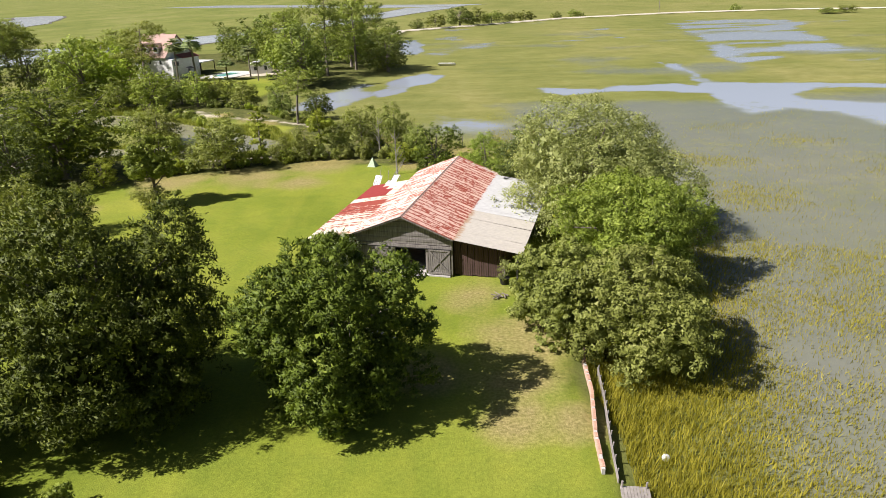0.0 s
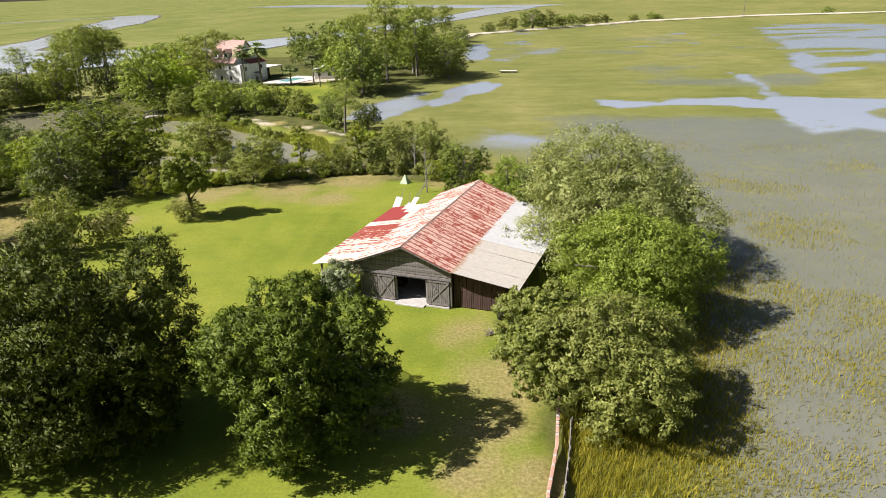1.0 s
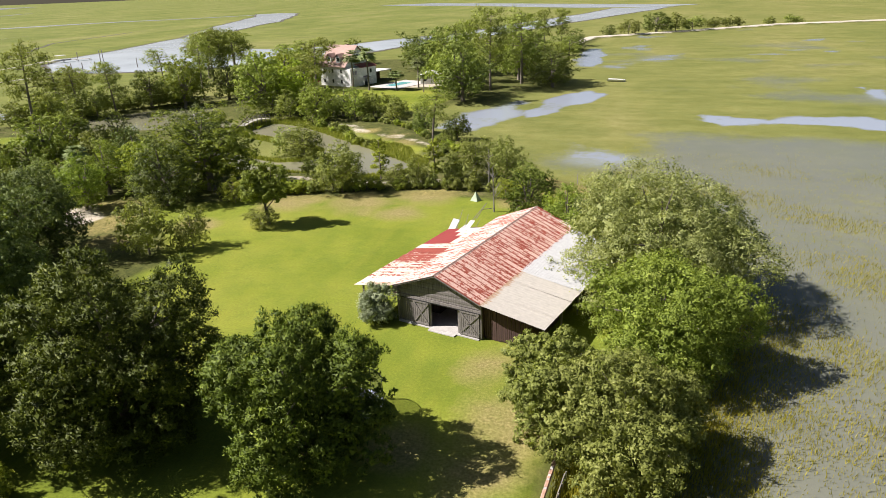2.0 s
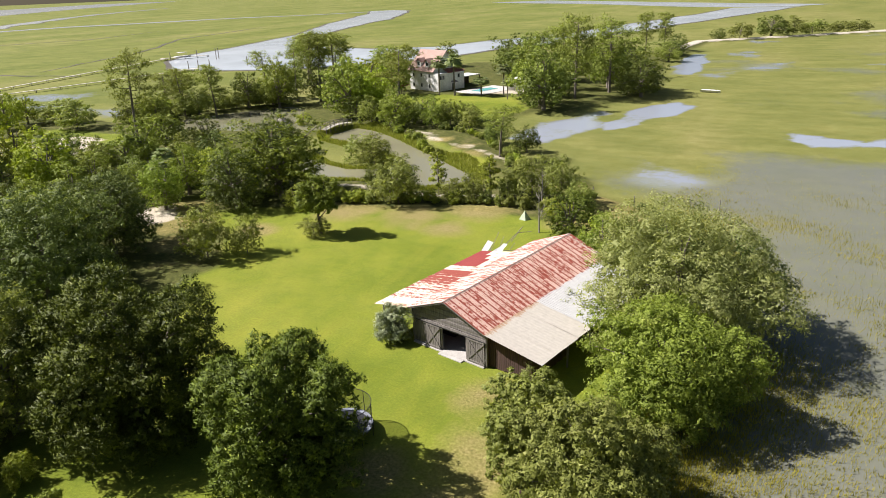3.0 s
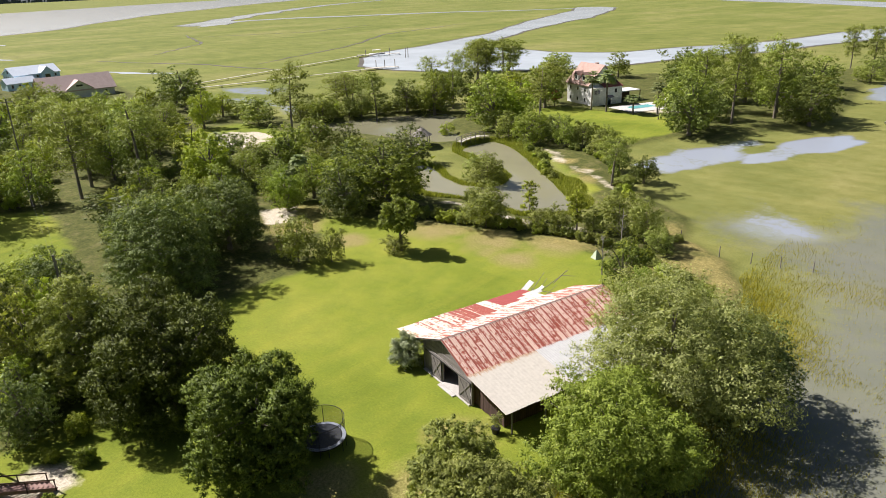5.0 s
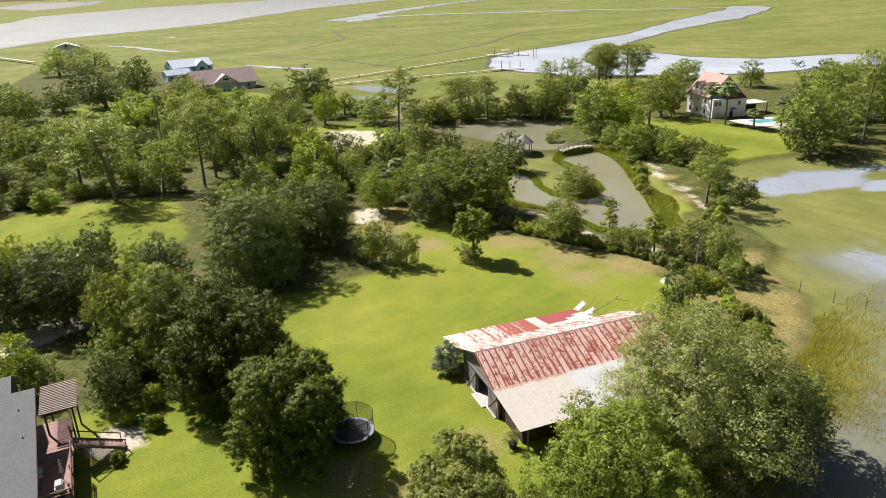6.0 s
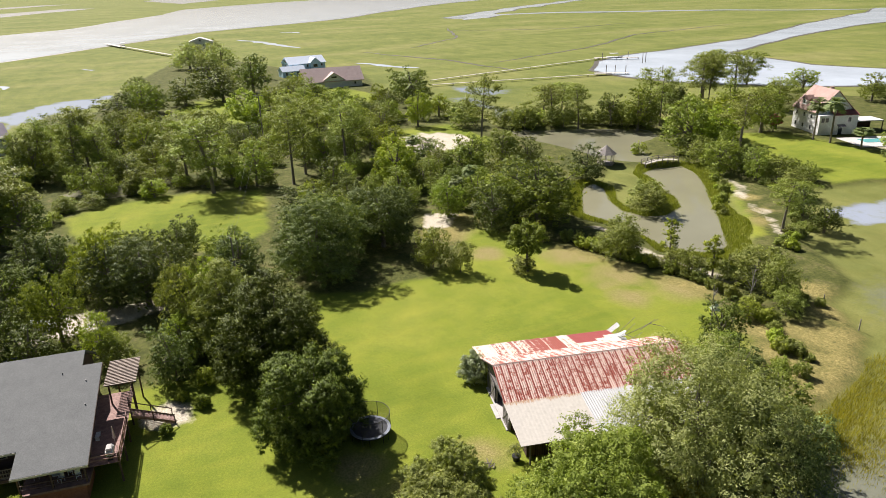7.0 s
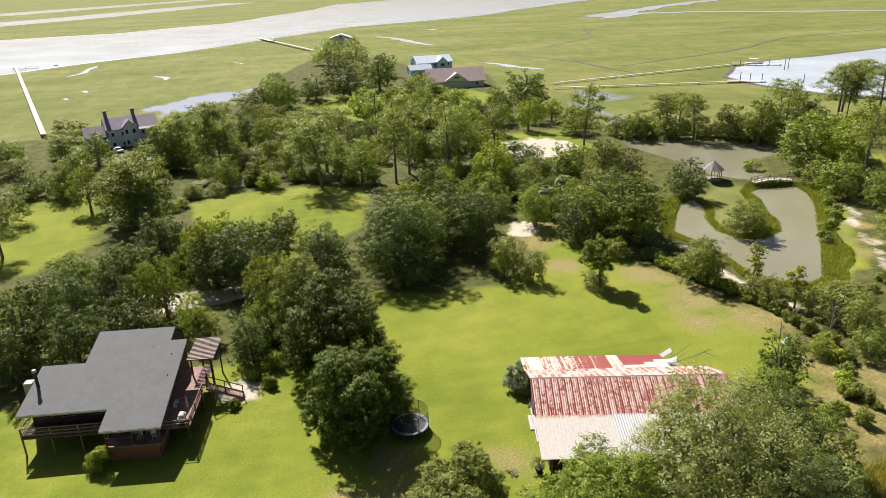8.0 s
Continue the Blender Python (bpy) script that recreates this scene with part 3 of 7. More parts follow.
def build_ground():
    xs, ys = axis(-85, 62, 1.0, 30000), axis(14, 150, 1.0, 30000)
    gx, gy = np.meshgrid(xs, ys)
    x, y = gx.ravel(), gy.ravel()
    nx, ny = len(xs), len(ys)
    z = height(x, y)
    verts = np.stack([x, y, z], 1)
    i = np.arange(nx - 1)[None, :] + nx * np.arange(ny - 1)[:, None]
    quads = np.stack([i, i + 1, i + nx + 1, i + nx], -1).reshape(-1, 4)
    me = bpy.data.meshes.new("ground")
    me.vertices.add(len(verts))
    me.vertices.foreach_set("co", verts.astype(np.float32).ravel())
    me.loops.add(quads.size)
    me.loops.foreach_set("vertex_index", quads.astype(np.int32).ravel())
    me.polygons.add(len(quads))
    me.polygons.foreach_set("loop_start", np.arange(0, quads.size, 4, dtype=np.int32))
    me.polygons.foreach_set("loop_total", np.full(len(quads), 4, dtype=np.int32))
    me.polygons.foreach_set("use_smooth", np.ones(len(quads), bool))
    me.update(calc_edges=True)
    land, lawn, road, spit, water = zones(x, y)
    reach = np.hypot(x, y)
    one = np.ones(len(x))
    wet = 0.30 + 0.1 * rolling(x, y, 60)
    flat = soft(within(x, y, WETLAND) + 4 * rolling(x, y, 14), -6, 14)
    wet = wet + 0.54 * flat - 0.2 * soft(within(x, y, TONGUE) + 1.5 * rolling(x, y, 5), -3, 2)
    far_side = soft(x + 0.1 * y, 8, 30) * soft(y, 165, 200) * soft(380 - y, 0, 60)
    wet = wet + far_side * (0.06 + 0.3 * soft(rolling(x, y, 26, 3) + 0.5 * rolling(x, y, 11, 1), 0.0, 0.7))
    wet = wet - 0.36 * soft(5.0 - distance(x, y, LEVEE) + 1.2 * rolling(x, y, 8), -2.5, 2.5)
    wet = wet - 0.12 * soft(-x, 5, 20) * soft(y, 120, 150)
    near_shore = np.clip(1 - np.abs(land + 6) / 9, 0, 1)
    wet = wet - 0.10 * near_shore * soft(70 - y, 0, 20)
    wet = np.where((x < -130), wet - 0.35, wet)
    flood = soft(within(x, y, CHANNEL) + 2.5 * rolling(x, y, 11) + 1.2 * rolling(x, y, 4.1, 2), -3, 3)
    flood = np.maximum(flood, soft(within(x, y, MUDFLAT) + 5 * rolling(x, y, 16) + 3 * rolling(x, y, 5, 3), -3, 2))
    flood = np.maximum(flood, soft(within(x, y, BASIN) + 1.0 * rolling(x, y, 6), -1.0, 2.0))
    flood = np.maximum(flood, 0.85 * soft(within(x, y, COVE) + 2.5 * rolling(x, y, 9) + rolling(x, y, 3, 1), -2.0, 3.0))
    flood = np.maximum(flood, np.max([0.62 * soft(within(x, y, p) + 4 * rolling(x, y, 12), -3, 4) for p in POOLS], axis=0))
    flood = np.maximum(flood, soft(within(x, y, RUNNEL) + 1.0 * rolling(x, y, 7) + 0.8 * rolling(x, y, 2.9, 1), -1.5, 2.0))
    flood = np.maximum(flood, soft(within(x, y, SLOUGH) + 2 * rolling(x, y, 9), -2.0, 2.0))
    holes = soft(rolling(x, y, 23, 5) + 0.7 * rolling(x, y, 8, 1), 0.75, 1.1) * soft(y, 230, 300) * soft(480 - y, 0, 80) * soft(x, -40, 0) * 0.7
    flood = np.maximum(flood, holes)
    flood = flood * (1 - 0.8 * soft(rolling(x, 2.2 * y, 38, 2) + 0.8 * rolling(x, 2.0 * y, 15, 4), 0.25, 0.7) * soft(x, 55, 80))
    sand = np.max([soft(within(x, y, p) + 0.5 * rolling(x, y, 3), -1.0, 1.0) for p in SANDY], axis=0)
    sand = np.maximum(sand, 0.68 * soft(1.5 - distance(x, y, PATH) + 1.1 * rolling(x, y, 4.2, 2) + 0.6 * rolling(x, y, 1.7), -0.6, 1.6))
    sand = np.maximum(sand, soft(road + 0.6 * rolling(x, y, 12), 0.0, 1.4))
    dry = np.zeros(len(x))
    for cx, cy, r in WORN:
        dry = np.maximum(dry, 0.75 * soft(r * 1.3 - np.hypot(x - cx, y - cy) + 0.9 * rolling(x, y, 3.3, cx), 0, r))
    zone = np.stack([soft(land, -0.8, 0.8), soft(lawn, -0.8, 0.8), wet, one], 1)
    cover = np.stack([sand, dry, flood, one], 1)
    for name, data in (("zone", zone), ("cover", cover)):
        at = me.attributes.new(name, 'FLOAT_COLOR', 'POINT')
        at.data.foreach_set("color", data.astype(np.float32).ravel())
    me.materials.append(ground_material())
    return tagged(new("ground", me), "mown green lawn, leaf litter, sand and yellow-green salt marsh", "ground", kind="structure")


ground = build_ground()


# ---- open water ----
def ragged(poly, amount, step):
    """The outline with uneven banks."""
    out = []
    k = len(poly)
    for i in range(k):
        a, b = Vector(poly[i]), Vector(poly[(i + 1) % k])
        m = max(1, int((b - a).length / step))
        for j in range(m):
            p = a.lerp(b, j / m)
            q = Vector((float(rolling(np.array(p.x), np.array(p.y), step * 2.3)), float(rolling(np.array(p.x), np.array(p.y), step * 1.9, 4))))
            out.append(p + amount * q)
    return out


def water_sheet(name, poly, z, mat, label, amount, step):
    line = ragged(poly, amount, step)
    tris = []
    for a, b, c in tessellate_polygon([[(p.x, p.y, 0.0) for p in line]]):
        turn = (line[b] - line[a]).cross(line[c] - line[a])
        tris.append((a, b, c) if turn > 0 else (a, c, b))
    me = mesh_of(name, [(p.x, p.y, z) for p in line], tris, mat)
    return tagged(new(name, me), label, "water", kind="structure")


def outset(poly, d):
    """The outline pushed outwards by d metres."""
    k = len(poly)
    turn = sum(poly[i][0] * poly[(i + 1) % k][1] - poly[(i + 1) % k][0] * poly[i][1] for i in range(k))
    s = d if turn > 0 else -d
    out = []
    for i in range(k):
        e = (Vector(poly[(i + 1) % k]) - Vector(poly[i - 1])).normalized()
        out.append((poly[i][0] + s * e.y, poly[i][1] - s * e.x))
    return out


def mud_bank(poly, z, d, amount, step):
    # mud strip whose dark colour includes the shadow at the water's edge
    ob = water_sheet("mud_bank", outset(poly, d), z, M["mud"], "dark strip of mud with painted bank shadow along the water", amount, step)
    return tagged(ob, category="mud bank")


water_sheet("water_1", POND, -0.66, M["pond"], "murky green-brown pond winding round a reedy spit", 0.5, 2.0)
water_sheet("water_2", POND_NORTH, -0.66, M["pond"], "murky pond behind a low wooded dike", 0.8, 3.0)
mud_bank(POND_NORTH, -0.69, 1.0, 0.8, 3.0)
CREEK = [(-30, 760), (-42, 680), (-78, 555), (-103, 454), (-134, 400), (-152, 362), (-187, 348), (-253, 362), (-283, 431), (-327, 549), (-351, 658), (-395, 770), (-440, 870), (-480, 900),
         (-505, 880), (-455, 790), (-388, 610), (-320, 462), (-296, 376), (-280, 310), (-268, 278), (-237, 252), (-209, 249), (-177, 254), (-160, 272), (-140, 290), (-124, 312), (-113, 351),
         (-86, 399), (-61, 475), (-26, 594), (30, 760)]
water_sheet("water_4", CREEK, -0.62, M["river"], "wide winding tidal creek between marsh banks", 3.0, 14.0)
mud_bank(CREEK, -0.66, 3.0, 3.0, 14.0)
RIVER = [(-380, -260), (-435, -122), (-482, -83), (-527, -31), (-608, 23), (-751, 127), (-833, 251), (-900, 340), (-1060, 470), (-1271, 659), (-1607, 1050), (-1982, 1564), (-2600, 2600),
         (-3000, 2500), (-2450, 1250), (-1990, 520), (-1650, 235), (-1363, 159), (-956, 1), (-827, -119), (-790, -223), (-760, -420)]
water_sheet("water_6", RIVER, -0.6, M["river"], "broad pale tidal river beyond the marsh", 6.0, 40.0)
mud_bank(RIVER, -0.66, 5.0, 6.0, 40.0)
FAR = [[(-1040, -420), (-1123, -319), (-1370, -206), (-1720, -79), (-2100, 60), (-2150, -20), (-1800, -180), (-1440, -300), (-1220, -420)],
       [(-1500, -520), (-1700, -430), (-2300, -230), (-2900, 0), (-2900, -120), (-2300, -360), (-1750, -560)],
       [(-2250, 300), (-2900, 560), (-4200, 900), (-4200, 500), (-3000, 250)],
       [(20, 760), (60, 800), (-120, 950), (-330, 1150), (-420, 1120), (-200, 930), (-60, 790)],
       [(-30, 1200), (240, 1250), (260, 1300), (-20, 1260)]]
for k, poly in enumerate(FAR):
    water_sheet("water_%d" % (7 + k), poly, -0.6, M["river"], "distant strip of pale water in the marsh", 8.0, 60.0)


def ribbon(name, line, half, z, mat, label, category, grain=6.0):
    """A winding strip along a line, its width uneven."""
    pts = []
    for a, b in zip(line, line[1:]):
        a, b = Vector(a), Vector(b)
        n = max(2, int((b - a).length / (0.7 * grain)))
        pts += [a.lerp(b, i / n) for i in range(n)]
    rows, faces = [], []
    for i, p in enumerate(pts):
        d = (pts[min(i + 1, len(pts) - 1)] - pts[max(i - 1, 0)]).normalized()
        s = Vector((-d.y, d.x))
        m = p + s * (min(2.0 * half, 0.25 * grain) * float(rolling(np.array(p.x), np.array(p.y), 1.6 * grain, 2)))
        w = half * (0.9 + 0.35 * float(rolling(np.array(p.x), np.array(p.y), grain))) * math.sin(math.pi * (i + 0.3) / (len(pts) - 0.4)) ** 0.4
        rows += [(m.x + s.x * w, m.y + s.y * w, z), (m.x - s.x * w, m.y - s.y * w, z)]
    for i in range(len(pts) - 1):
        faces.append((2 * i, 2 * i + 1, 2 * i + 3, 2 * i + 2))
    return tagged(new(name, mesh_of(name, rows, faces, mat)), label, category, kind="structure")


UPPER = [(-470, 890), (-508, 843), (-551, 797), (-617, 758), (-668, 704), (-717, 652), (-763, 602), (-792, 544), (-790, 500), (-752, 462), (-768, 452), (-805, 498), (-907, 604), (-1006, 715), (-1096, 839), (-1250, 1060), (-1400, 1400)]
# again mud plus the bank's shadow, both in the strip's colour
ribbon("mud_bank", UPPER, 21.0, -0.65, M["mud"], "dark strip of mud with painted bank shadow along a far creek", "mud bank", 40.0)
ribbon("water_5", UPPER, 17.0, -0.61, M["river"], "far narrow creek looping through the marsh", "water", 40.0)
water_sheet("water_bend", [(-715, 425), (-790, 480), (-830, 500), (-820, 530), (-775, 520), (-735, 470)], -0.6, M["river"], "wide bend of a far creek", 3.0, 20.0)
RILLS = [([(-400, -76), (-421, -70), (-440, -73), (-462, -68)], 2.2), ([(-378, -26), (-366, -18), (-350, -17)], 2.0), ([(-432, 18), (-424, 24), (-418, 21)], 2.0), ([(-330, -55), (-318, -50)], 1.6),
         ([(-306, -58), (-297, -52)], 1.4), ([(-605, 143), (-570, 154), (-530, 158), (-480, 167)], 4.5), ([(-676, 200), (-666, 212), (-645, 212)], 4.0), ([(-352, 166), (-330, 172), (-300, 186)], 3.0)]
for line, half in RILLS:
    ribbon("water_rill", line, half, -0.63, M["river"], "shallow pale rill in the marsh grass", "water")
for line in ([(-110, 452), (-60, 520), (-10, 640)], [(-300, 230), (-340, 330), (-400, 420), (-430, 560)], [(-560, 330), (-500, 420), (-520, 520)], [(-420, 230), (-480, 300), (-600, 350)], [(-260, 220), (-330, 215), (-420, 190)]):
    ribbon("mud_rill", line, 1.3, -0.64, M["mud"], "dark muddy rill winding through the marsh", "mud bank")
tagged(water_sheet("water_creek", [(-124, 11), (-135, 23), (-123, 37), (-117, 30), (-115, 20)], 0.12, M["pond"], "dark still pond in the wood", 0.8, 3.0), category="water")


def causeway_road():
    pts = []
    for a, b in zip(CAUSEWAY, CAUSEWAY[1:]):
        a, b = Vector(a), Vector(b)
        n = max(2, int((b - a).length / 6))
        pts += [a.lerp(b, i / n) for i in range(n)]
    rows, faces = [], []
    for i, p in enumerate(pts):
        d = (pts[min(i + 1, len(pts) - 1)] - pts[max(i - 1, 0)]).normalized()
        s = Vector((-d.y, d.x)) * (2.3 + 0.4 * float(rolling(np.array(p.x), np.array(p.y), 9.0)))
        rows += [(p.x + s.x * k, p.y + s.y * k, z) for k, z in ((-1.35, -0.2), (-1, 0.24), (1, 0.24), (1.35, -0.2))]
    for i in range(len(pts) - 1):
        faces += [(4 * i + k, 4 * i + k + 1, 4 * i + k + 5, 4 * i + k + 4) for k in range(3)]
    ob = new("road", mesh_of("road", rows, [f[::-1] for f in faces], M["sand"]))
    return tagged(ob, "pale sand track on a causeway across the marsh", "road", kind="structure")


causeway_road()


# ---- trees ----
def leaves(centres, out, size, rng, long=1.8, lift=0.25, jitter=0.4, sprig=0.0):
    """One small pointed leaf at each centre, facing roughly outwards and shaded with its tuft."""
    k = len(centres)
    out = out / (np.linalg.norm(out, axis=1)[:, None] + 1e-9)
    nrm = out + jitter * rng.normal(size=(k, 3)) + (0, 0, lift)
    nrm *= np.where((nrm * out).sum(1) < 0, -1.0, 1.0)[:, None]
    nrm /= np.linalg.norm(nrm, axis=1)[:, None] + 1e-9
    a = np.cross(nrm, rng.normal(size=(k, 3)))
    a /= np.linalg.norm(a, axis=1)[:, None] + 1e-9
    if sprig:
        a = a * (1 - sprig) + (out + 0.45 * rng.normal(size=(k, 3)) + (0, 0, 0.2)) * sprig
        a /= np.linalg.norm(a, axis=1)[:, None] + 1e-9
    b = np.cross(a, nrm)
    b /= np.linalg.norm(b, axis=1)[:, None] + 1e-9
    s = size * (0.6 + 0.8 * rng.random(k))[:, None]
    a, b = a * s * long * 0.5, b * s * 0.5
    calm = 0.62 if size < 0.13 else 0.84
    soft_n = calm * out + (1 - calm) * nrm
    soft_n /= np.linalg.norm(soft_n, axis=1)[:, None] + 1e-9
    pos = np.stack([centres - a - b, centres - a + b, centres + a], 1).reshape(-1, 3)
    return np.concatenate([pos, np.repeat(soft_n, 3, 0)], 1)


def lobes_of(rng, count, r, z0, z1, spread=1.0, top=0.55):
    """Lobe centres and radii of a crown: a few uneven domes, each covered with small lobes."""
    domes = [(np.array([0, 0, z0 + (z1 - z0) * (1 - top)]) + rng.normal(size=3) * 0.06 * r, 0.68 * r, (z1 - z0) * top)]
    turn = rng.random() * 6.3
    k = 8
    for i in range(k):
        ang = turn + i * 2.4 + rng.normal() * 0.25
        far = r * rng.uniform(0.42, 0.62)
        rd = min(r * rng.uniform(0.34, 0.5), r * 1.12 - far)
        half = (z1 - z0) * rng.uniform(0.26, 0.42)
        zc = z0 + half * 0.75 + (z1 - z0 - 1.7 * half) * (0.1 * rng.random() if i % 2 else rng.random())
        domes.append((np.array([far * math.cos(ang), far * math.sin(ang), zc]), rd, half))
    weight = np.array([d[1] ** 2 for d in domes])
    weight /= weight.sum()
    out = []
    for i in range(count):
        c, rd, half = domes[rng.choice(len(domes), p=weight)]
        d = rng.normal(size=3)
        d /= np.linalg.norm(d)
        if d[2] < -0.7:
            d[2] *= -1
        size = r * (0.085 + 0.1 * rng.random() ** 1.5)
        p = c + d * np.array([rd - size * 0.6, rd - size * 0.6, half - size * 0.4]) * (0.72 + 0.3 * rng.random())
        p[2] = max(p[2], z0 + size * 0.5)
        out.append((p, size))
    return out, domes


def core(rng, domes, r, count, size):
    """Large leaves deep inside the crown, which close it."""
    cs, ns = [], []
    for c, rd, half in domes:
        k = max(8, int(count * (rd / r) ** 2))
        d = rng.normal(size=(k, 3))
        d /= np.linalg.norm(d, axis=1)[:, None]
        cs.append(c + d * (0.42 + 0.34 * rng.random(k))[:, None] * (rd, rd, half))
        ns.append(d)
    cs = np.concatenate(cs)
    keep = cs[:, 2] > size * 0.4
    return leaves(cs[keep], np.concatenate(ns)[keep], size, rng, 1.4)


def foliage(rng, lobes, clumps, per, leaf, flat=0.8, tuft=0.3, low=-0.55, long=1.8, lift=0.25, sprig=0.0):
    """Leaf corners: plumes of leaves on the outer skin of the lobes, none buried in a neighbour."""
    mid, rad = np.array([c for c, _ in lobes]), np.array([r for _, r in lobes])
    squash = np.array((1, 1, flat))
    pick = rng.choice(len(lobes), clumps * 4, p=rad ** 2 / (rad ** 2).sum())
    d = rng.normal(size=(len(pick), 3))
    d /= np.linalg.norm(d, axis=1)[:, None]
    ok = d[:, 2] > low - 0.4 * rng.random(len(d))
    pick, d = pick[ok], d[ok]
    cs = mid[pick] + d * rad[pick][:, None] * squash
    free = np.ones(len(cs), bool)
    for i in range(len(lobes)):
        inner = (((cs - mid[i]) / squash) ** 2).sum(1) < (0.8 * rad[i]) ** 2
        free &= ~inner
    cs, d, pick = cs[free][:clumps], d[free][:clumps], pick[free][:clumps]
    cs = cs + d * (rad[pick] * rng.uniform(-0.22, 0.3, len(d)))[:, None]
    k = len(cs)
    sz = np.repeat(rad.mean() * tuft * rng.uniform(0.65, 1.35, k), per)[:, None]
    cs, ns = np.repeat(cs, per, 0), np.repeat(d, per, 0)
    e = np.clip(rng.normal(size=cs.shape), -1.7, 1.7)
    cs = cs + e * sz * (1, 1, 0.7) + ns * sz * rng.random(len(cs))[:, None]
    own = e / (np.linalg.norm(e, axis=1)[:, None] + 1e-9)
    return leaves(cs, 0.5 * ns + 0.62 * own + (0, 0, 0.18), leaf, rng, long, lift, sprig=sprig)


def wood(rng, height_, r, lobes, thick, split=0.3, lean=0.06):
    """Trunk and limbs that reach into the lobes."""
    bend = rng.normal(size=2) * lean * height_
    path = [np.array([bend[0] * t * t, bend[1] * t * t, height_ * 0.8 * t]) for t in (-0.03, 0.15, 0.4, 0.7, 1.0)]
    quads = [tube(path, [thick * 1.35, thick, thick * 0.8, thick * 0.5, thick * 0.15], 8)]
    for c, lr in lobes[:: max(1, len(lobes) // 11)]:
        t = split + 0.25 * rng.random()
        a = np.array([bend[0] * t * t, bend[1] * t * t, height_ * 0.8 * t])
        mid = a + (c - a) * 0.5 + np.array([0, 0, 0.12 * np.linalg.norm(c - a)]) + rng.normal(size=3) * 0.05 * r
        quads.append(tube([a, mid, c], [thick * 0.45, thick * 0.28, thick * 0.07], 5))
    return np.concatenate(quads)


def broad_tree(seed, h, r, clear, clumps, per, leaf, mat, name="tree", label="", lobes=60, flat=0.8, tuft=0.3, long=1.8, top=0.55, thick=None, lift=0.25, sprig=0.0, category="tree", dense=420):
    rng = np.random.default_rng(seed)
    ls, domes = lobes_of(rng, lobes, r, clear, h, top=top)
    t = thing(name, label, category)
    part("trunk", fast_mesh("trunk", wood(rng, h, r, ls, thick or 0.03 * h), 4, M["bark"]), None, t)
    green = [foliage(rng, ls, clumps, per, leaf, flat, tuft, long=long, lift=lift, sprig=sprig), core(rng, domes, r, dense, (0.9 if dense > 400 else 1.6) * r / math.sqrt(dense) + 0.1)]
    part("crown", fast_mesh("crown", np.concatenate(green), 3, M[mat]), None, t)
    return t


def pine_tree(seed, h, r, mat="pine", tufts=44, clumps=480, per=18, leaf=0.125, label="tall slender pine with an open crown", lean=0.04, bare=0.3, name="pine_tree"):
    rng = np.random.default_rng(seed)
    bend = rng.normal(size=2) * lean * h
    at = lambda t: np.array([bend[0] * t * t, bend[1] * t * t, h * t])
    th = 0.012 * h + 0.04
    quads = [tube([at(t) for t in (-0.02, 0.2, 0.5, 0.8, 0.97)], [th * 1.3, th, th * 0.8, th * 0.5, th * 0.15], 7)]
    ls = []
    for i in range(tufts):
        q = (i + rng.random()) / tufts
        t = bare + (0.97 - bare) * q
        reach = r * (0.5 + 0.5 * math.sin(2.6 * q + 0.35)) * (0.3 + 0.7 * rng.random())
        ang = i * 2.4 + rng.normal() * 0.6
        a = at(t)
        c = a + np.array([reach * math.cos(ang), reach * math.sin(ang), (0.05 + 0.25 * rng.random()) * reach])
        quads.append(tube([a, (a + c) / 2 - (0, 0, 0.05 * reach), c], [th * 0.25, th * 0.16, th * 0.05], 4))
        ls.append((c, r * (0.13 + 0.15 * rng.random())))
        if reach > 0.45 * r:
            ls.append(((a + 1.6 * c) / 2.6 + rng.normal(size=3) * 0.08 * r, r * 0.13))
    ls.append((at(0.98), r * 0.16))
    t = thing(name, label, "tree")
    part("trunk", fast_mesh("trunk", np.concatenate(quads), 4, M["bark"]), None, t)
    part("crown", fast_mesh("crown", foliage(rng, ls, clumps, per, leaf, 0.5, 0.42, -0.9, 3.2, 0.3, 0.6), 3, M[mat]), None, t)
    return t


def palm_tree(seed, h, r, fronds=34, label="cabbage palm with a round head of fronds"):
    rng = np.random.default_rng(seed)
    t = thing("palm_tree", label, "palm")
    part("trunk", fast_mesh("trunk", tube([(0, 0, -0.1), (0.1, 0, h * 0.4), (0.05, 0.1, h)], [0.24, 0.19, 0.2], 8), 4, M["bark"]), None, t)
    cor = []
    for i in range(fronds):
        ang, el = i * 2.399, rng.uniform(-0.7, 1.2)
        d = np.array([math.cos(ang) * math.cos(el), math.sin(ang) * math.cos(el), math.sin(el)])
        side = np.array([-math.sin(ang), math.cos(ang), 0])
        base = np.array([0.05, 0.1, h])
        for s in np.linspace(-1, 1, 9):
            for a0, a1, w in ((0.35, 0.72, 0.07), (0.7, 1.0, 0.06)):
                drop = np.array([0, 0, -0.35 * r])
                p0 = base + (d + side * s * 0.55 * a0) * r * a0 + drop * a0 ** 3
                p1 = base + (d + side * s * 0.55 * a1) * r * a1 + drop * a1 ** 3
                n = side * w * r
                cor += [p0 - n, p0 + n, p1 + 0.35 * n, p1 - 0.35 * n]
        p0, p1 = base, base + d * r * 0.5
        n = side * 0.03
        cor += [p0 - n, p0 + n, p1 + n, p1 - n]
    part("fronds", fast_mesh("fronds", np.array(cor), 4, M["palm"]), None, t)
    return t


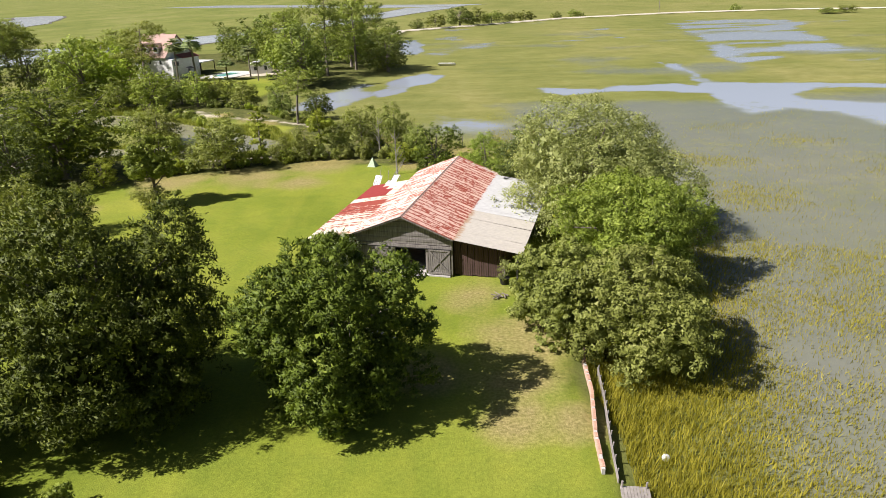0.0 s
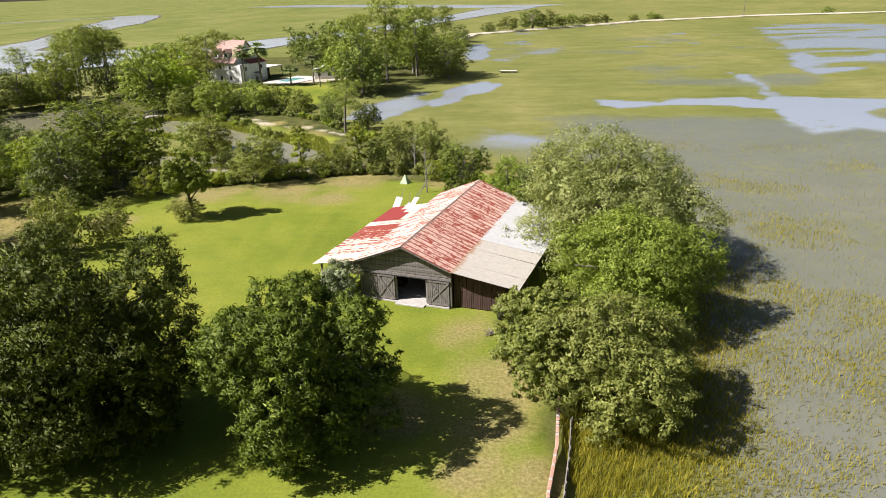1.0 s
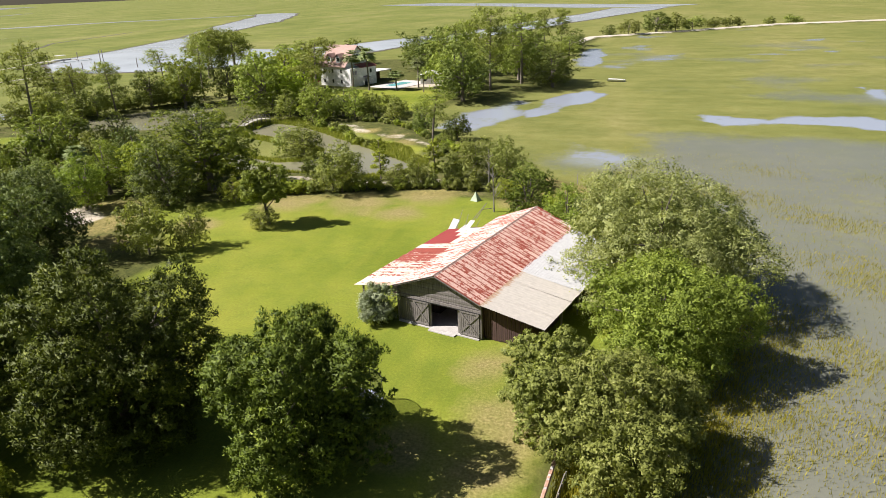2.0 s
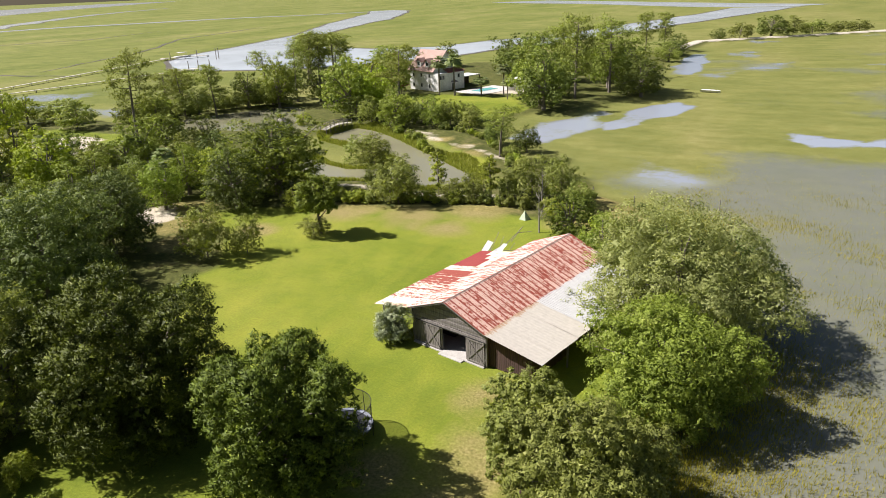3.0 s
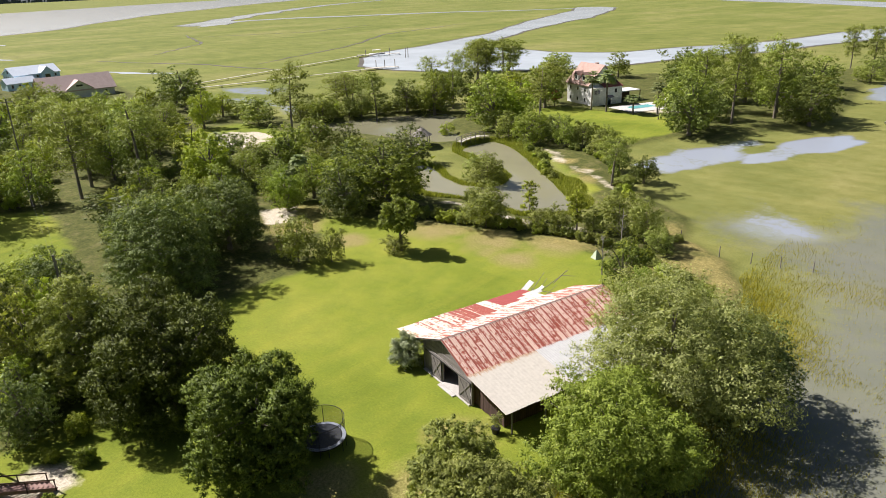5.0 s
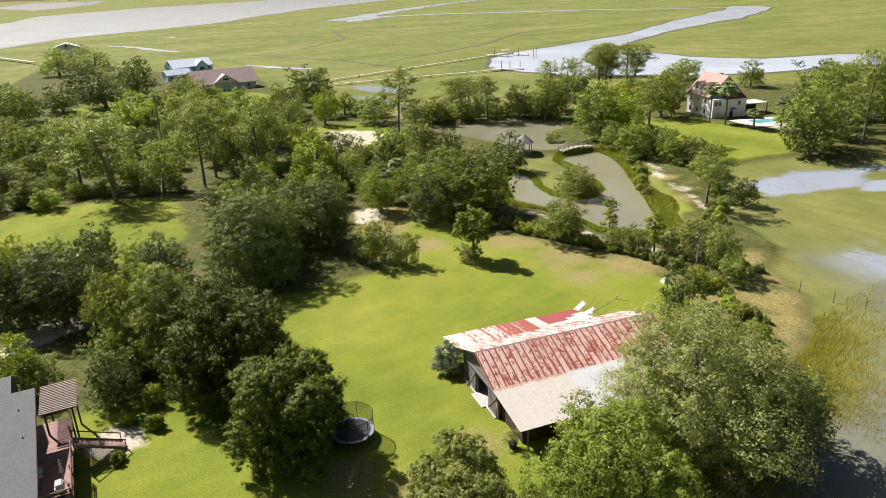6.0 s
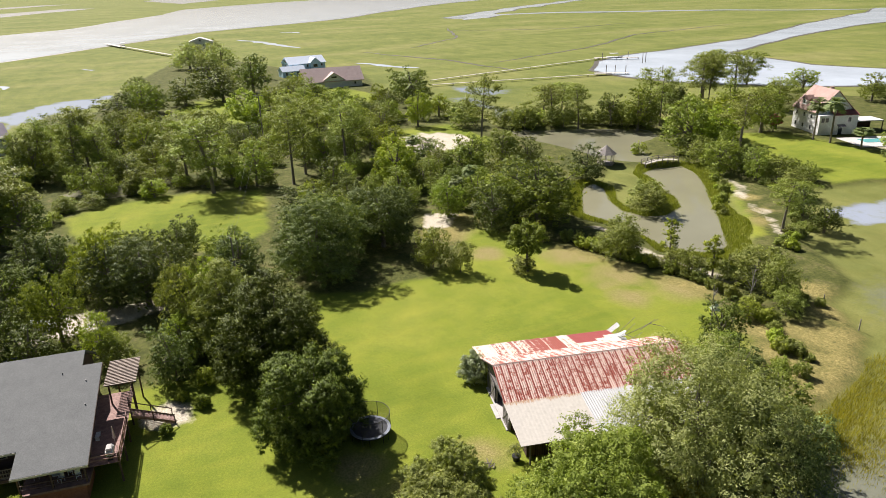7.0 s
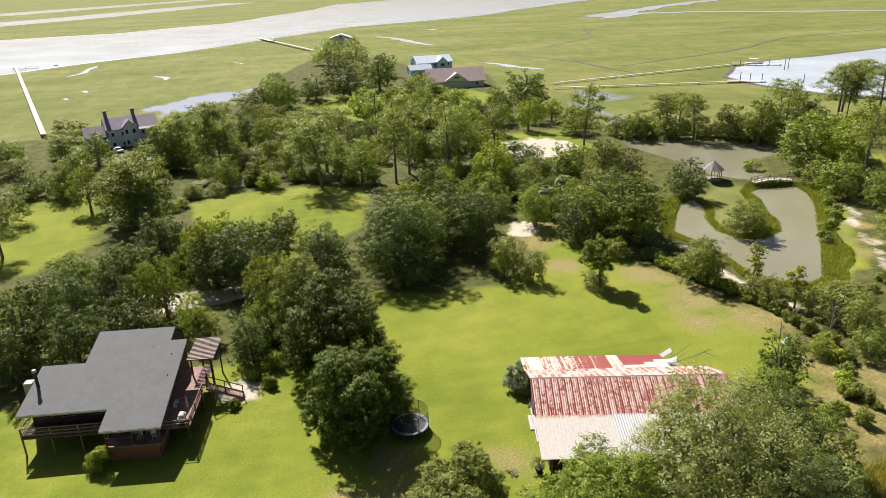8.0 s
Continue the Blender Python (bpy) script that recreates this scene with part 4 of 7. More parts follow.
def bare_tree(seed, h, label="leafless grey dead tree"):
    rng = np.random.default_rng(seed)
    quads = [tube([(0, 0, -0.1), (0.1, 0, h * 0.5), (0, 0.15, h)], [0.12, 0.07, 0.015], 6)]
    for i in range(16):
        t = rng.uniform(0.25, 0.85)
        a = np.array([0.1 * t, 0, h * t])
        ang = i * 2.4
        d = np.array([math.cos(ang), math.sin(ang), 0.8 + 0.5 * rng.random()]) * h * 0.28 * (1.2 - t)
        quads.append(tube([a, a + d * 0.5 + rng.normal(size=3) * 0.1, a + d], [0.035, 0.022, 0.006], 4))
    t = thing("dead_tree", label, "dead tree")
    part("trunk", fast_mesh("trunk", np.concatenate(quads), 4, M["dead"]), None, t)
    return t


def stand(tree, x, y, scale=(1, 1, 1), turn=0.0, sink=0.0):
    tree.matrix_basis = Matrix.Translation((x, y, ground_z(x, y) - sink)) @ Matrix.Rotation(turn, 4, 'Z') @ Matrix.Diagonal((*scale, 1))
    return tree


# the large trees nearest the camera, each grown by itself: name, label, x, y, height, radius, clear trunk, leaf colour, kind
NEAR = [
    ("cedar_tree", "dense dark green cedar beside the trampoline", -7.0, 37.0, 10.8, 6.3, 0.0, "cedar"),
    ("cedar_tree", "big dark green cedar on the lawn", -20.2, 36.2, 13.2, 7.5, 0.0, "cedar"),
    ("magnolia_tree", "broad olive-green tree behind the grey-roofed house", -30.0, 33.0, 13.0, 5.6, 0.3, "olive"),
    ("live_oak_tree", "large grey-green live oak over the barn", 15.2, 67.2, 13.8, 10.8, 0.8, "pale"),
    ("live_oak_tree", "green oak at the edge of the marsh", 15.6, 55.0, 9.4, 7.4, 0.2, "oak"),
    ("live_oak_tree", "bushy grey-green oak leaning over the marsh", 13.3, 41.9, 7.8, 5.9, 0.0, "olive"),
    ("live_oak_tree", "massive rounded dark oak at the lawn's edge", -49.5, 50.0, 13.0, 8.8, 0.2, "dark_oak"),
    ("live_oak_tree", "wide dark oak behind the lawn", -56.0, 64.0, 11.5, 7.4, 0.2, "dark_oak"),
    ("live_oak_tree", "pale olive oak at the end of the brick wall", 8.6, 44.5, 6.8, 4.2, 0.0, "olive"),
]
for k, (name, label, x, y, h, r, clear, leaf) in enumerate(NEAR):
    if leaf == "cedar":
        t = broad_tree(40 + k, h, r, clear, int(360 * r), 40, 0.1, leaf, name, label, 260, 1.0, 0.24, 2.2, 0.6, sprig=0.45, dense=1500)
    elif x > -40:
        t = broad_tree(40 + k, h, r, clear, int((270 if r > 8 else 330) * r), 28, 0.118, leaf, name, label, 240, 0.8, 0.25, 1.8, 0.5, dense=1300 if leaf == "pale" else 1000)
    else:
        t = broad_tree(40 + k, h, r, clear, int(210 * r), 30, 0.13, leaf, name, label, 240, 0.8, 0.25, 1.8, 0.5, dense=900)
    stand(t, x, y)


def scatter(poly, count, gap, seed, avoid=()):
    """Random places in an outline, at least gap apart and off the lawns and sand."""
    rng = np.random.default_rng(seed)
    xs, ys = [p[0] for p in poly], [p[1] for p in poly]
    out = []
    for _ in range(count * 30):
        x, y = rng.uniform(min(xs), max(xs)), rng.uniform(min(ys), max(ys))
        q = (np.array([x]), np.array([y]))
        if not inside(*q, poly)[0] or any(within(*q, a)[0] > -2.0 for a in avoid):
            continue
        if all(math.hypot(x - a, y - b) > gap for a, b in out):
            out.append((x, y))
        if len(out) >= count:
            break
    return out


# kinds of trees, grown once; each is set by its height and radius
KINDS = {
    "oak": (lambda s: broad_tree(s, 10, 5, 0.3, 520, 26, 0.115, "oak", "oak_tree", "round leafy green oak tree", 110, 0.85, 0.3), 10, 5),
    "dark": (lambda s: broad_tree(s, 10, 5, 0.1, 520, 26, 0.115, "dark_oak", "oak_tree", "dense dark green oak tree", 110, 0.85, 0.3), 10, 5),
    "cedar": (lambda s: broad_tree(s, 10, 4.5, 0.5, 480, 30, 0.1, "cedar", "cedar_tree", "dark green feathery cedar tree", 100, 0.95, 0.3, 2.2, 0.62, sprig=0.5), 10, 4.5),
    "olive": (lambda s: broad_tree(s, 8, 4, 0.2, 330, 24, 0.115, "olive", "shrub", "grey-green wax myrtle shrub", 70, 0.9, 0.4, 1.9, 0.5, 0.1, category="shrub"), 8, 4),
    "pale": (lambda s: broad_tree(s, 10, 5, 0.3, 420, 24, 0.115, "pale", "oak_tree", "pale grey-green oak tree", 90, 0.8, 0.36), 10, 5),
    "bright": (lambda s: broad_tree(s, 10, 4.5, 0.6, 420, 24, 0.12, "bright", "tree", "light yellow-green leafy tree", 70, 0.85, 0.3), 10, 4.5),
    "pine": (lambda s: pine_tree(s, 16, 4.4), 16, 4.4),
    "open_pine": (lambda s: pine_tree(s, 16, 4.4, "pine", 19, 260, 20, 0.115, "tall sparse pine with a few flat tufts", 0.05, 0.5), 16, 4.4),
    "young": (lambda s: pine_tree(s, 7, 1.7, "bright", 26, 240, 9, 0.12, "young bright green pine", 0.02, 0.16), 7, 1.7),
    "far_oak": (lambda s: broad_tree(s, 10, 5, 0.4, 420, 13, 0.175, "hazy_oak", "oak_tree", "round green tree in the wood", 80, 0.85, 0.3), 10, 5),
    "far_dark": (lambda s: broad_tree(s, 10, 5, 0.3, 420, 13, 0.175, "hazy_dark", "oak_tree", "dark green tree in the wood", 80, 0.85, 0.3), 10, 5),
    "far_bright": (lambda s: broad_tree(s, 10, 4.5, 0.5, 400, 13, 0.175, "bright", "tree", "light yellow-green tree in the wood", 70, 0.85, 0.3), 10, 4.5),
    "far_olive": (lambda s: broad_tree(s, 8, 4, 0.2, 200, 17, 0.17, "olive", "shrub", "grey-green shrub by the water", 60, 0.9, 0.4, 1.9, 0.5, 0.1, category="shrub"), 8, 4),
    "low": (lambda s: broad_tree(s, 2, 1.4, 0.02, 120, 9, 0.085, "olive", "shrub", "low grey-green weedy shrub", 40, 0.9, 0.45, 2.0, 0.5, 0.03, category="shrub"), 2, 1.4),
    "low_green": (lambda s: broad_tree(s, 2, 1.4, 0.02, 120, 9, 0.085, "bright", "shrub", "low bright green weedy shrub", 40, 0.9, 0.45, 2.0, 0.5, 0.03, category="shrub"), 2, 1.4),
    "snag": (lambda s: bare_tree(s, 6), 6, 2),
    "palm": (lambda s: palm_tree(s, 8, 2.3), 8, 2.3),
}
GROWN = {k: [make(100 + 7 * i + 31 * j) for j in range(4 if k not in ("snag", "palm", "young", "open_pine") else 2)] for i, (k, (make, _, _)) in enumerate(KINDS.items())}
USED = {}


def plant(kind, x, y, h, r, group=""):
    """Sets a tree of a kind at x, y with a height and a crown radius."""
    # distant plants use coarser kinds; oaks also get haze-paled leaves
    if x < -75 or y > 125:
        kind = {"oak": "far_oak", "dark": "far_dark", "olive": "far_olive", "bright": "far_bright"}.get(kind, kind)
    n = USED.get(kind, 0)
    USED[kind] = n + 1
    _, h0, r0 = KINDS[kind]
    stock = GROWN[kind]
    first = n < len(stock)
    m = Matrix.Translation((x, y, ground_z(x, y) - 0.05)) @ Matrix.Rotation(2.4 * n, 4, 'Z') @ Matrix.Diagonal((r / r0, r / r0, h / h0, 1))
    if first:
        t = stock[n]
        t.matrix_basis = m
    else:
        src = stock[n % len(stock)]
        keep = src.matrix_basis.copy()
        src.matrix_basis = Matrix()
        t = copy_thing(src, m)
        src.matrix_basis = keep
    return tagged(t, group=group)


def plant_all(group, rows):
    for kind, x, y, h, r in rows:
        plant(kind, x, y, h, r, group)


plant_all("trees round the house", [
    ("dark", -27.0, 25.5, 8.5, 3.9), ("oak", -44.8, 13, 11.5, 4.2), ("dark", -45, 6.5, 11, 4.4), ("dark", -42.6, 1, 10, 4.2), ("cedar", -36, -4, 11, 4.5), ("dark", -51, 24.5, 10.5, 6),
    ("bright", -57, 18, 12.5, 4), ("cedar", -57.6, 30, 11, 4), ("oak", -62, 24, 9, 5), ("olive", -33.5, 19.5, 5, 2.6), ("bright", -32, 27, 6.5, 3), ("dark", -48, -4, 8.5, 5), ("cedar", -55, 6, 10, 4.5),
    ("oak", -60, -2, 7, 5), ("dark", -66, 9, 10, 5), ("bright", -35.5, 33, 12.5, 4.5), ("dark", -33, 3, 9, 4.5), ("dark", -31, -4, 9, 4.5), ("cedar", -35, 10, 9, 4.2), ("oak", -40, -8, 9, 4.6)])
plant_all("trees round the lawn", [
    ("oak", -56, 53, 13.5, 7), ("olive", -43, 67.5, 8.5, 3.8), ("olive", -39, 70.5, 5.5, 2.6), ("olive", -34.8, 79.3, 2.6, 2.6),
    ("oak", -52, 94, 14, 9.5), ("dark", -54, 85.5, 11, 5.5), ("bright", -44.5, 88.5, 4, 2.6), ("dark", -55, 97, 12.5, 6.5), ("bright", -60, 90, 9, 4.5)])
lolly = broad_tree(77, 8.2, 3.4, 3.2, 900, 16, 0.15, "oak", "oak_tree", "small round oak on a bare trunk beside the lawn", 90, 0.85, 0.34, thick=0.2)
stand(lolly, -34, 80)
plant_all("shrubs along the pond", [
    ("olive", -30.5, 96, 8.2, 4.6), ("olive", -32.5, 97, 6.5, 3.6), ("young", -27, 103.3, 6.8, 1.7), ("young", -18, 103.6, 6.9, 1.8), ("olive", -20, 101.2, 4.6, 2.6), ("olive", -12, 106, 7, 4.2),
    ("olive", -7, 105, 7.5, 3.4), ("olive", -15.5, 104.5, 4.2, 2.2), ("olive", -23.5, 100.2, 3.6, 2.4), ("olive", -3.5, 102, 4.5, 2.4), ("snag", -9, 101.5, 6, 2), ("cedar", -0.6, 86.5, 7.4, 3.7),
    ("snag", -5.8, 90.5, 6.4, 2), ("olive", -48, 118, 6.8, 4.6), ("olive", -52.5, 121, 6, 4), ("olive", -38.5, 102.5, 4, 2.6), ("bright", -5.5, 97, 3, 2.2), ("dark", 10.5, 76, 9.8, 5.2), ("oak", 5.5, 79, 7.5, 4.2), ("dark", 19.5, 72.5, 10.0, 6.4), ("oak", 12.5, 80, 7.5, 4.4)])
plant_all("trees by the ponds", [
    ("open_pine", -26.3, 129.4, 10, 4.4), ("cedar", -23.5, 137, 6.4, 3.4), ("dark", -72.5, 121, 9.5, 5.4), ("oak", -97, 113, 9.5, 6.2), ("bright", -91, 81, 13, 6), ("oak", -80, 160, 15, 7.8), ("bright", -77, 166, 14, 7.2),
    ("open_pine", -67.4, 164, 17, 6.5), ("oak", -64, 156, 9.5, 4.8), ("dark", -57.6, 157.5, 8.2, 4.2), ("olive", -48.7, 155, 7, 3.8), ("oak", -52.5, 153, 7.8, 3.8), ("olive", -42, 151, 6, 4),
    ("dark", -31.8, 142, 7.4, 3.5), ("oak", -61, 150.5, 10, 5.4), ("olive", -70, 154, 7, 4), ("bright", -88, 150, 4, 2.5)])
plant_all("trees on the dike", [
    ("olive", -133, 143, 8.8, 5.3), ("open_pine", -130, 151.5, 13, 4.4), ("olive", -126, 153, 8, 5), ("pine", -123, 156.5, 13.5, 4.6), ("dark", -119, 166, 11.5, 6.4), ("oak", -111, 170, 14, 7), ("open_pine", -110.4, 178, 17.5, 4.2),
    ("dark", -104, 181, 12, 6), ("pine", -135.7, 221, 17.5, 7), ("pine", -142, 245, 16.5, 7.5), ("pine", -158, 270, 13.5, 7), ("pine", -170, 262, 14, 7), ("olive", -128, 150, 6, 4), ("dark", -115, 172, 10, 5), ("olive", -137, 138, 7, 4.6)])
plant_all("trees round the white house", [
    ("oak", -37, 188, 16.5, 9), ("pine", -31, 201, 22, 6), ("pine", -24.2, 213.8, 21, 7), ("oak", -17, 223, 11, 7.2), ("dark", -67, 250, 15, 11), ("dark", -38, 203, 11, 7), ("dark", -21, 322, 8.5, 7.5), ("pine", -36, 340, 17, 4),
    ("pine", -28, 340, 16, 5), ("oak", -87, 195, 14.5, 7), ("pine", -90, 205, 14, 6), ("dark", -120, 183, 13.5, 9), ("oak", -135, 275, 8.5, 8), ("oak", -40, 235, 14, 9),
    ("dark", -24, 250, 12, 8), ("oak", -30, 275, 11, 8), ("pine", -45, 215, 18, 6), ("dark", -93, 180, 12, 7)])
plant_all("trees round the white house", [
    ("pine", -133, 222, 18, 4), ("oak", -81.8, 168, 11, 7), ("dark", -33.8, 180.7, 15.5, 7.8), ("oak", -52, 225, 12, 7), ("dark", -60, 235, 14, 8), ("pine", -52, 262, 16, 6),
    ("dark", -27, 232, 10, 6), ("oak", -20, 300, 8, 6), ("olive", -46, 162, 5, 3), ("olive", -53, 163, 4.5, 3)])
plant_all("palms", [("palm", -72.5, 198.5, 10, 2.6), ("palm", -67.5, 198.8, 10.6, 2.8), ("palm", -53.5, 203.5, 8, 2.4), ("palm", -49.5, 196, 5.0, 1.8), ("palm", -58.8, 199, 5.0, 2.6),
                    ("palm", -92, 100, 6, 1.9), ("palm", -70, 86, 5.6, 1.8), ("palm", -75, 92, 6, 1.9)])
plant_all("scrub along the causeway", [
    ("olive", -0.3, 402, 8.5, 7.5), ("dark", 14, 416, 12.5, 10), ("olive", 24, 420, 10, 8), ("olive", 33, 427, 8.5, 8), ("olive", 45, 440, 7, 7), ("olive", 56, 450, 7, 7.5), ("olive", 77, 464, 5, 4.5), ("olive", 91, 470, 6.2, 6.5),
    ("olive", 230, 424, 4, 8), ("olive", 244, 430, 5, 7), ("olive", 200, 485, 5, 5), ("dark", -10, 398, 6, 5)])
plant_all("trees in the wood", [
    ("open_pine", -111, 76, 17.5, 6.5), ("pine", -105.5, 61, 18, 5.6), ("pine", -113, 66, 17, 5.5), ("pine", -108, 43, 17, 7.5), ("oak", -108.5, 53, 11, 5.6), ("bright", -109.7, 88, 12.4, 5.6), ("dark", -133, 82.6, 15.4, 5.8), ("oak", -130, 89.6, 10, 4.6), ("dark", -119, 78.5, 10.5, 5.2), ("oak", -95.3, 85.2, 7, 4), ("dark", -114.3, 71.4, 11.5, 5), ("oak", -124, 70, 12, 5.5), ("oak", -140, 88, 12, 5.5), ("open_pine", -143, 74, 15, 6),
    ("oak", -148, 32, 12.5, 6.7), ("pine", -143, 18, 17, 6.5), ("pine", -92.4, 2.6, 14.5, 7), ("dark", -90, 6, 11, 6), ("oak", -106, -9, 11, 5), ("oak", -118.7, -17, 10, 4.7), ("pine", -81, -20, 12, 4.5), ("oak", -141, 6, 12.5, 6.2)])
plant_all("trees in the far grounds", [
    ("dark", -191, 130, 16.5, 10), ("dark", -204, 133, 14, 9), ("dark", -280, 68, 15.5, 10.5), ("pale", -284, 76, 13, 10), ("dark", -262, 85, 16.5, 9), ("oak", -221, 37, 15, 8.5), ("dark", -242, 54, 13.5, 9.5), ("dark", -244, 69, 14.5, 11),
    ("olive", -157, 133, 7.6, 7.5), ("pine", -144, 165, 11, 5.5), ("olive", -130, 141, 9, 5), ("oak", -216, 90, 10, 8), ("bright", -205, 85, 9, 7), ("oak", -225, 100, 10, 8), ("dark", -232, 42, 12, 7)])
plant_all("trees in the wood", [
    ("pine", -142.4, 2, 12.4, 3.6), ("pine", -143.4, 7.9, 14.8, 3.9), ("pine", -137.3, 15.3, 14.6, 4.4), ("pine", -135.1, 21.3, 13.5, 4.4), ("dark", -158.6, 25.6, 11.9, 6), ("oak", -157.7, 34.1, 9.8, 5.2),
    ("pine", -122.7, 45.8, 16.4, 6.7), ("pine", -125.1, 39.4, 15, 6), ("pine", -117.7, 80.7, 14.1, 4.8), ("olive", -132.4, 28.5, 7, 5.3), ("bright", -111.4, 30.5, 5.2, 3.4), ("olive", -110.8, 18.1, 3.2, 3.1),
    ("olive", -110, 13.6, 3.4, 2.5), ("oak", -96.1, 1, 15, 7.4), ("bright", -123.5, -2.8, 7.8, 7.4), ("oak", -101.1, -24.6, 7.5, 5.5), ("oak", -124.3, -26, 6.2, 4.7), ("dark", -124.3, -19.1, 8.3, 4.9),
    ("bright", -67.6, 20, 9.4, 3.4), ("dark", -63.4, 12.4, 10, 5), ("dark", -66.9, 31.8, 8.6, 3.8), ("oak", -86, 113.8, 8.6, 5), ("oak", -91.8, 98, 7.4, 4.9), ("palm", -108, 93, 6.4, 2.1)])
plant_all("trees in the far grounds", [
    ("olive", -196, -33, 8.3, 6.3), ("bright", -168.0, -29.0, 6.0, 4.0), ("oak", -151, -37.7, 9.1, 6.2), ("oak", -153, -3, 7.2, 4.7), ("dark", -194.3, 13, 10, 8.6), ("dark", -262.7, 38.5, 12.2, 6), ("dark", -224.4, 29.2, 9.8, 9.1),
    ("dark", -307.6, 95.4, 14.3, 8.3), ("pale", -381.6, 74, 15.6, 11.3), ("pale", -358.2, 88, 14.6, 10.7), ("pale", -370, 82, 16, 10), ("bright", -189.6, 67.3, 13, 8.5), ("bright", -195, 97.3, 8.4, 8), ("bright", -152.2, 114.5, 11.7, 4.8),
    ("oak", -149.9, 101.4, 8.6, 6.1), ("open_pine", -100.2, 108.7, 21.6, 5.5)])
plant_all("trees on the dike", [
    ("pine", -139.6, 154.6, 11.4, 5.5), ("open_pine", -143.3, 203.9, 12.8, 5.1), ("dark", -139.7, 212.4, 8.6, 6.9), ("open_pine", -143.8, 230.3, 16.9, 8), ("olive", -76.8, 157.4, 6.5, 5.6), ("bright", -84.5, 176, 15, 9)])
plant_all("trees round the white house", [("dark", -14.5, 211, 12, 7.6), ("oak", -26.5, 222, 17.5, 7.6), ("dark", -54.5, 230, 16, 8.5)])
plant_all("trees round the house", [("dark", -53.8, 20, 11, 5.4), ("dark", -47.5, 28.5, 13, 5.2), ("bright", -35.5, 18, 7.6, 3.1), ("olive", -35.5, 29, 12.4, 4.6), ("dark", -61, 26, 9.5, 5.2), ("oak", -60, 38, 8, 4.6), ("dark", -54, 38.5, 8.5, 5)])
plant_all("trees round the lawn", [("dark", -69.5, 55, 9.6, 6.8), ("oak", -89.7, 100.6, 10, 5.5), ("olive", -143, 127, 8.2, 6.7)])
OFF = LAWNS + SANDY[:3] + [POND, POND_NORTH, MUDFLAT]
WOODS = [
    ([(-112, -8), (-150, -5), (-188, 4), (-235, 28), (-205, 44), (-172, 62), (-150, 76), (-122, 62), (-113, 40), (-116, 15)], 60, 5.6, 21, ("oak", "dark", "olive", "oak", "bright", "dark"), 5.5, 8.5),
    ([(-60, 62), (-57, 84), (-62, 100), (-78, 104), (-92, 100), (-106, 94), (-104, 70), (-85, 56)], 30, 5.6, 22, ("oak", "dark", "bright", "olive", "oak"), 5, 9.5),
    ([(-44, -2), (-56, 1), (-66, 22), (-64, 35), (-72, 32), (-74, 14), (-62, -3)], 8, 5.0, 23, ("dark", "oak", "cedar", "oak"), 4.5, 6.5),
    ([(-190, 60), (-200, 50), (-225, 84), (-255, 90), (-262, 104), (-215, 104), (-180, 128), (-158, 128), (-160, 100), (-146, 90)], 30, 6.0, 24, ("oak", "dark", "bright", "oak", "bright"), 6, 10),
    ([(-120, 205), (-100, 190), (-92, 230), (-75, 240), (-70, 290), (-110, 275)], 4, 9.0, 25, ("oak", "dark", "oak"), 8, 12),
    ([(-170, -10), (-120, -22), (-120, -60), (-165, -70)], 14, 8.0, 26, ("oak", "dark", "pine"), 7, 10),
]
WOODS += [(WOODS[0][0], 34, 5.0, 41, ("olive", "olive", "dark"), 3, 5.5), (WOODS[3][0], 18, 6.0, 42, ("olive", "bright", "oak"), 3, 6), (WOODS[1][0], 16, 4.5, 43, ("olive", "dark"), 3, 5)]
for poly, count, gap, seed, kinds, lo, hi in WOODS:
    rng = random.Random(seed)
    for x, y in scatter(poly, count, gap, seed, OFF):
        h = rng.uniform(lo, hi)
        plant(rng.choice(kinds), x, y, h, h * rng.uniform(0.5, 0.68), "trees in the wood")
for line, seed, lo, hi in (([(6, 91), (-3, 99), (-14, 101), (-24, 98), (-33, 96), (-44, 93)], 31, 1.2, 2.4), ([(-100, 10), (-116, 12), (-118, 34), (-106, 56)], 32, 2.0, 4.0),
                           ([(-136, 139.5), (-132.6, 150.5), (-125.6, 161), (-114.5, 174)], 33, 3.0, 5.0), ([(-140, 142), (-136, 152), (-129, 163), (-117, 178)], 43, 4.0, 6.5), ([(-40, 128), (-50, 140), (-62, 150)], 34, 1.0, 2.4), ([(4, 96), (8, 90)], 35, 1.0, 2.4), ([(-20, 124), (-28, 137), (-38, 147), (-50, 153)], 36, 0.8, 2.0), ([(-12, 110), (-2, 108)], 37, 0.6, 1.6),
                           ([(-18, 118), (-24, 128), (-27, 134)], 38, 0.8, 1.8)):
    rng = random.Random(seed)
    total = sum((Vector(b) - Vector(a)).length for a, b in zip(line, line[1:]))
    for a, b in zip(line, line[1:]):
        k = max(2, int((Vector(b) - Vector(a)).length / (1.9 if hi < 3 else 3.2)))
        for j in range(k):
            p = Vector(a).lerp(Vector(b), (j + rng.random()) / k)
            h = rng.uniform(lo, hi)
            plant(rng.choice(("low", "low_green", "low")) if hi < 3 else rng.choice(("olive", "bright", "olive")), p.x + rng.uniform(-1, 1), p.y + rng.uniform(-1, 1), h, h * rng.uniform(0.6, 0.9), "low shrubs")


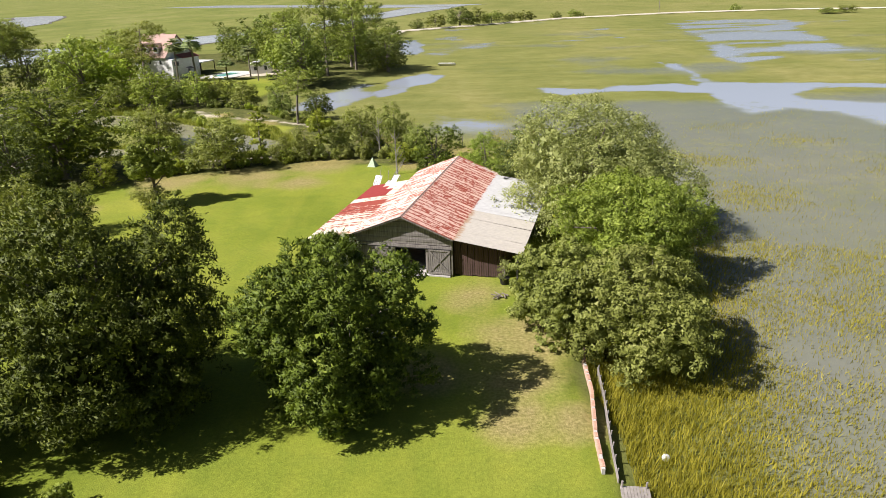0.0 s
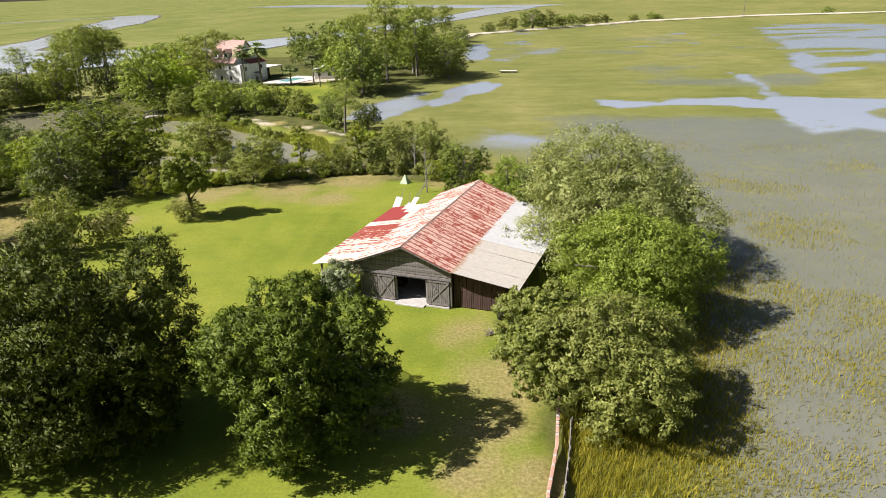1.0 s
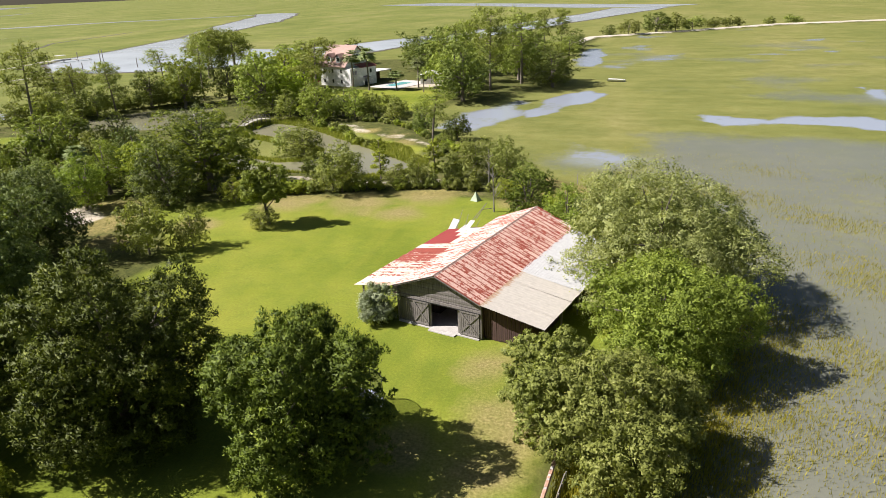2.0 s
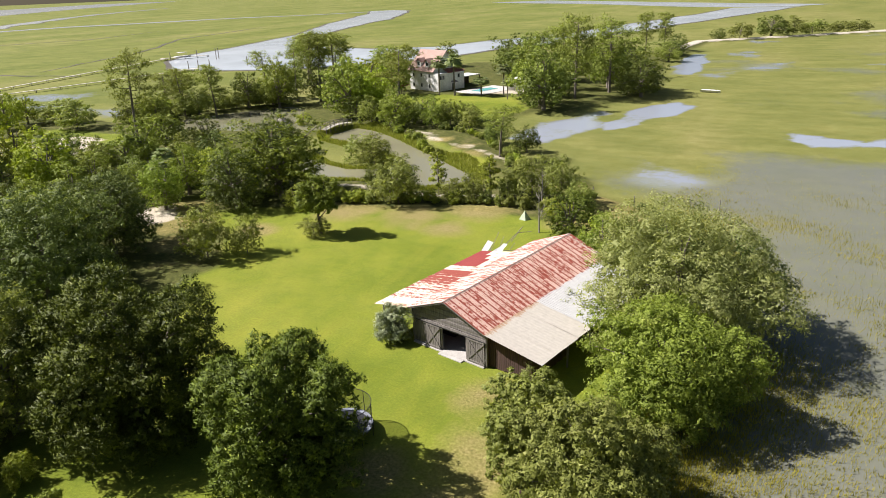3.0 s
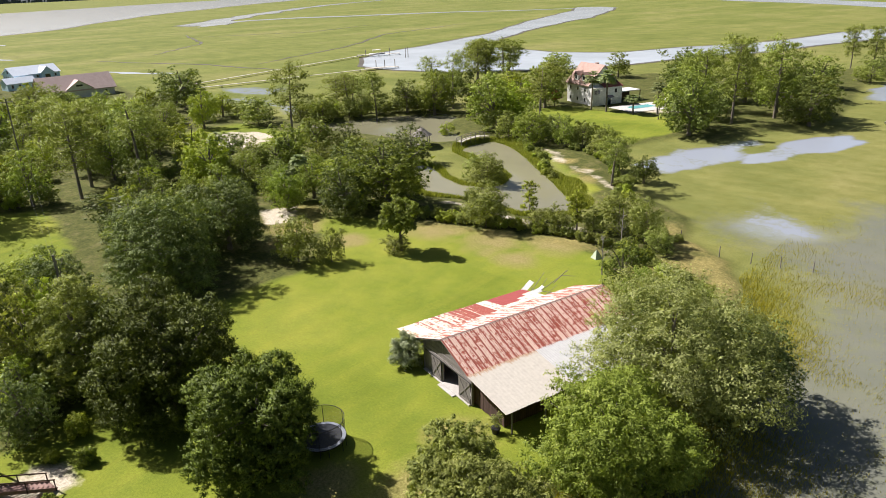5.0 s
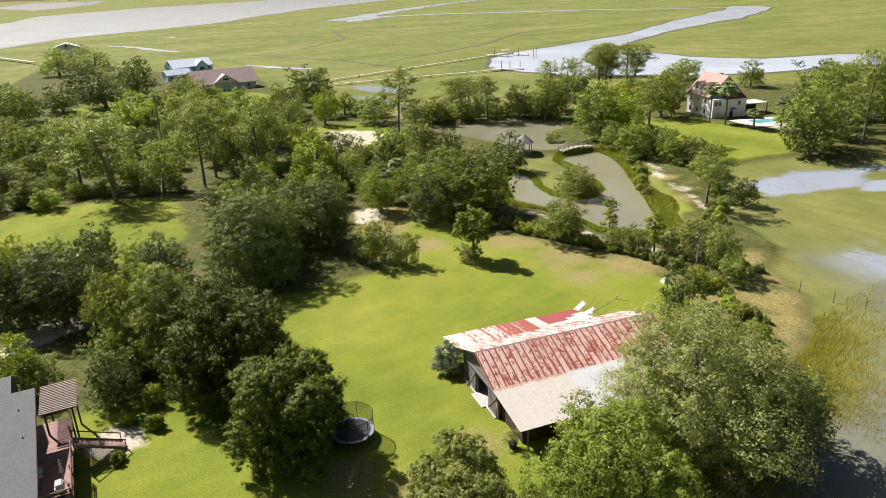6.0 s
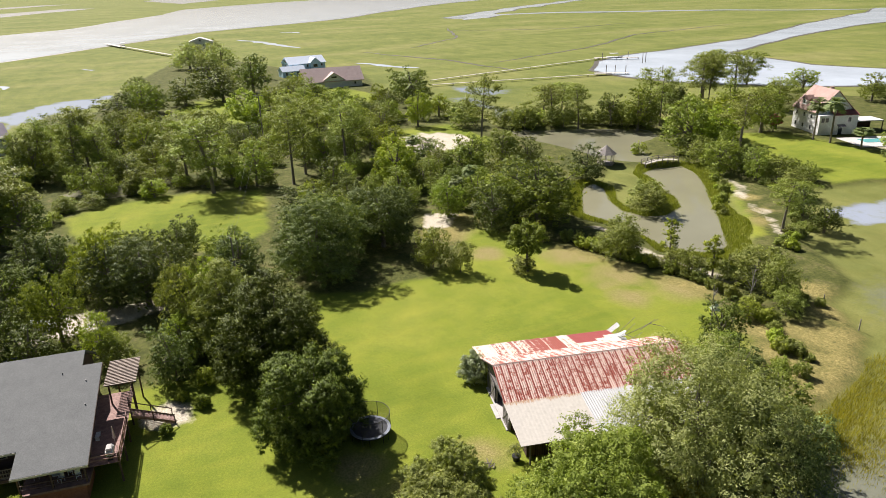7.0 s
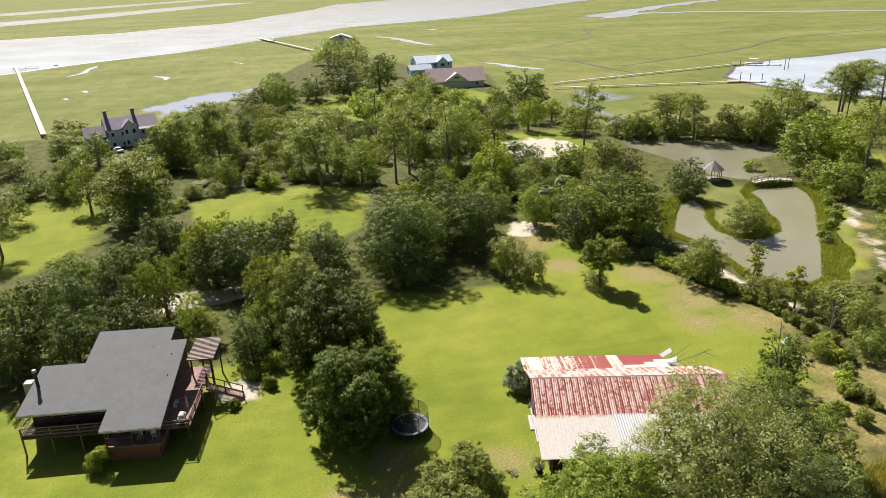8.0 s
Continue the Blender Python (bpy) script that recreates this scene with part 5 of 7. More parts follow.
# ---- the wooded shore far beyond the river ----
def far_woods():
    rng = np.random.default_rng(3)
    line = [(-5200, 900), (-5350, 1700), (-5500, 2400), (-5900, 3100), (-6800, 4000), (-8200, 5200), (-9600, 7000)]
    cor = []
    for a, b in zip(line, line[1:]):
        a, b = np.array(a, float), np.array(b, float)
        n = int(np.linalg.norm(b - a) / 22)
        for i in range(n):
            for row in range(3):
                c = a + (b - a) * (i + rng.random()) / n + rng.normal(size=2) * 25 - (row * 45, 0)
                w, h = rng.uniform(14, 30), rng.uniform(16, 34)
                ring = [c + w * np.array([math.cos(t), math.sin(t)]) for t in np.arange(7) * 2 * math.pi / 7]
                for j in range(7):
                    p, q = ring[j], ring[(j + 1) % 7]
                    cor += [(*p, -1), (*q, -1), (*(c + (q - c) * 0.75), h * 0.7), (*(c + (p - c) * 0.75), h * 0.7)]
                    cor += [(*(c + (p - c) * 0.75), h * 0.7), (*(c + (q - c) * 0.75), h * 0.7), (*(c + (q - c) * 0.15), h), (*(c + (p - c) * 0.15), h)]
    me = fast_mesh("far_woods", np.array(cor), 4, M["far_woods"])
    return tagged(new("far_woods", me), "dark wooded shore far beyond the river", "woods", kind="stuff")


# the bluish tone is distance haze put into the base colour
M["far_woods"] = plain("far_woods", (0.06, 0.08, 0.09), (0.11, 0.13, 0.13), 0.02, 0.95, 0, 0, None, False)
far_woods()


# ---- marsh grass ----
def pond_reeds():
    """Bright reeds along the ponds' edges."""
    rng = np.random.default_rng(15)
    k = 220000
    x, y = rng.uniform(-80, -20, k), rng.uniform(100, 155, k)
    d = within(x, y, POND)
    keep = (d < 0.4) & (d > -2.4 + 1.3 * rolling(x, y, 6) - 1.2 * soft(x + 1.25 * (y - 117) + 27, 0, 3)) & (rng.random(k) < 0.75)
    x, y = x[keep], y[keep]
    k = len(x)
    h = rng.uniform(0.35, 0.8, k)
    base = np.stack([x, y, height(x, y) - 0.03], 1)
    ang = rng.uniform(0, 2 * math.pi, k)
    side = np.stack([np.cos(ang), np.sin(ang), 0 * ang], 1) * (0.05 + 0.05 * rng.random(k))[:, None]
    tip = base + np.stack([0.2 * h * rng.normal(size=k), 0.2 * h * rng.normal(size=k), h], 1)
    me = fast_mesh("pond_reeds", np.stack([base - side, base + side, tip], 1).reshape(-1, 3), 3, M["fresh_reed"])
    return tagged(new("pond_reeds", me), "bright green reeds along the pond's edge", "reeds", kind="stuff")


def marsh_grass():
    rng = np.random.default_rng(5)
    k = 1500000
    x, y = rng.uniform(8.5, 85, k), rng.uniform(-40, 140, k)
    keep = rng.random(k) < np.clip(1.25 - np.hypot(x - 12, y - 27) / 95, 0.1, 1) * soft(np.minimum(np.minimum(85 - x, y + 40), 140 - y) + 4 * rolling(x, y, 8), 0, 22)
    x, y = x[keep], y[keep]
    land = zones(x, y)[0]
    dens = 0.42 + 0.45 * rolling(x, y, 7) + 0.15 * rolling(x, y, 1.7, 2) + 0.65 * np.clip(1.15 + land / 12, 0, 1) - 0.15 * soft(x, 20, 38) - 0.3 * soft(y, 45, 75)
    keep = (land < -0.4) & (rng.random(len(x)) < np.clip(dens, 0.03, 1))
    x, y = x[keep], y[keep]
    k = len(x)
    h = rng.uniform(0.35, 0.85, k) * (0.55 + 0.75 * np.clip(1 + zones(x, y)[0] / 11, 0, 1))
    base = np.stack([x, y, height(x, y) - 0.03], 1)
    ang = rng.uniform(0, 2 * math.pi, k)
    side = np.stack([np.cos(ang), np.sin(ang), 0 * ang], 1) * (0.018 + 0.022 * rng.random(k))[:, None]
    tip = base + np.stack([0.25 * h * rng.normal(size=k) + 0.1 * h, 0.25 * h * rng.normal(size=k), h], 1)
    me = fast_mesh("marsh_grass", np.stack([base - side, base + side, tip], 1).reshape(-1, 3), 3, M["reed"])
    return tagged(new("marsh_grass", me), "tall yellow-green marsh grass standing in shallow water", "grass", kind="stuff")


marsh_grass()
M["fresh_reed"] = leaf_material("reed_blades", (0.13, 0.16, 0.025), (0.29, 0.32, 0.06), (0.42, 0.41, 0.12), 0.3)
pond_reeds()


# ---- the barn ----
BARN = Matrix(((0.966, 0.259, 0, -3.56), (-0.259, 0.966, 0, 55.94), (0, 0, 1, 0.0), (0, 0, 0, 1)))
barn = thing("barn", "old weathered timber barn with a rusty red corrugated iron roof", "barn", at=BARN)
LENGTH = 21.6
RIDGE, EAVE_R, EAVE_L, SHED, LEAN_TO = (0.1, 5.45), (4.6, 3.62), (-4.4, 3.72), (10.4, 2.72), (-8.65, 2.95)


def sheet_mesh(name, width, length, waves, deep, mat):
    """A corrugated iron sheet: x across, y down the slope, with thickness."""
    k = waves * 4
    verts, faces = [], []
    for side in (0.0, -0.012):
        for y in (0.0, length):
            for i in range(k + 1):
                verts.append((width * i / k, y, side + deep * math.sin(2 * math.pi * i / 4)))
    row = k + 1
    for i in range(k):
        faces.append((i, i + 1, row + i + 1, row + i))
        faces.append((2 * row + i, 3 * row + i, 3 * row + i + 1, 2 * row + i + 1))
    faces += [(j, j + 2 * row, j + 2 * row + 1, j + 1) for j in range(k)]
    faces += [(row + j, row + j + 1, row + j + 2 * row + 1, row + j + 2 * row) for j in range(k)]
    return mesh_of(name, verts, faces, mat)


def roof_side(parent, high, low, v0, v1, width, rows, waves, deep, pick, seed, lap=0.12, skip=None):
    """Lays rows of sheets on a slope from (u, z) high to low, from v0 to v1 along the barn."""
    rng = random.Random(seed)
    du, dz = low[0] - high[0], low[1] - high[1]
    slope = math.hypot(du, dz)
    along, down = Vector((0, 1, 0)), Vector((du, 0, dz)) / slope
    up = along.cross(down)
    if up.z < 0:
        up = -up
    m0 = Matrix((along, down, up)).transposed().to_4x4()
    cache = {}
    count = round((v1 - v0) / width)
    each = slope / rows
    for j in range(rows):
        for i in range(count):
            if skip and skip(i / count, j):
                continue
            mat = pick(i / count, j, rng)
            if mat not in cache:
                cache[mat] = sheet_mesh("sheet", (v1 - v0) / count + 0.03, each + lap, waves, deep, M[mat])
            p = Vector((high[0], v0 + (v1 - v0) * i / count, high[1])) + down * (each * j) + up * (0.03 + 0.012 * (rows - j) + 0.006 * (i % 2) + rng.uniform(0, 0.006))
            ob = part("roof_sheet", cache[mat], None, parent)
            turn = Matrix.Rotation(rng.uniform(-0.006, 0.006), 4, 'Z') @ Matrix.Rotation(rng.uniform(-0.008, 0.008), 4, 'X')
            ob.matrix_basis = Matrix.Translation(p) @ m0 @ turn


def boards(parent, name, a, b, z0, top, width, mat, seed, gap=0.012, thick=0.035, proud=0.0):
    """Upright boards along a wall from (u, v) a to b; top gives the height at a share of the way."""
    rng = random.Random(seed)
    a, b = Vector((*a, 0)), Vector((*b, 0))
    d = b - a
    n = max(1, round(d.length / width))
    w = d.length / n
    d.normalize()
    out = Vector((d.y, -d.x, 0))
    turn = Matrix((d, -out, (0, 0, 1))).transposed().to_4x4()
    for i in range(n):
        h = top((i + 0.5) / n) - rng.uniform(0, 0.06)
        lo = z0 + rng.uniform(-0.02, 0.07)
        bm = box(-w / 2 + gap, w / 2 - gap, -thick / 2, thick / 2, 0, h - lo, bevel=0.004)
        ob = part(name, bm, mat, parent)
        p = a + d * (w * (i + 0.5)) + out * (proud + rng.uniform(0, 0.012))
        ob.matrix_basis = Matrix.Translation((p.x, p.y, lo)) @ turn @ Matrix.Rotation(rng.uniform(-0.008, 0.008), 4, 'Y')


def roof_z(u):
    if u >= EAVE_R[0]:
        a, b = EAVE_R, SHED
    elif u >= RIDGE[0]:
        a, b = RIDGE, EAVE_R
    elif u >= EAVE_L[0]:
        a, b = EAVE_L, RIDGE
    else:
        a, b = LEAN_TO, EAVE_L
    return a[1] + (b[1] - a[1]) * (u - a[0]) / (b[0] - a[0])


FRONT = 0.55
# gable above the lintel: lapped boards laid level
z = 2.78
row = 0
while z < 5.2:
    left, right = -4.25, 4.25
    while roof_z(left) < z + 0.3:
        left += 0.05
    while roof_z(right) < z + 0.3:
        right -= 0.05
    if right - left > 0.3:
        bm = box(left, right, FRONT - 0.03, FRONT + 0.01, z, z + 0.27, bevel=0.006)
        ob = part("gable_board", bm, M["board"], barn)
        ob.matrix_basis = pose(0, 0, 0, 0.8 if row % 2 else 0.3, 0, 0)
    z += 0.25
    row += 1
part("lintel", bar((-4.35, FRONT - 0.09, 2.64), (4.35, FRONT - 0.09, 2.6), 0.09, 0.26), M["board"], barn, "grey weathered door lintel")
part("door_rail", bar((-3.9, FRONT - 0.2, 2.5), (4.3, FRONT - 0.2, 2.48), 0.05, 0.07), M["black"], barn, "rusty sliding door rail")
part("corner_post", box(4.22, 4.4, FRONT - 0.12, FRONT + 0.08, 0, 3.4, bevel=0.01), M["board"], barn)
part("corner_post", box(-4.4, -4.22, FRONT - 0.12, FRONT + 0.08, 0, 3.4, bevel=0.01), M["board"], barn)
part("door_post", box(2.02, 2.2, FRONT - 0.05, FRONT + 0.1, 0, 2.6, bevel=0.01), M["board"], barn)
part("door_post", box(-0.98, -0.8, FRONT - 0.05, FRONT + 0.1, 0, 2.6, bevel=0.01), M["board"], barn)


def barn_door(u0, u1, v, tilt, label):
    door = new("barn_door")
    door.parent = barn
    door["label"] = label
    boards(door, "board", (u0, v), (u1, v), 0.12, lambda s: 2.5, 0.2, M["board"], int(50 + u0))
    rail = v - 0.05
    for z0, z1, a, b in ((0.25, 0.25, u0, u1), (2.38, 2.38, u0, u1), (0.3, 2.34, u0 + 0.05, u1 - 0.05), (2.34, 0.3, u0 + 0.05, u1 - 0.05)):
        part("brace", bar((a, rail, z0), (b, rail, z1), 0.05, 0.15), M["board"], door)
    door.matrix_basis = pose(0, 0, 0, 0, 0, tilt)
    return door


barn_door(2.25, 4.2, FRONT - 0.16, 0, "cross-braced grey plank door")
barn_door(-2.6, -0.95, FRONT - 0.16, 0, "cross-braced grey plank door, slid open")
boards(barn, "wall_board", (-4.2, FRONT), (-1.0, FRONT), 0.05, lambda s: 2.62, 0.21, M["board"], 3)
boards(barn, "wall_board", (1.95, FRONT + 0.02), (2.3, FRONT + 0.02), 0.05, lambda s: 2.6, 0.17, M["board"], 4)
boards(barn, "shed_board", (4.42, FRONT + 0.35), (8.85, FRONT + 0.35), 0.02, lambda s: roof_z(4.42 + 4.43 * s) - 0.1, 0.2, M["dark_board"], 5)
boards(barn, "wall_board", (8.85, FRONT + 0.4), (8.85, 7.0), 0.02, lambda s: roof_z(8.85) - 0.1, 0.24, M["dark_board"], 6)
boards(barn, "wall_board", (4.3, LENGTH - 0.5), (-4.3, LENGTH - 0.5), 0.02, lambda s: roof_z(4.3 - 8.6 * s) - 0.12, 0.26, M["board"], 7)
boards(barn, "wall_board", (-4.3, LENGTH - 0.5), (-4.3, FRONT), 0.02, lambda s: 3.6, 0.3, M["board"], 8)
boards(barn, "wall_board", (4.3, FRONT + 0.1), (4.3, LENGTH - 0.5), 0.02, lambda s: 3.5, 0.3, M["dark_board"], 9)
for k in range(6):
    v = 0.9 + k * 3.9
    part("shed_post", bar((9.95, v, -0.05), (9.95, v, roof_z(9.95) - 0.06), 0.14), M["board"], barn)
    if v < 17:
        part("lean_to_post", bar((-8.3, v - 0.4, -0.05), (-8.3, v - 0.4, roof_z(-8.3) - 0.06), 0.14), M["board"], barn)
part("shed_plate", bar((9.95, 0.2, roof_z(9.95) - 0.1), (9.95, 20.6, roof_z(9.95) - 0.1), 0.12, 0.16), M["board"], barn)
part("lean_to_plate", bar((-8.3, 0.2, roof_z(-8.3) - 0.1), (-8.3, 16.6, roof_z(-8.3) - 0.1), 0.12, 0.16), M["board"], barn)
boards(barn, "wall_board", (-8.2, 5.0), (-4.4, 5.0), 0.02, lambda s: roof_z(-8.2 + 3.8 * s) - 0.1, 0.3, M["dark_board"], 10)
for k in range(9):
    v = 0.15 + k * 2.62
    for a, b in ((RIDGE, EAVE_R), (RIDGE, EAVE_L), (EAVE_R, SHED)):
        part("rafter", bar((a[0], v, a[1] - 0.07), (b[0], v, b[1] - 0.07), 0.06, 0.12), M["board"], barn)
    if k < 7:
        part("rafter", bar((EAVE_L[0], v, EAVE_L[1] - 0.07), (LEAN_TO[0], v, LEAN_TO[1] - 0.07), 0.06, 0.12), M["board"], barn)
part("barge_board", bar((RIDGE[0], -0.14, RIDGE[1] - 0.04), (EAVE_R[0], -0.14, EAVE_R[1] - 0.04), 0.035, 0.14), M["board"], barn)
part("barge_board", bar((RIDGE[0], -0.14, RIDGE[1] - 0.04), (EAVE_L[0], -0.14, EAVE_L[1] - 0.04), 0.035, 0.14), M["board"], barn)
part("floor_slab", box(-4.2, 4.2, 0.2, 20.8, -0.05, 0.09), M["concrete"], barn, "pale dusty concrete floor")
part("threshold", box(-0.75, 2.0, -0.25, 0.18, -0.03, 0.1, bevel=0.02), M["concrete"], barn)
part("ridge_cap", slab([(RIDGE[0] - 0.2, -0.2, RIDGE[1] - 0.02), (RIDGE[0] - 0.2, LENGTH, RIDGE[1] - 0.02), (RIDGE[0], LENGTH, RIDGE[1] + 0.13), (RIDGE[0], -0.2, RIDGE[1] + 0.13)], 0.02), M["iron_left"], barn)
part("ridge_cap", slab([(RIDGE[0], -0.2, RIDGE[1] + 0.13), (RIDGE[0], LENGTH, RIDGE[1] + 0.13), (RIDGE[0] + 0.2, LENGTH, RIDGE[1] - 0.03), (RIDGE[0] + 0.2, -0.2, RIDGE[1] - 0.03)], 0.02), M["iron_left"], barn)
roof_side(barn, RIDGE, EAVE_R, -0.2, LENGTH, 0.72, 3, 3, 0.03, lambda s, j, r: "iron_left" if s > 0.94 else "iron_right", 1)
roof_side(barn, RIDGE, (EAVE_L[0] - 0.1, EAVE_L[1] - 0.03), -0.2, LENGTH, 0.72, 3, 3, 0.03, lambda s, j, r: "iron_left", 2)


roof_side(barn, EAVE_L, LEAN_TO, -0.3, 11.6, 0.72, 1, 3, 0.03, lambda s, j, r: "iron_cream" if s < 0.05 else "iron_rust", 3)
roof_side(barn, EAVE_L, LEAN_TO, 11.6, 16.9, 0.66, 5, 3, 0.03, lambda s, j, r: "iron_red" if j >= (3 if s > 0.7 else 2 if s > 0.4 else 1) else "iron_cream", 6, 0.06)
roof_side(barn, (EAVE_R[0] - 0.1, EAVE_R[1] + 0.03), SHED, -0.25, 8.0, 1.18, 1, 3, 0.004, lambda s, j, r: "iron_pale", 4)
roof_side(barn, (EAVE_R[0] - 0.1, EAVE_R[1] + 0.03), SHED, 8.0, 20.8, 0.8, 1, 3, 0.03, lambda s, j, r: "iron_zinc", 5)
# the lean-to's broken end: fallen sheets and snapped poles
torn = [((-8.7, 16.6, 2.8), (36, 8, 6)), ((-7.7, 16.7, 2.9), (10, 12, -8)), ((-6.8, 16.6, 3.0), (30, -10, -14)), ((-5.9, 16.8, 3.1), (6, 12, -24)), ((-8.2, 17.2, 2.3), (-4, 4, -12))]
torn_mesh = sheet_mesh("fallen_sheet", 0.75, 1.9, 4, 0.03, M["white"])
for p, r in torn:
    ob = part("fallen_sheet", torn_mesh, None, barn, "bent white roofing sheet, torn loose")
    ob.matrix_basis = pose(*p, *r)
for a, b in (((-8.2, 17.0, 1.6), (-8.9, 20.6, 4.2)), ((-7.2, 17.2, 1.8), (-7.9, 20.2, 3.9)), ((-6.4, 17.0, 1.6), (-6.6, 20.6, 3.3)), ((-5.4, 17.5, 1.2), (-5.2, 21.4, 2.5)), ((-8.0, 18.8, 2.6), (-5.6, 19.8, 2.8)), ((-8.6, 17.4, 0.0), (-8.3, 18.4, 3.8)),
             ((-4.9, 17.6, 0.4), (-3.6, 22.4, 1.6)), ((-7.6, 18.4, 2.4), (-6.9, 22.6, 4.6)), ((-7.0, 20.4, 3.4), (-6.4, 22.0, 5.0)), ((-6.9, 21.6, 4.2), (-5.9, 23.0, 4.1))):
    part("broken_pole", bar(a, b, 0.09, 0.05, sides=6), M["board"], barn)
part("hay_bench", box(-3.9, -1.4, 3.0, 4.2, 0.09, 0.9, bevel=0.03), M["dark_board"], barn, "dark timber bench inside")

# ---- things round the barn ----
BL = lambda u, v, z_=0.0: BARN @ Vector((u, v, z_))
p = BL(-5.9, -0.6)
t = broad_tree(77, 3.6, 2.1, 0.05, 1100, 18, 0.07, "silver", "shrub", "silvery grey-green shrub against the barn", 70, 0.9, 0.4, 1.8, 0.5, 0.05, category="shrub")
stand(t, p.x, p.y)
p = BL(-7.7, 0.4)
t = broad_tree(78, 2.6, 0.9, 0.05, 400, 12, 0.07, "oak", "shrub", "green climber on the barn corner", 70, 1.0, 0.4, 1.6, 0.6, 0.04, category="shrub")
stand(t, p.x, p.y)


def planter():
    p = BL(9.0, -0.2)
    t = thing("planter", "black tub planter with straggly grey-green shrub", "planter", at=Matrix.Translation((p.x, p.y, 0)))
    bm = bmesh.new()
    bmesh.ops.create_cone(bm, cap_ends=True, segments=14, radius1=0.32, radius2=0.42, depth=0.55, matrix=pose(0, 0, 0.27))
    bmesh.ops.create_cone(bm, cap_ends=True, segments=14, radius1=0.46, radius2=0.46, depth=0.07, matrix=pose(0, 0, 0.54))
    part("tub", bm, M["black"], t)
    rng = np.random.default_rng(9)
    ls = [(np.array([rng.normal() * 0.35, rng.normal() * 0.35, 0.9 + rng.random() * 0.9]), 0.22) for _ in range(9)]
    part("stems", fast_mesh("stems", np.concatenate([tube([(0, 0, 0.5), c * (0.5, 0.5, 0.8), c], [0.03, 0.02, 0.008], 4) for c, _ in ls]), 4, M["dead"]), None, t)
    part("leaves", fast_mesh("leaves", foliage(rng, ls, 160, 8, 0.06, 1, 0.4), 3, M["pale"]), None, t)
    return t


planter()


def log_heap():
    t = thing("log_heap", "small heap of broken branches on worn grass", "logs", at=Matrix.Translation((4.6, 50.8, 0)))
    rng = random.Random(4)
    for k in range(6):
        x, y, a = rng.uniform(-0.5, 0.5), rng.uniform(-0.3, 0.3), rng.uniform(0, 3.1)
        d = Vector((math.cos(a), math.sin(a), 0.15)) * rng.uniform(0.25, 0.5)
        c = Vector((x, y, 0.14 + 0.05 * (k % 2)))
        part("log", bar(c - d, c + d, 0.13, 0.09, sides=6), M["bark"], t)


log_heap()


def trampoline():
    t = thing("trampoline", "round black trampoline with a safety net on poles", "trampoline", at=Matrix.Translation((-5.6, 42.3, ground_z(-5.6, 42.3))))
    R, Z, TOP = 2.1, 0.88, 2.75
    bm = bmesh.new()
    bmesh.ops.create_circle(bm, cap_ends=True, segments=36, radius=R - 0.28, matrix=pose(0, 0, Z))
    bmesh.ops.solidify(bm, geom=bm.faces[:], thickness=0.01)
    part("jumping_mat", bm, M["rubber"], t)

    def ring(r0, r1, z0, z1):
        bm = bmesh.new()
        k = 36
        vs = [[bm.verts.new((r * math.cos(2 * math.pi * i / k), r * math.sin(2 * math.pi * i / k), zz)) for i in range(k)] for r, zz in ((r0, z1), (r1, z1), (r1, z0), (r0, z0))]
        for a, b in ((0, 1), (1, 2), (2, 3), (3, 0)):
            for i in range(k):
                j = (i + 1) % k
                bm.faces.new((vs[a][i], vs[a][j], vs[b][j], vs[b][i]))
        bmesh.ops.recalc_face_normals(bm, faces=bm.faces)
        return bm

    part("edge_pad", ring(R - 0.3, R + 0.02, Z - 0.02, Z + 0.04), M["pad"], t, "pale blue-grey edge pad")
    part("frame", ring(R, R + 0.06, Z - 0.07, Z - 0.01), M["black"], t)
    part("top_rail", ring(R - 0.02, R + 0.03, TOP - 0.03, TOP), M["black"], t)
    for k in range(6):
        a = math.pi * k / 3 + 0.3
        c, s = math.cos(a), math.sin(a)
        part("pole", bar(((R + 0.04) * c, (R + 0.04) * s, 0.0), (R * c, R * s, TOP), 0.06, 0.05, sides=6), M["black"], t)
        part("leg", bar(((R + 0.03) * math.cos(a + 0.35), (R + 0.03) * math.sin(a + 0.35), 0.0), ((R + 0.03) * math.cos(a + 0.35), (R + 0.03) * math.sin(a + 0.35), Z - 0.04), 0.06, 0.06, sides=6), M["black"], t)
    bm = bmesh.new()
    bmesh.ops.create_cone(bm, cap_ends=False, segments=36, radius1=R, radius2=R, depth=TOP - Z, matrix=pose(0, 0, (TOP + Z) / 2))
    part("net", bm, M["net"], t, "fine black see-through net")


M["pad"] = plain("edge_pad", (0.3, 0.34, 0.42), (0.45, 0.48, 0.55), 2, 0.6)


def net_material():
    m, n, l, p = material("net")
    p.inputs["Base Color"].default_value = (0.02, 0.02, 0.02, 1)
    tr = n.new("ShaderNodeBsdfTransparent")
    s = n.new("ShaderNodeMixShader")
    s.inputs[0].default_value = 0.42
    l.new(tr.outputs[0], s.inputs[1])
    l.new(p.outputs[0], s.inputs[2])
    l.new(s.outputs[0], n["Material Output"].inputs[0])
    return m


M["net"] = net_material()
trampoline()

t = thing("tent", "small pale green cloth tent at the edge of the lawn", "tent", at=Matrix.Translation((-9.5, 95.3, ground_z(-9.5, 95.3))) @ pose(0, 0, 0, 0, 0, 25))
cone = bmesh.new()
bmesh.ops.create_cone(cone, cap_ends=True, segments=4, radius1=0.85, radius2=0.03, depth=1.25, matrix=pose(0, 0, 0.625))
part("canopy", cone, M["sand_cloth"], t)
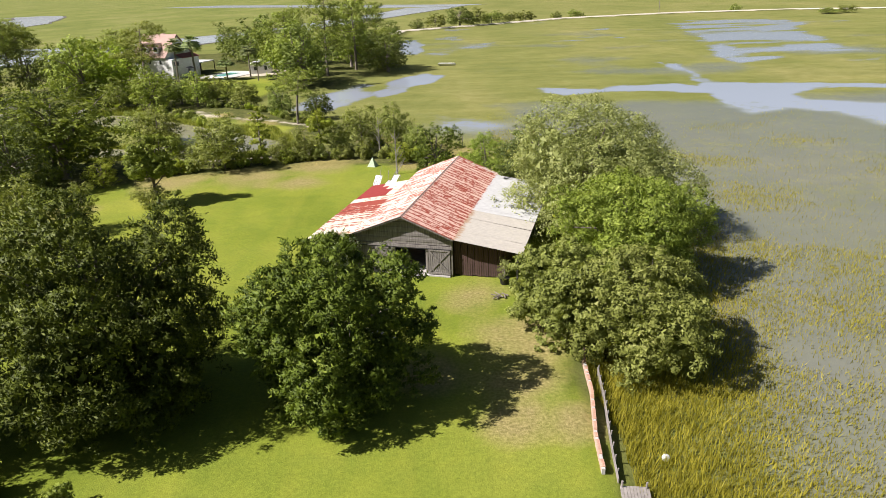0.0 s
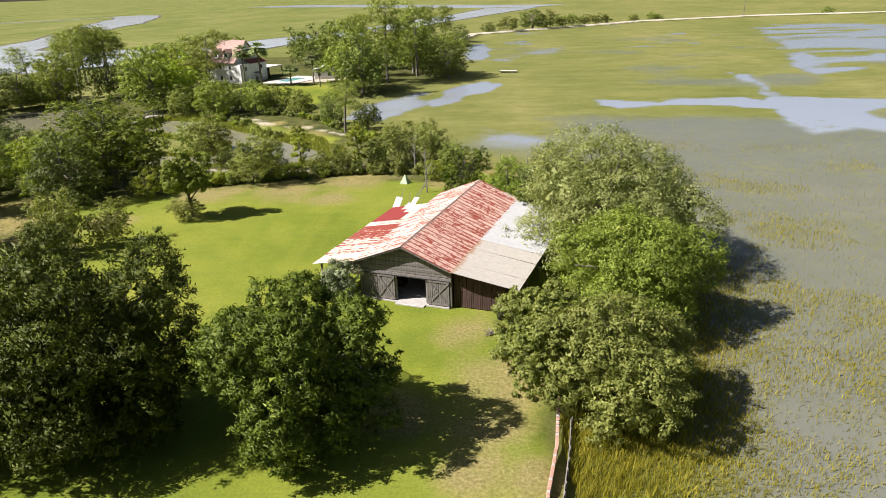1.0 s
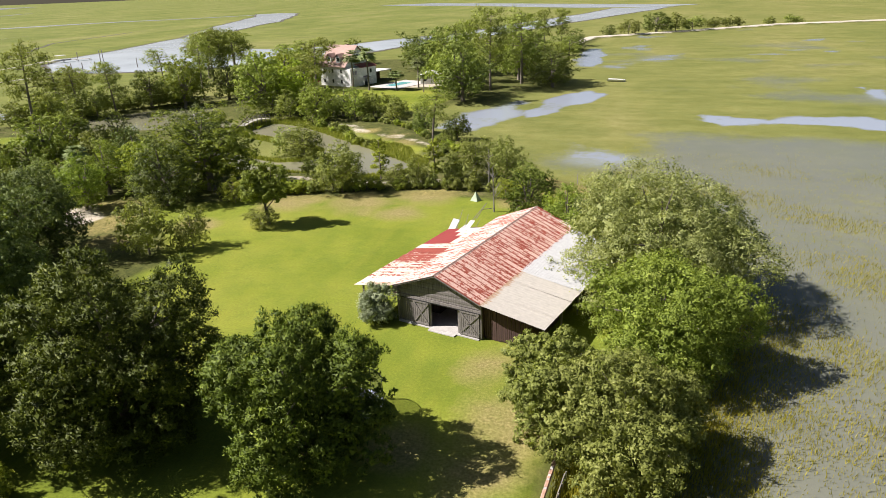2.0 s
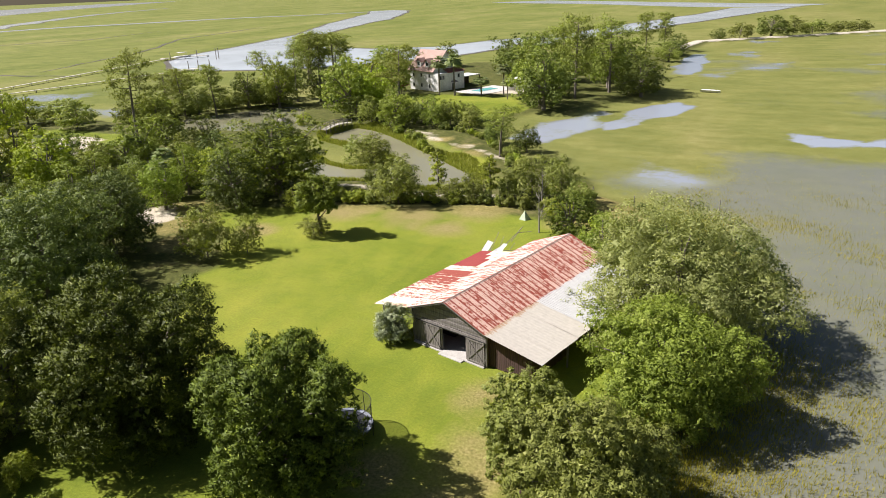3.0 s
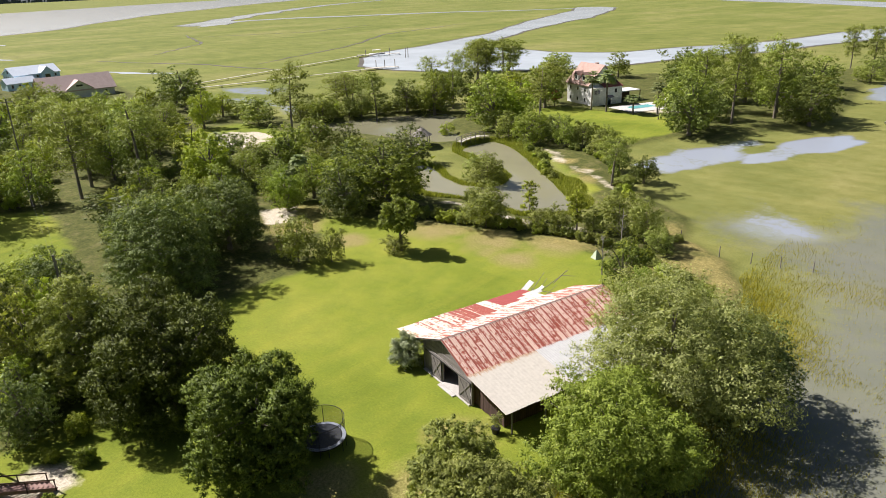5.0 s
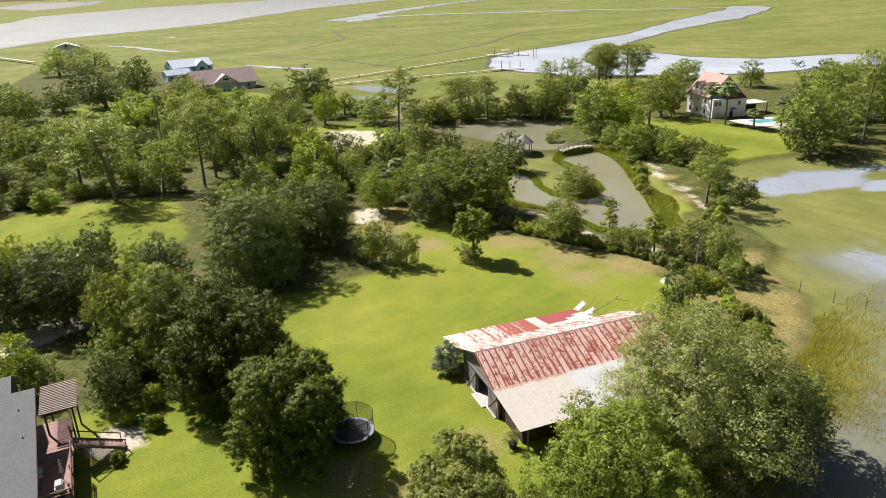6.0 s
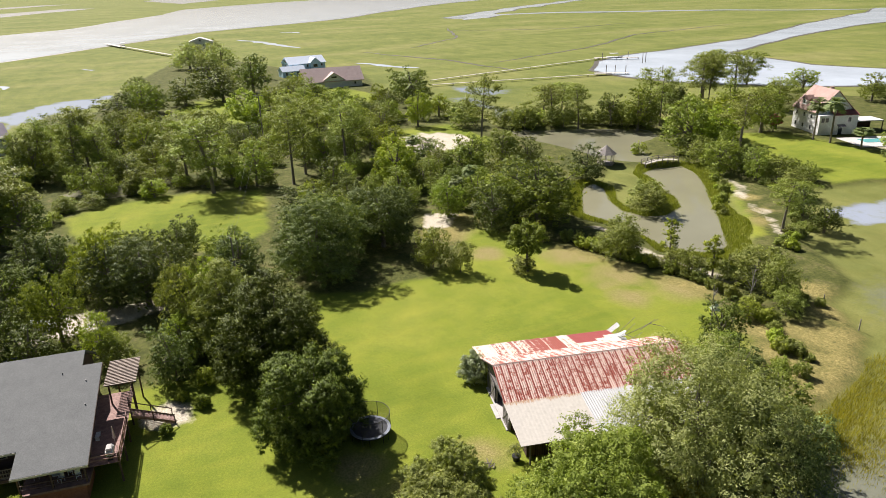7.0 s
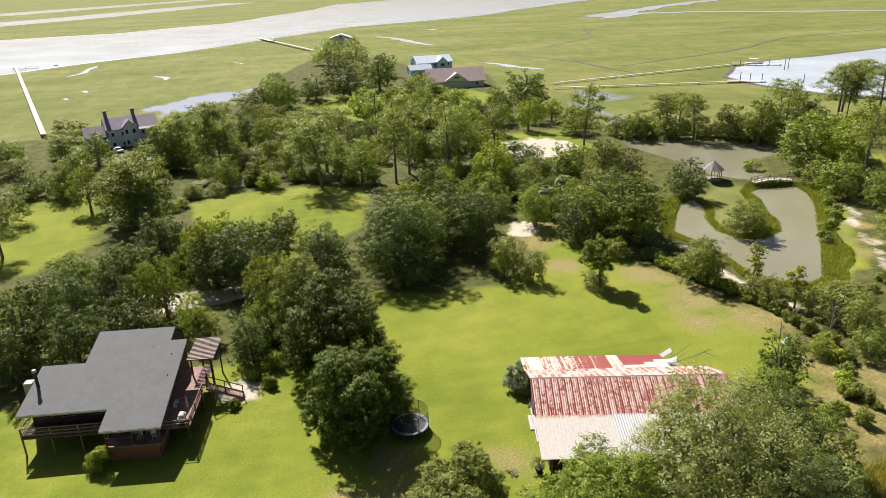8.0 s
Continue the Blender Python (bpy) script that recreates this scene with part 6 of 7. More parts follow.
part("pole", bar((0, 0, 0), (0, 0, 1.3), 0.03, sides=6), M["dock"], t)

# ---- brick wall and bulkhead by the marsh ----
WALL = [(9.1, 40.0), (8.85, 36.4), (8.15, 32.0), (7.9, 29.0)]
wall = thing("brick_wall", "low weathered brick wall with a pale mortar cap", "wall", kind="structure")


def along(line, s):
    for a, b in zip(line, line[1:]):
        a, b = Vector(a), Vector(b)
        d = (b - a).length
        if s <= d:
            return a + (b - a) * (s / d), (b - a).normalized()
        s -= d
    return b, (b - a).normalized()


def brick_wall():
    core = bmesh.new()
    for a, b in zip(WALL, WALL[1:]):
        bar((a[0], a[1], 0.12), (b[0], b[1], 0.12), 0.17, 0.4, core)
    part("mortar_core", core, M["concrete"], wall)
    brick = mesh_of("brick", [(x, y, z_) for z_ in (0, 0.068) for x, y in ((-0.098, -0.1), (0.098, -0.1), (0.098, 0.1), (-0.098, 0.1))],
                    [(3, 2, 1, 0), (4, 5, 6, 7), (0, 1, 5, 4), (1, 2, 6, 5), (2, 3, 7, 6), (3, 0, 4, 7)], M["old_brick"])
    rng = random.Random(8)
    for course in range(5):
        s = 0.1 + (course % 2) * 0.1
        while s < 10.9:
            p, d = along(WALL, s)
            if course < 4 or rng.random() > 0.3:
                ob = part("brick", brick, None, wall)
                ob.matrix_basis = Matrix.Translation((p.x + rng.uniform(-0.012, 0.012), p.y, -0.02 + course * 0.078)) @ Matrix.Rotation(math.atan2(d.y, d.x) + rng.uniform(-0.04, 0.04), 4, 'Z')
            s += 0.21


# ---- bulkhead, posts and jetty corner ----
bulk = thing("bulkhead", "grey timber bulkhead boards between lawn and marsh", "bulkhead", kind="structure")
rng = random.Random(12)
EDGE = [(9.9, 39.5), (9.55, 36.0), (8.9, 31.5), (8.55, 28.5)]
for k in range(11):
    p, d = along(EDGE, 0.2 + k * 1.02)
    q, _ = along(EDGE, 1.2 + k * 1.02)
    part("plank", bar((p.x, p.y, -0.25), (q.x, q.y, -0.25 + rng.uniform(-0.05, 0.05)), 0.06, 0.75), M["dead"], bulk)
    part("stake", bar((p.x + 0.08, p.y, -0.9), (p.x + 0.08, p.y, 0.2 + rng.uniform(-0.1, 0.15)), 0.1, 0.09, sides=6), M["dead"], bulk)
stake = thing("post", "charred dark stub post at the wall's end", "post", at=Matrix.Translation((9.15, 40.3, 0)))
part("stub", bar((0, 0, -0.1), (0.03, 0.05, 0.95), 0.26, 0.2, sides=7), M["dark_board"], stake)
jetty = thing("jetty", "grey boarded landing at the marsh edge", "jetty", at=pose(9.0, 26.6, 0.12, 0, 0, -8))
for k in range(9):
    part("plank", box(-0.7 + k * 0.16, -0.555 + k * 0.16, -3.0, 1.3, -0.04, 0.0, bevel=0.005), M["dead"], jetty)
for x in (-0.6, 0.6):
    part("post", bar((x, 1.2, -1.0), (x, 1.2, 0.35), 0.12, 0.12, sides=7), M["dead"], jetty)
buoy = thing("buoy", "small white float lying in the marsh grass", "float", at=Matrix.Translation((11.7, 30.7, -0.45)))
bm = bmesh.new()
bmesh.ops.create_uvsphere(bm, u_segments=12, v_segments=8, radius=0.24, matrix=Matrix.Diagonal((1, 0.85, 0.9, 1)))
part("body", bm, M["white"], buoy)
for k, (x, y) in enumerate(((-3, 109), (3.6, 107.2), (7.8, 108), (11.5, 109), (15.4, 110))):
    f = thing("fence_post", "leaning grey fence post in the marsh", "post", "posts in the marsh", at=Matrix.Translation((x, y, ground_z(x, y))))
    part("stake", bar((0, 0, -0.3), (0.08 * (k % 3 - 1), 0.05, 1.7), 0.16, 0.12, sides=6), M["dead"], f)

# ---- the grey-roofed house ----
HOUSE = Matrix(((0.988, 0.155, 0, -24.6), (-0.155, 0.988, 0, 17.0), (0, 0, 1, 0.0), (0, 0, 0, 1)))
house = thing("house", "brown timber house on posts with a grey shingle roof", "house", at=HOUSE)


def hz(e):
    return 7.66 - 0.216 * e


M["house_wood"] = plain("brown_siding", (0.07, 0.04, 0.03), (0.13, 0.08, 0.06), 1.2, 0.85, 0, 0.4, (1, 1, 8))
outline = [(0, 0), (2.5, 0), (2.5, 1.9), (16.25, 1.9), (16.25, -4.4), (13.1, -4.4), (13.1, -13.8), (5.5, -13.8), (5.5, -9.0), (0, -9.0)]
part("roof", slab([(e, f, hz(e)) for e, f in outline], 0.22), M["shingle"], house, "plain grey shingle roof")
back = [(0, -9.0), (0, 0), (-4.2, 0), (-4.2, -9.0)]
part("roof", slab([(e, f, 7.66 + 0.6 * e) for e, f in back], 0.22), M["shingle"], house)
for a, b in (((16.27, 1.92), (16.27, -4.42)), ((13.12, -4.42), (13.12, -13.82)), ((16.27, 1.92), (2.5, 1.92)), ((5.48, -13.82), (13.12, -13.82)), ((5.48, -9.0), (5.48, -13.82))):
    part("fascia", bar((a[0], a[1], hz(a[0]) - 0.13), (b[0], b[1], hz(b[0]) - 0.13), 0.05, 0.2), M["dock"] if a[0] > 13 and b[0] > 13 else M["house_wood"], house)


def house_wall(a, b, z0, top0, top1, mat="house_wood"):
    a, b = Vector((*a, 0)), Vector((*b, 0))
    n = Vector((b.y - a.y, a.x - b.x, 0)).normalized() * 0.16
    bm = bmesh.new()
    vs = [bm.verts.new((p.x, p.y, zz)) for p, zz in ((a, z0), (b, z0), (b, top1), (a, top0))]
    ws = [bm.verts.new((p.x + n.x, p.y + n.y, zz)) for p, zz in ((a, z0), (b, z0), (b, top1), (a, top0))]
    bm.faces.new(vs)
    bm.faces.new(ws[::-1])
    for i in range(4):
        j = (i + 1) % 4
        bm.faces.new((vs[i], ws[i], ws[j], vs[j]))
    bmesh.ops.recalc_face_normals(bm, faces=bm.faces)
    part("wall", bm, M[mat], house)


FL = 2.45
for a, b in (((0.4, 0.0), (2.6, 0.0)), ((2.6, 0.0), (13.0, 0.0)), ((13.0, 0.0), (13.0, -4.6)), ((11.2, -4.6), (11.2, -13.2)), ((11.2, -13.2), (6.0, -13.2)), ((6.0, -13.2), (6.0, -8.6)), ((6.0, -8.6), (-3.8, -8.6)), ((-3.8, -8.6), (-3.8, -0.4)), ((-3.8, -0.4), (0.4, 0.0))):
    t0, t1 = (hz(max(a[0], 0)) if a[0] >= 0 else 5.3) - 0.24, (hz(max(b[0], 0)) if b[0] >= 0 else 5.3) - 0.24
    house_wall(a, b, 0.0 if a[1] > -1 or a[0] < 0 else FL - 0.3, t0, t1)
part("floor_deck", box(6.0, 13.6, -13.6, -4.5, FL - 0.3, FL - 0.05), M["house_wood"], house, "raised timber floor")
part("brick_base", box(12.0, 15.7, -4.0, 1.2, -0.05, 1.75, bevel=0.02), M["brick"], house, "red-brown brick base wall")
part("porch_floor", box(12.0, 15.95, -4.2, 1.6, 1.75, 1.95), M["deck"], house)
for f in (-4.1, -1.4, 1.4):
    part("porch_post", box(15.6, 15.74, f - 0.07, f + 0.07, 1.95, hz(15.7) - 0.22), M["house_wood"], house)
part("porch_rail", bar((15.68, -4.1, 2.85), (15.68, 1.4, 2.85), 0.06, 0.08), M["house_wood"], house)
part("porch_rail", bar((15.68, -4.1, 2.4), (15.68, 1.4, 2.4), 0.04, 0.06), M["house_wood"], house)
for k, (e0, e1, f) in enumerate(((11.23, 11.23, -11.8), (11.23, 11.23, -9.4), (11.23, 11.23, -6.6))):
    w = part("window", box(11.2, 11.26, f - 0.7, f + 0.7, FL + 0.7, FL + 1.8), M["house_paint"], house, "brown-framed window")
    part("pane", box(11.262, 11.275, f - 0.6, f + 0.6, FL + 0.8, FL + 1.7), M["glass"], w)
for e in (4.2, 7.2, 10.2):
    w = part("window", box(e - 0.8, e + 0.8, 0.0, 0.05, FL + 0.3, FL + 2.0), M["house_wood"], house)
    part("pane", box(e - 0.7, e + 0.7, 0.052, 0.065, FL + 0.4, FL + 1.9), M["glass"], w)
# balcony along the front of the wing
for f in (-13.6, -10.6, -7.6, -4.8):
    part("balcony_post", box(13.35, 13.5, f - 0.07, f + 0.07, -0.05, FL + 1.0), M["house_paint"], house)
for zz in (FL + 0.95, FL + 0.5, FL + 0.12):
    part("balcony_rail", bar((13.42, -13.6, zz), (13.42, -4.8, zz), 0.05, 0.1), M["house_paint"], house)
    part("balcony_rail", bar((13.42, -13.62, zz), (11.2, -13.62, zz), 0.05, 0.1), M["house_paint"], house)
for k in range(40):
    f = -13.5 + k * 0.22
    part("baluster", box(13.4, 13.44, f - 0.02, f + 0.02, FL, FL + 0.93), M["house_paint"], house)
part("floor_joist", bar((13.4, -13.65, FL - 0.18), (13.4, -4.5, FL - 0.24), 0.08, 0.46), M["house_paint"], house)
# chimney
ch = part("chimney", box(7.5, 8.5, -14.8, -13.85, 0.0, 6.0, bevel=0.03), M["concrete"], house, "concrete chimney block beside the roof")
part("flue", bar((8.9, -13.0, 5.6), (8.9, -13.0, 7.6), 0.36, 0.36, sides=12), M["black"], ch, "black metal flue pipe")
part("flue_cap", bar((8.9, -13.0, 7.65), (8.9, -13.0, 7.95), 0.5, 0.42, sides=12), M["dock"], ch)
for e, f in ((5.0, 0.6), (3.4, -1.8), (8.5, 0.9)):
    part("roof_vent", bar((e, f, hz(e)), (e, f, hz(e) + 0.14), 0.1, 0.12, sides=8), M["black"], house)
# deck with pergola and stair
deck = thing("deck", "red-brown timber deck beside the house", "deck", at=HOUSE)
n = 52
for k in range(n):
    e = 1.2 + k * 0.25
    part("deck_board", box(e, e + 0.235, 0.05, 4.1, FL - 0.07, FL - 0.03), M["deck"], deck)
for e in (1.4, 4.4, 7.6, 10.8, 14.0):
    part("deck_post", box(e - 0.08, e + 0.08, 3.9, 4.06, -0.05, FL + 0.95), M["house_wood"], deck)
for zz in (FL + 0.92, FL + 0.5):
    part("deck_rail", bar((1.3, 4.05, zz), (4.9, 4.05, zz), 0.06, 0.1), M["deck"], deck)
    part("deck_rail", bar((6.9, 4.05, zz), (14.1, 4.05, zz), 0.06, 0.1), M["deck"], deck)
    part("deck_rail", bar((14.15, 0.2, zz), (14.15, 4.05, zz), 0.06, 0.1), M["deck"], deck)
for k in range(34):
    e = 7.0 + k * 0.21
    part("baluster", box(e, e + 0.04, 4.0, 4.04, FL, FL + 0.9), M["deck"], deck)
part("deck_beam", bar((1.2, 3.9, FL - 0.2), (14.2, 3.9, FL - 0.2), 0.1, 0.24), M["house_wood"], deck)
pergola = thing("pergola", "dark slatted pergola over the deck's end", "pergola", at=HOUSE)
for e in (-1.1, 3.6):
    for f in (2.2, 4.5):
        part("post", box(e - 0.08, e + 0.08, f - 0.08, f + 0.08, 0, 4.75), M["house_wood"], pergola)
for e in (-1.1, 3.6):
    part("beam", bar((e, 1.9, 4.8), (e, 4.9, 4.8), 0.1, 0.2), M["house_wood"], pergola)
for k in range(17):
    e = -1.4 + k * 0.33
    part("slat", bar((e, 1.8, 4.98), (e, 5.0, 4.98), 0.13, 0.09), M["house_paint"], pergola)
stair = thing("stair", "red-brown timber stair from deck to lawn", "stairs", at=HOUSE)
S0, S1 = Vector((5.9, 4.15, FL - 0.05)), Vector((4.9, 8.2, 0.05))
side = Vector((0.97, 0.24, 0)) * 0.65
for k in range(12):
    c = S0.lerp(S1, (k + 0.5) / 12)
    part("tread", bar(c - side, c + side, 0.3, 0.05), M["deck"], stair)
for s in (-1, 1):
    part("stringer", bar(S0 + side * s * 1.05, S1 + side * s * 1.05, 0.06, 0.28), M["deck"], stair)
    part("handrail", bar(S0 + side * s * 1.1 + Vector((0, 0, 0.95)), S1 + side * s * 1.1 + Vector((0, 0, 0.95)), 0.06, 0.1), M["house_wood"], stair)
    for q in (0.02, 0.5, 0.98):
        c = S0.lerp(S1, q) + side * s * 1.1
        part("post", bar(c - Vector((0, 0, 0.2)), c + Vector((0, 0, 1.0)), 0.09), M["house_wood"], stair)


def chair_mesh(parent, mat):
    part("seat", box(-0.24, 0.24, -0.24, 0.24, 0.42, 0.47, bevel=0.015), mat, parent)
    part("backrest", box(-0.24, 0.24, 0.21, 0.25, 0.47, 0.92, bevel=0.015), mat, parent)
    for x in (-0.2, 0.2):
        for y in (-0.2, 0.2):
            part("leg", box(x - 0.02, x + 0.02, y - 0.02, y + 0.02, 0, 0.42), mat, parent)


first = thing("chair", "white garden chair on the porch", "chair", "porch chairs", at=HOUSE @ pose(14.9, -0.9, 1.95, 0, 0, 60))
chair_mesh(first, M["white"])
for e, f, r in ((14.0, -0.2, 170), (15.0, 0.6, 110), (13.7, -3.2, 20)):
    copy_thing(first, HOUSE @ pose(e, f, 1.95, 0, 0, r))
table = thing("table", "round white garden table on the porch", "table", at=HOUSE @ pose(14.3, -1.2, 1.95))
part("top", bar((0, 0, 0.7), (0, 0, 0.74), 1.2, 1.2, sides=20), M["white"], table)
part("stem", bar((0, 0, 0), (0, 0, 0.7), 0.1, 0.1, sides=8), M["white"], table)
grill = thing("grill", "covered white grill on the deck corner", "grill", at=HOUSE @ pose(13.2, 3.2, FL - 0.03))
part("body", box(-0.6, 0.6, -0.35, 0.35, 0.5, 0.95, bevel=0.06), M["white"], grill)
part("hood", box(-0.5, 0.5, -0.3, 0.3, 0.95, 1.2, bevel=0.1), M["concrete"], grill)
for x in (-0.5, 0.5):
    part("leg", box(x - 0.03, x + 0.03, -0.25, 0.25, 0, 0.5), M["black"], grill)
par = thing("parasol", "closed pale parasol standing on the deck", "parasol", at=HOUSE @ pose(11.4, 3.4, FL - 0.03))
part("pole", bar((0, 0, 0), (0, 0, 2.2), 0.05, 0.05, sides=8), M["dock"], par)
part("canopy", bar((0, 0, 0.9), (0, 0, 2.15), 0.34, 0.1, sides=10), M["tan_roof"], par)
bench = thing("bench", "pale bench on the deck by the wall", "bench", at=HOUSE @ pose(9.6, 1.6, FL - 0.03))
part("seat", box(-0.5, 0.5, -0.2, 0.2, 0.38, 0.44, bevel=0.01), M["white"], bench)
for x in (-0.42, 0.42):
    part("leg", box(x - 0.04, x + 0.04, -0.18, 0.18, 0, 0.38), M["white"], bench)
t = broad_tree(81, 2.7, 1.55, 0.05, 700, 12, 0.07, "bright", "shrub", "round green bush below the house", 70, 0.95, 0.4, 1.6, 0.5, 0.04, category="shrub")
stand(t, -8.9, 9.6)
for k, (x, y, h, r) in enumerate(((-19.5, 27.5, 1.6, 1.0), (-22, 25.5, 1.4, 0.9), (-16.2, 23.2, 1.2, 0.8), (-24, 28.5, 2.4, 1.3))):
    stand(broad_tree(90 + k, h, r, 0.05, 200, 12, 0.07, "bright" if k % 2 else "oak", "shrub", "low leafy bush by the stair", 40, 0.95, 0.4, 1.8, 0.5, 0.04, category="shrub"), x, y)

# ---- distant houses ----
def gable_house(name, label, at, w, d, eave, ridge, wall_mat, roof_mat, storeys=2, over=0.5, wins=4, category="house"):
    """A house w wide (its gables at both ends of the depth d)."""
    h = thing(name, label, category, at=at)
    body = bmesh.new()
    vs = [(-w / 2, 0, -0.3), (w / 2, 0, -0.3), (w / 2, 0, eave), (0, 0, ridge), (-w / 2, 0, eave)]
    a = [body.verts.new(v) for v in vs]
    b = [body.verts.new((v[0], d, v[2])) for v in vs]
    body.faces.new(a)
    body.faces.new(b[::-1])
    for i in range(5):
        j = (i + 1) % 5
        body.faces.new((a[i], b[i], b[j], a[j]))
    bmesh.ops.recalc_face_normals(body, faces=body.faces)
    part("wall", body, M[wall_mat], h)
    rise = (ridge - eave) / (w / 2)
    for s in (-1, 1):
        x1 = s * (w / 2 + over)
        z1 = eave - rise * over
        part("roof", slab([(0, -over, ridge + 0.12), (0, d + over, ridge + 0.12), (x1, d + over, z1 + 0.12), (x1, -over, z1 + 0.12)], 0.2), M[roof_mat], h)
    step = (eave - 0.2) / storeys

    def window(x, y, z0, along_x, hgt=1.3, wid=1.0):
        t = 0.05
        if along_x:
            win = part("window", box(x - wid / 2, x + wid / 2, y - t, y, z0, z0 + hgt), M["white"], h)
            part("pane", box(x - wid / 2 + 0.1, x + wid / 2 - 0.1, y - t - 0.015, y - t - 0.003, z0 + 0.1, z0 + hgt - 0.1), M["glass"], win)
        else:
            e = t if x > 0 else -t
            win = part("window", box(x, x + e, y - wid / 2, y + wid / 2, z0, z0 + hgt), M["white"], h)
            part("pane", box(x + e * 1.06, x + e * 1.3, y - wid / 2 + 0.1, y + wid / 2 - 0.1, z0 + 0.1, z0 + hgt - 0.1), M["glass"], win)

    for lv in range(storeys):
        z0 = 0.9 + lv * step
        for i in range(wins):
            window(-w / 2 + w * (i + 0.5) / wins, 0, z0, True)
        for i in range(wins):
            y = d * (i + 0.5) / wins
            window(w / 2, y, z0, False)
            window(-w / 2, y, z0, False)
    if ridge - eave > 2.4:
        window(0, 0, eave + 0.4, True, 1.4, 1.6)
    return h


def facing(x, y, way):
    """A pose at x, y whose front (minus y) faces the way (dx, dy)."""
    return Matrix.Translation((x, y, ground_z(x, y))) @ Matrix.Rotation(math.atan2(way[1], way[0]) + math.pi / 2, 4, 'Z')


white_house = gable_house("white_house", "white two-storey house with a steep rose shingle roof", facing(-75.8, 210.8, (0.92, -0.38)), 11.0, 11.6, 6.5, 12.0, "white", "rose_roof", 2, 0.5, 3)
for y in (3.5, 7.5):
    dm = part("dormer", box(-5.0, -2.4, y - 0.9, y + 0.9, 7.2, 9.0), M["white"], white_house)
    part("dormer_roof", slab([(-5.4, y, 9.9), (-1.6, y, 9.9), (-1.6, y + 1.2, 8.8), (-5.4, y + 1.2, 8.8)], 0.12), M["rose_roof"], dm)
    part("dormer_roof", slab([(-5.4, y - 1.2, 8.8), (-1.6, y - 1.2, 8.8), (-1.6, y, 9.9), (-5.4, y, 9.9)], 0.12), M["rose_roof"], dm)
    part("pane", box(-5.06, -5.02, y - 0.5, y + 0.5, 7.6, 8.7), M["glass"], dm)
part("porch_roof", slab([(-1.5, 0.0, 6.6), (5.9, 0.0, 6.6), (5.9, -2.6, 5.6), (-1.5, -2.6, 5.6)], 0.15), M["red_roof"], white_house, "red metal porch roof")
part("porch_wall", box(-5.6, 5.7, -2.3, -0.06, -0.3, 5.55), M["white"], white_house)
part("door", box(0.3, 1.4, -2.36, -2.3, 0, 2.1), M["glass"], white_house)
part("door_hood", slab([(-0.3, -2.3, 2.9), (2.0, -2.3, 2.9), (2.0, -3.3, 2.5), (-0.3, -3.3, 2.5)], 0.1), M["mauve_roof"], white_house)
part("chimney", box(1.2, 2.2, 5.5, 6.4, 9.0, 12.2), M["rose_roof"], white_house)
for x in (-4.6, -3.4, 3.2):
    win = part("window", box(x - 0.5, x + 0.5, -2.36, -2.3, 3.5, 4.9), M["white"], white_house)
    part("pane", box(x - 0.42, x + 0.42, -2.38, -2.365, 3.6, 4.8), M["glass"], win)
carport = thing("carport", "dark open-sided annex with a flat pale roof", "carport", at=facing(-71.5, 219.5, (0.92, -0.38)))
part("roof", box(-4, 5, 0, 6, 3.1, 3.35), M["white"], carport)
part("back_wall", box(-4, 5, 5.7, 5.95, 0, 3.1), M["house_wood"], carport)
for x in (-3.9, 4.9):
    for y in (0.2, 5.6):
        part("post", box(x - 0.1, x + 0.1, y - 0.1, y + 0.1, 0, 3.1), M["house_wood"], carport)
pool = thing("swimming_pool", "turquoise swimming pool with a pale paved surround", "pool", at=facing(-63.0, 211.5, (0.92, -0.38)))
part("surround", box(-8.5, 8.5, -7.0, 4.5, 0.0, 0.1, bevel=0.02), M["concrete"], pool)
M["pool"] = water_material("pool_water", (0.12, 0.36, 0.35), 0.05, 0.05, 1.0)
part("water", box(-4.4, 4.4, -2.4, 1.8, 0.05, 0.115), M["pool"], pool)
for k, (a, b) in enumerate((((-4.6, -2.6), (4.6, -2.4)), ((-4.6, 1.8), (4.6, 2.0)), ((-4.6, -2.4), (-4.4, 1.8)), ((4.4, -2.4), (4.6, 1.8)))):
    part("coping", box(a[0], b[0], a[1], b[1], 0.1, 0.15), M["white"], pool)
pool_house = gable_house("pool_house", "small white pool house among trees", facing(-52.5, 212, (0.2, -0.98)), 6, 5, 2.7, 3.6, "white", "white", 1, 0.3, 2)
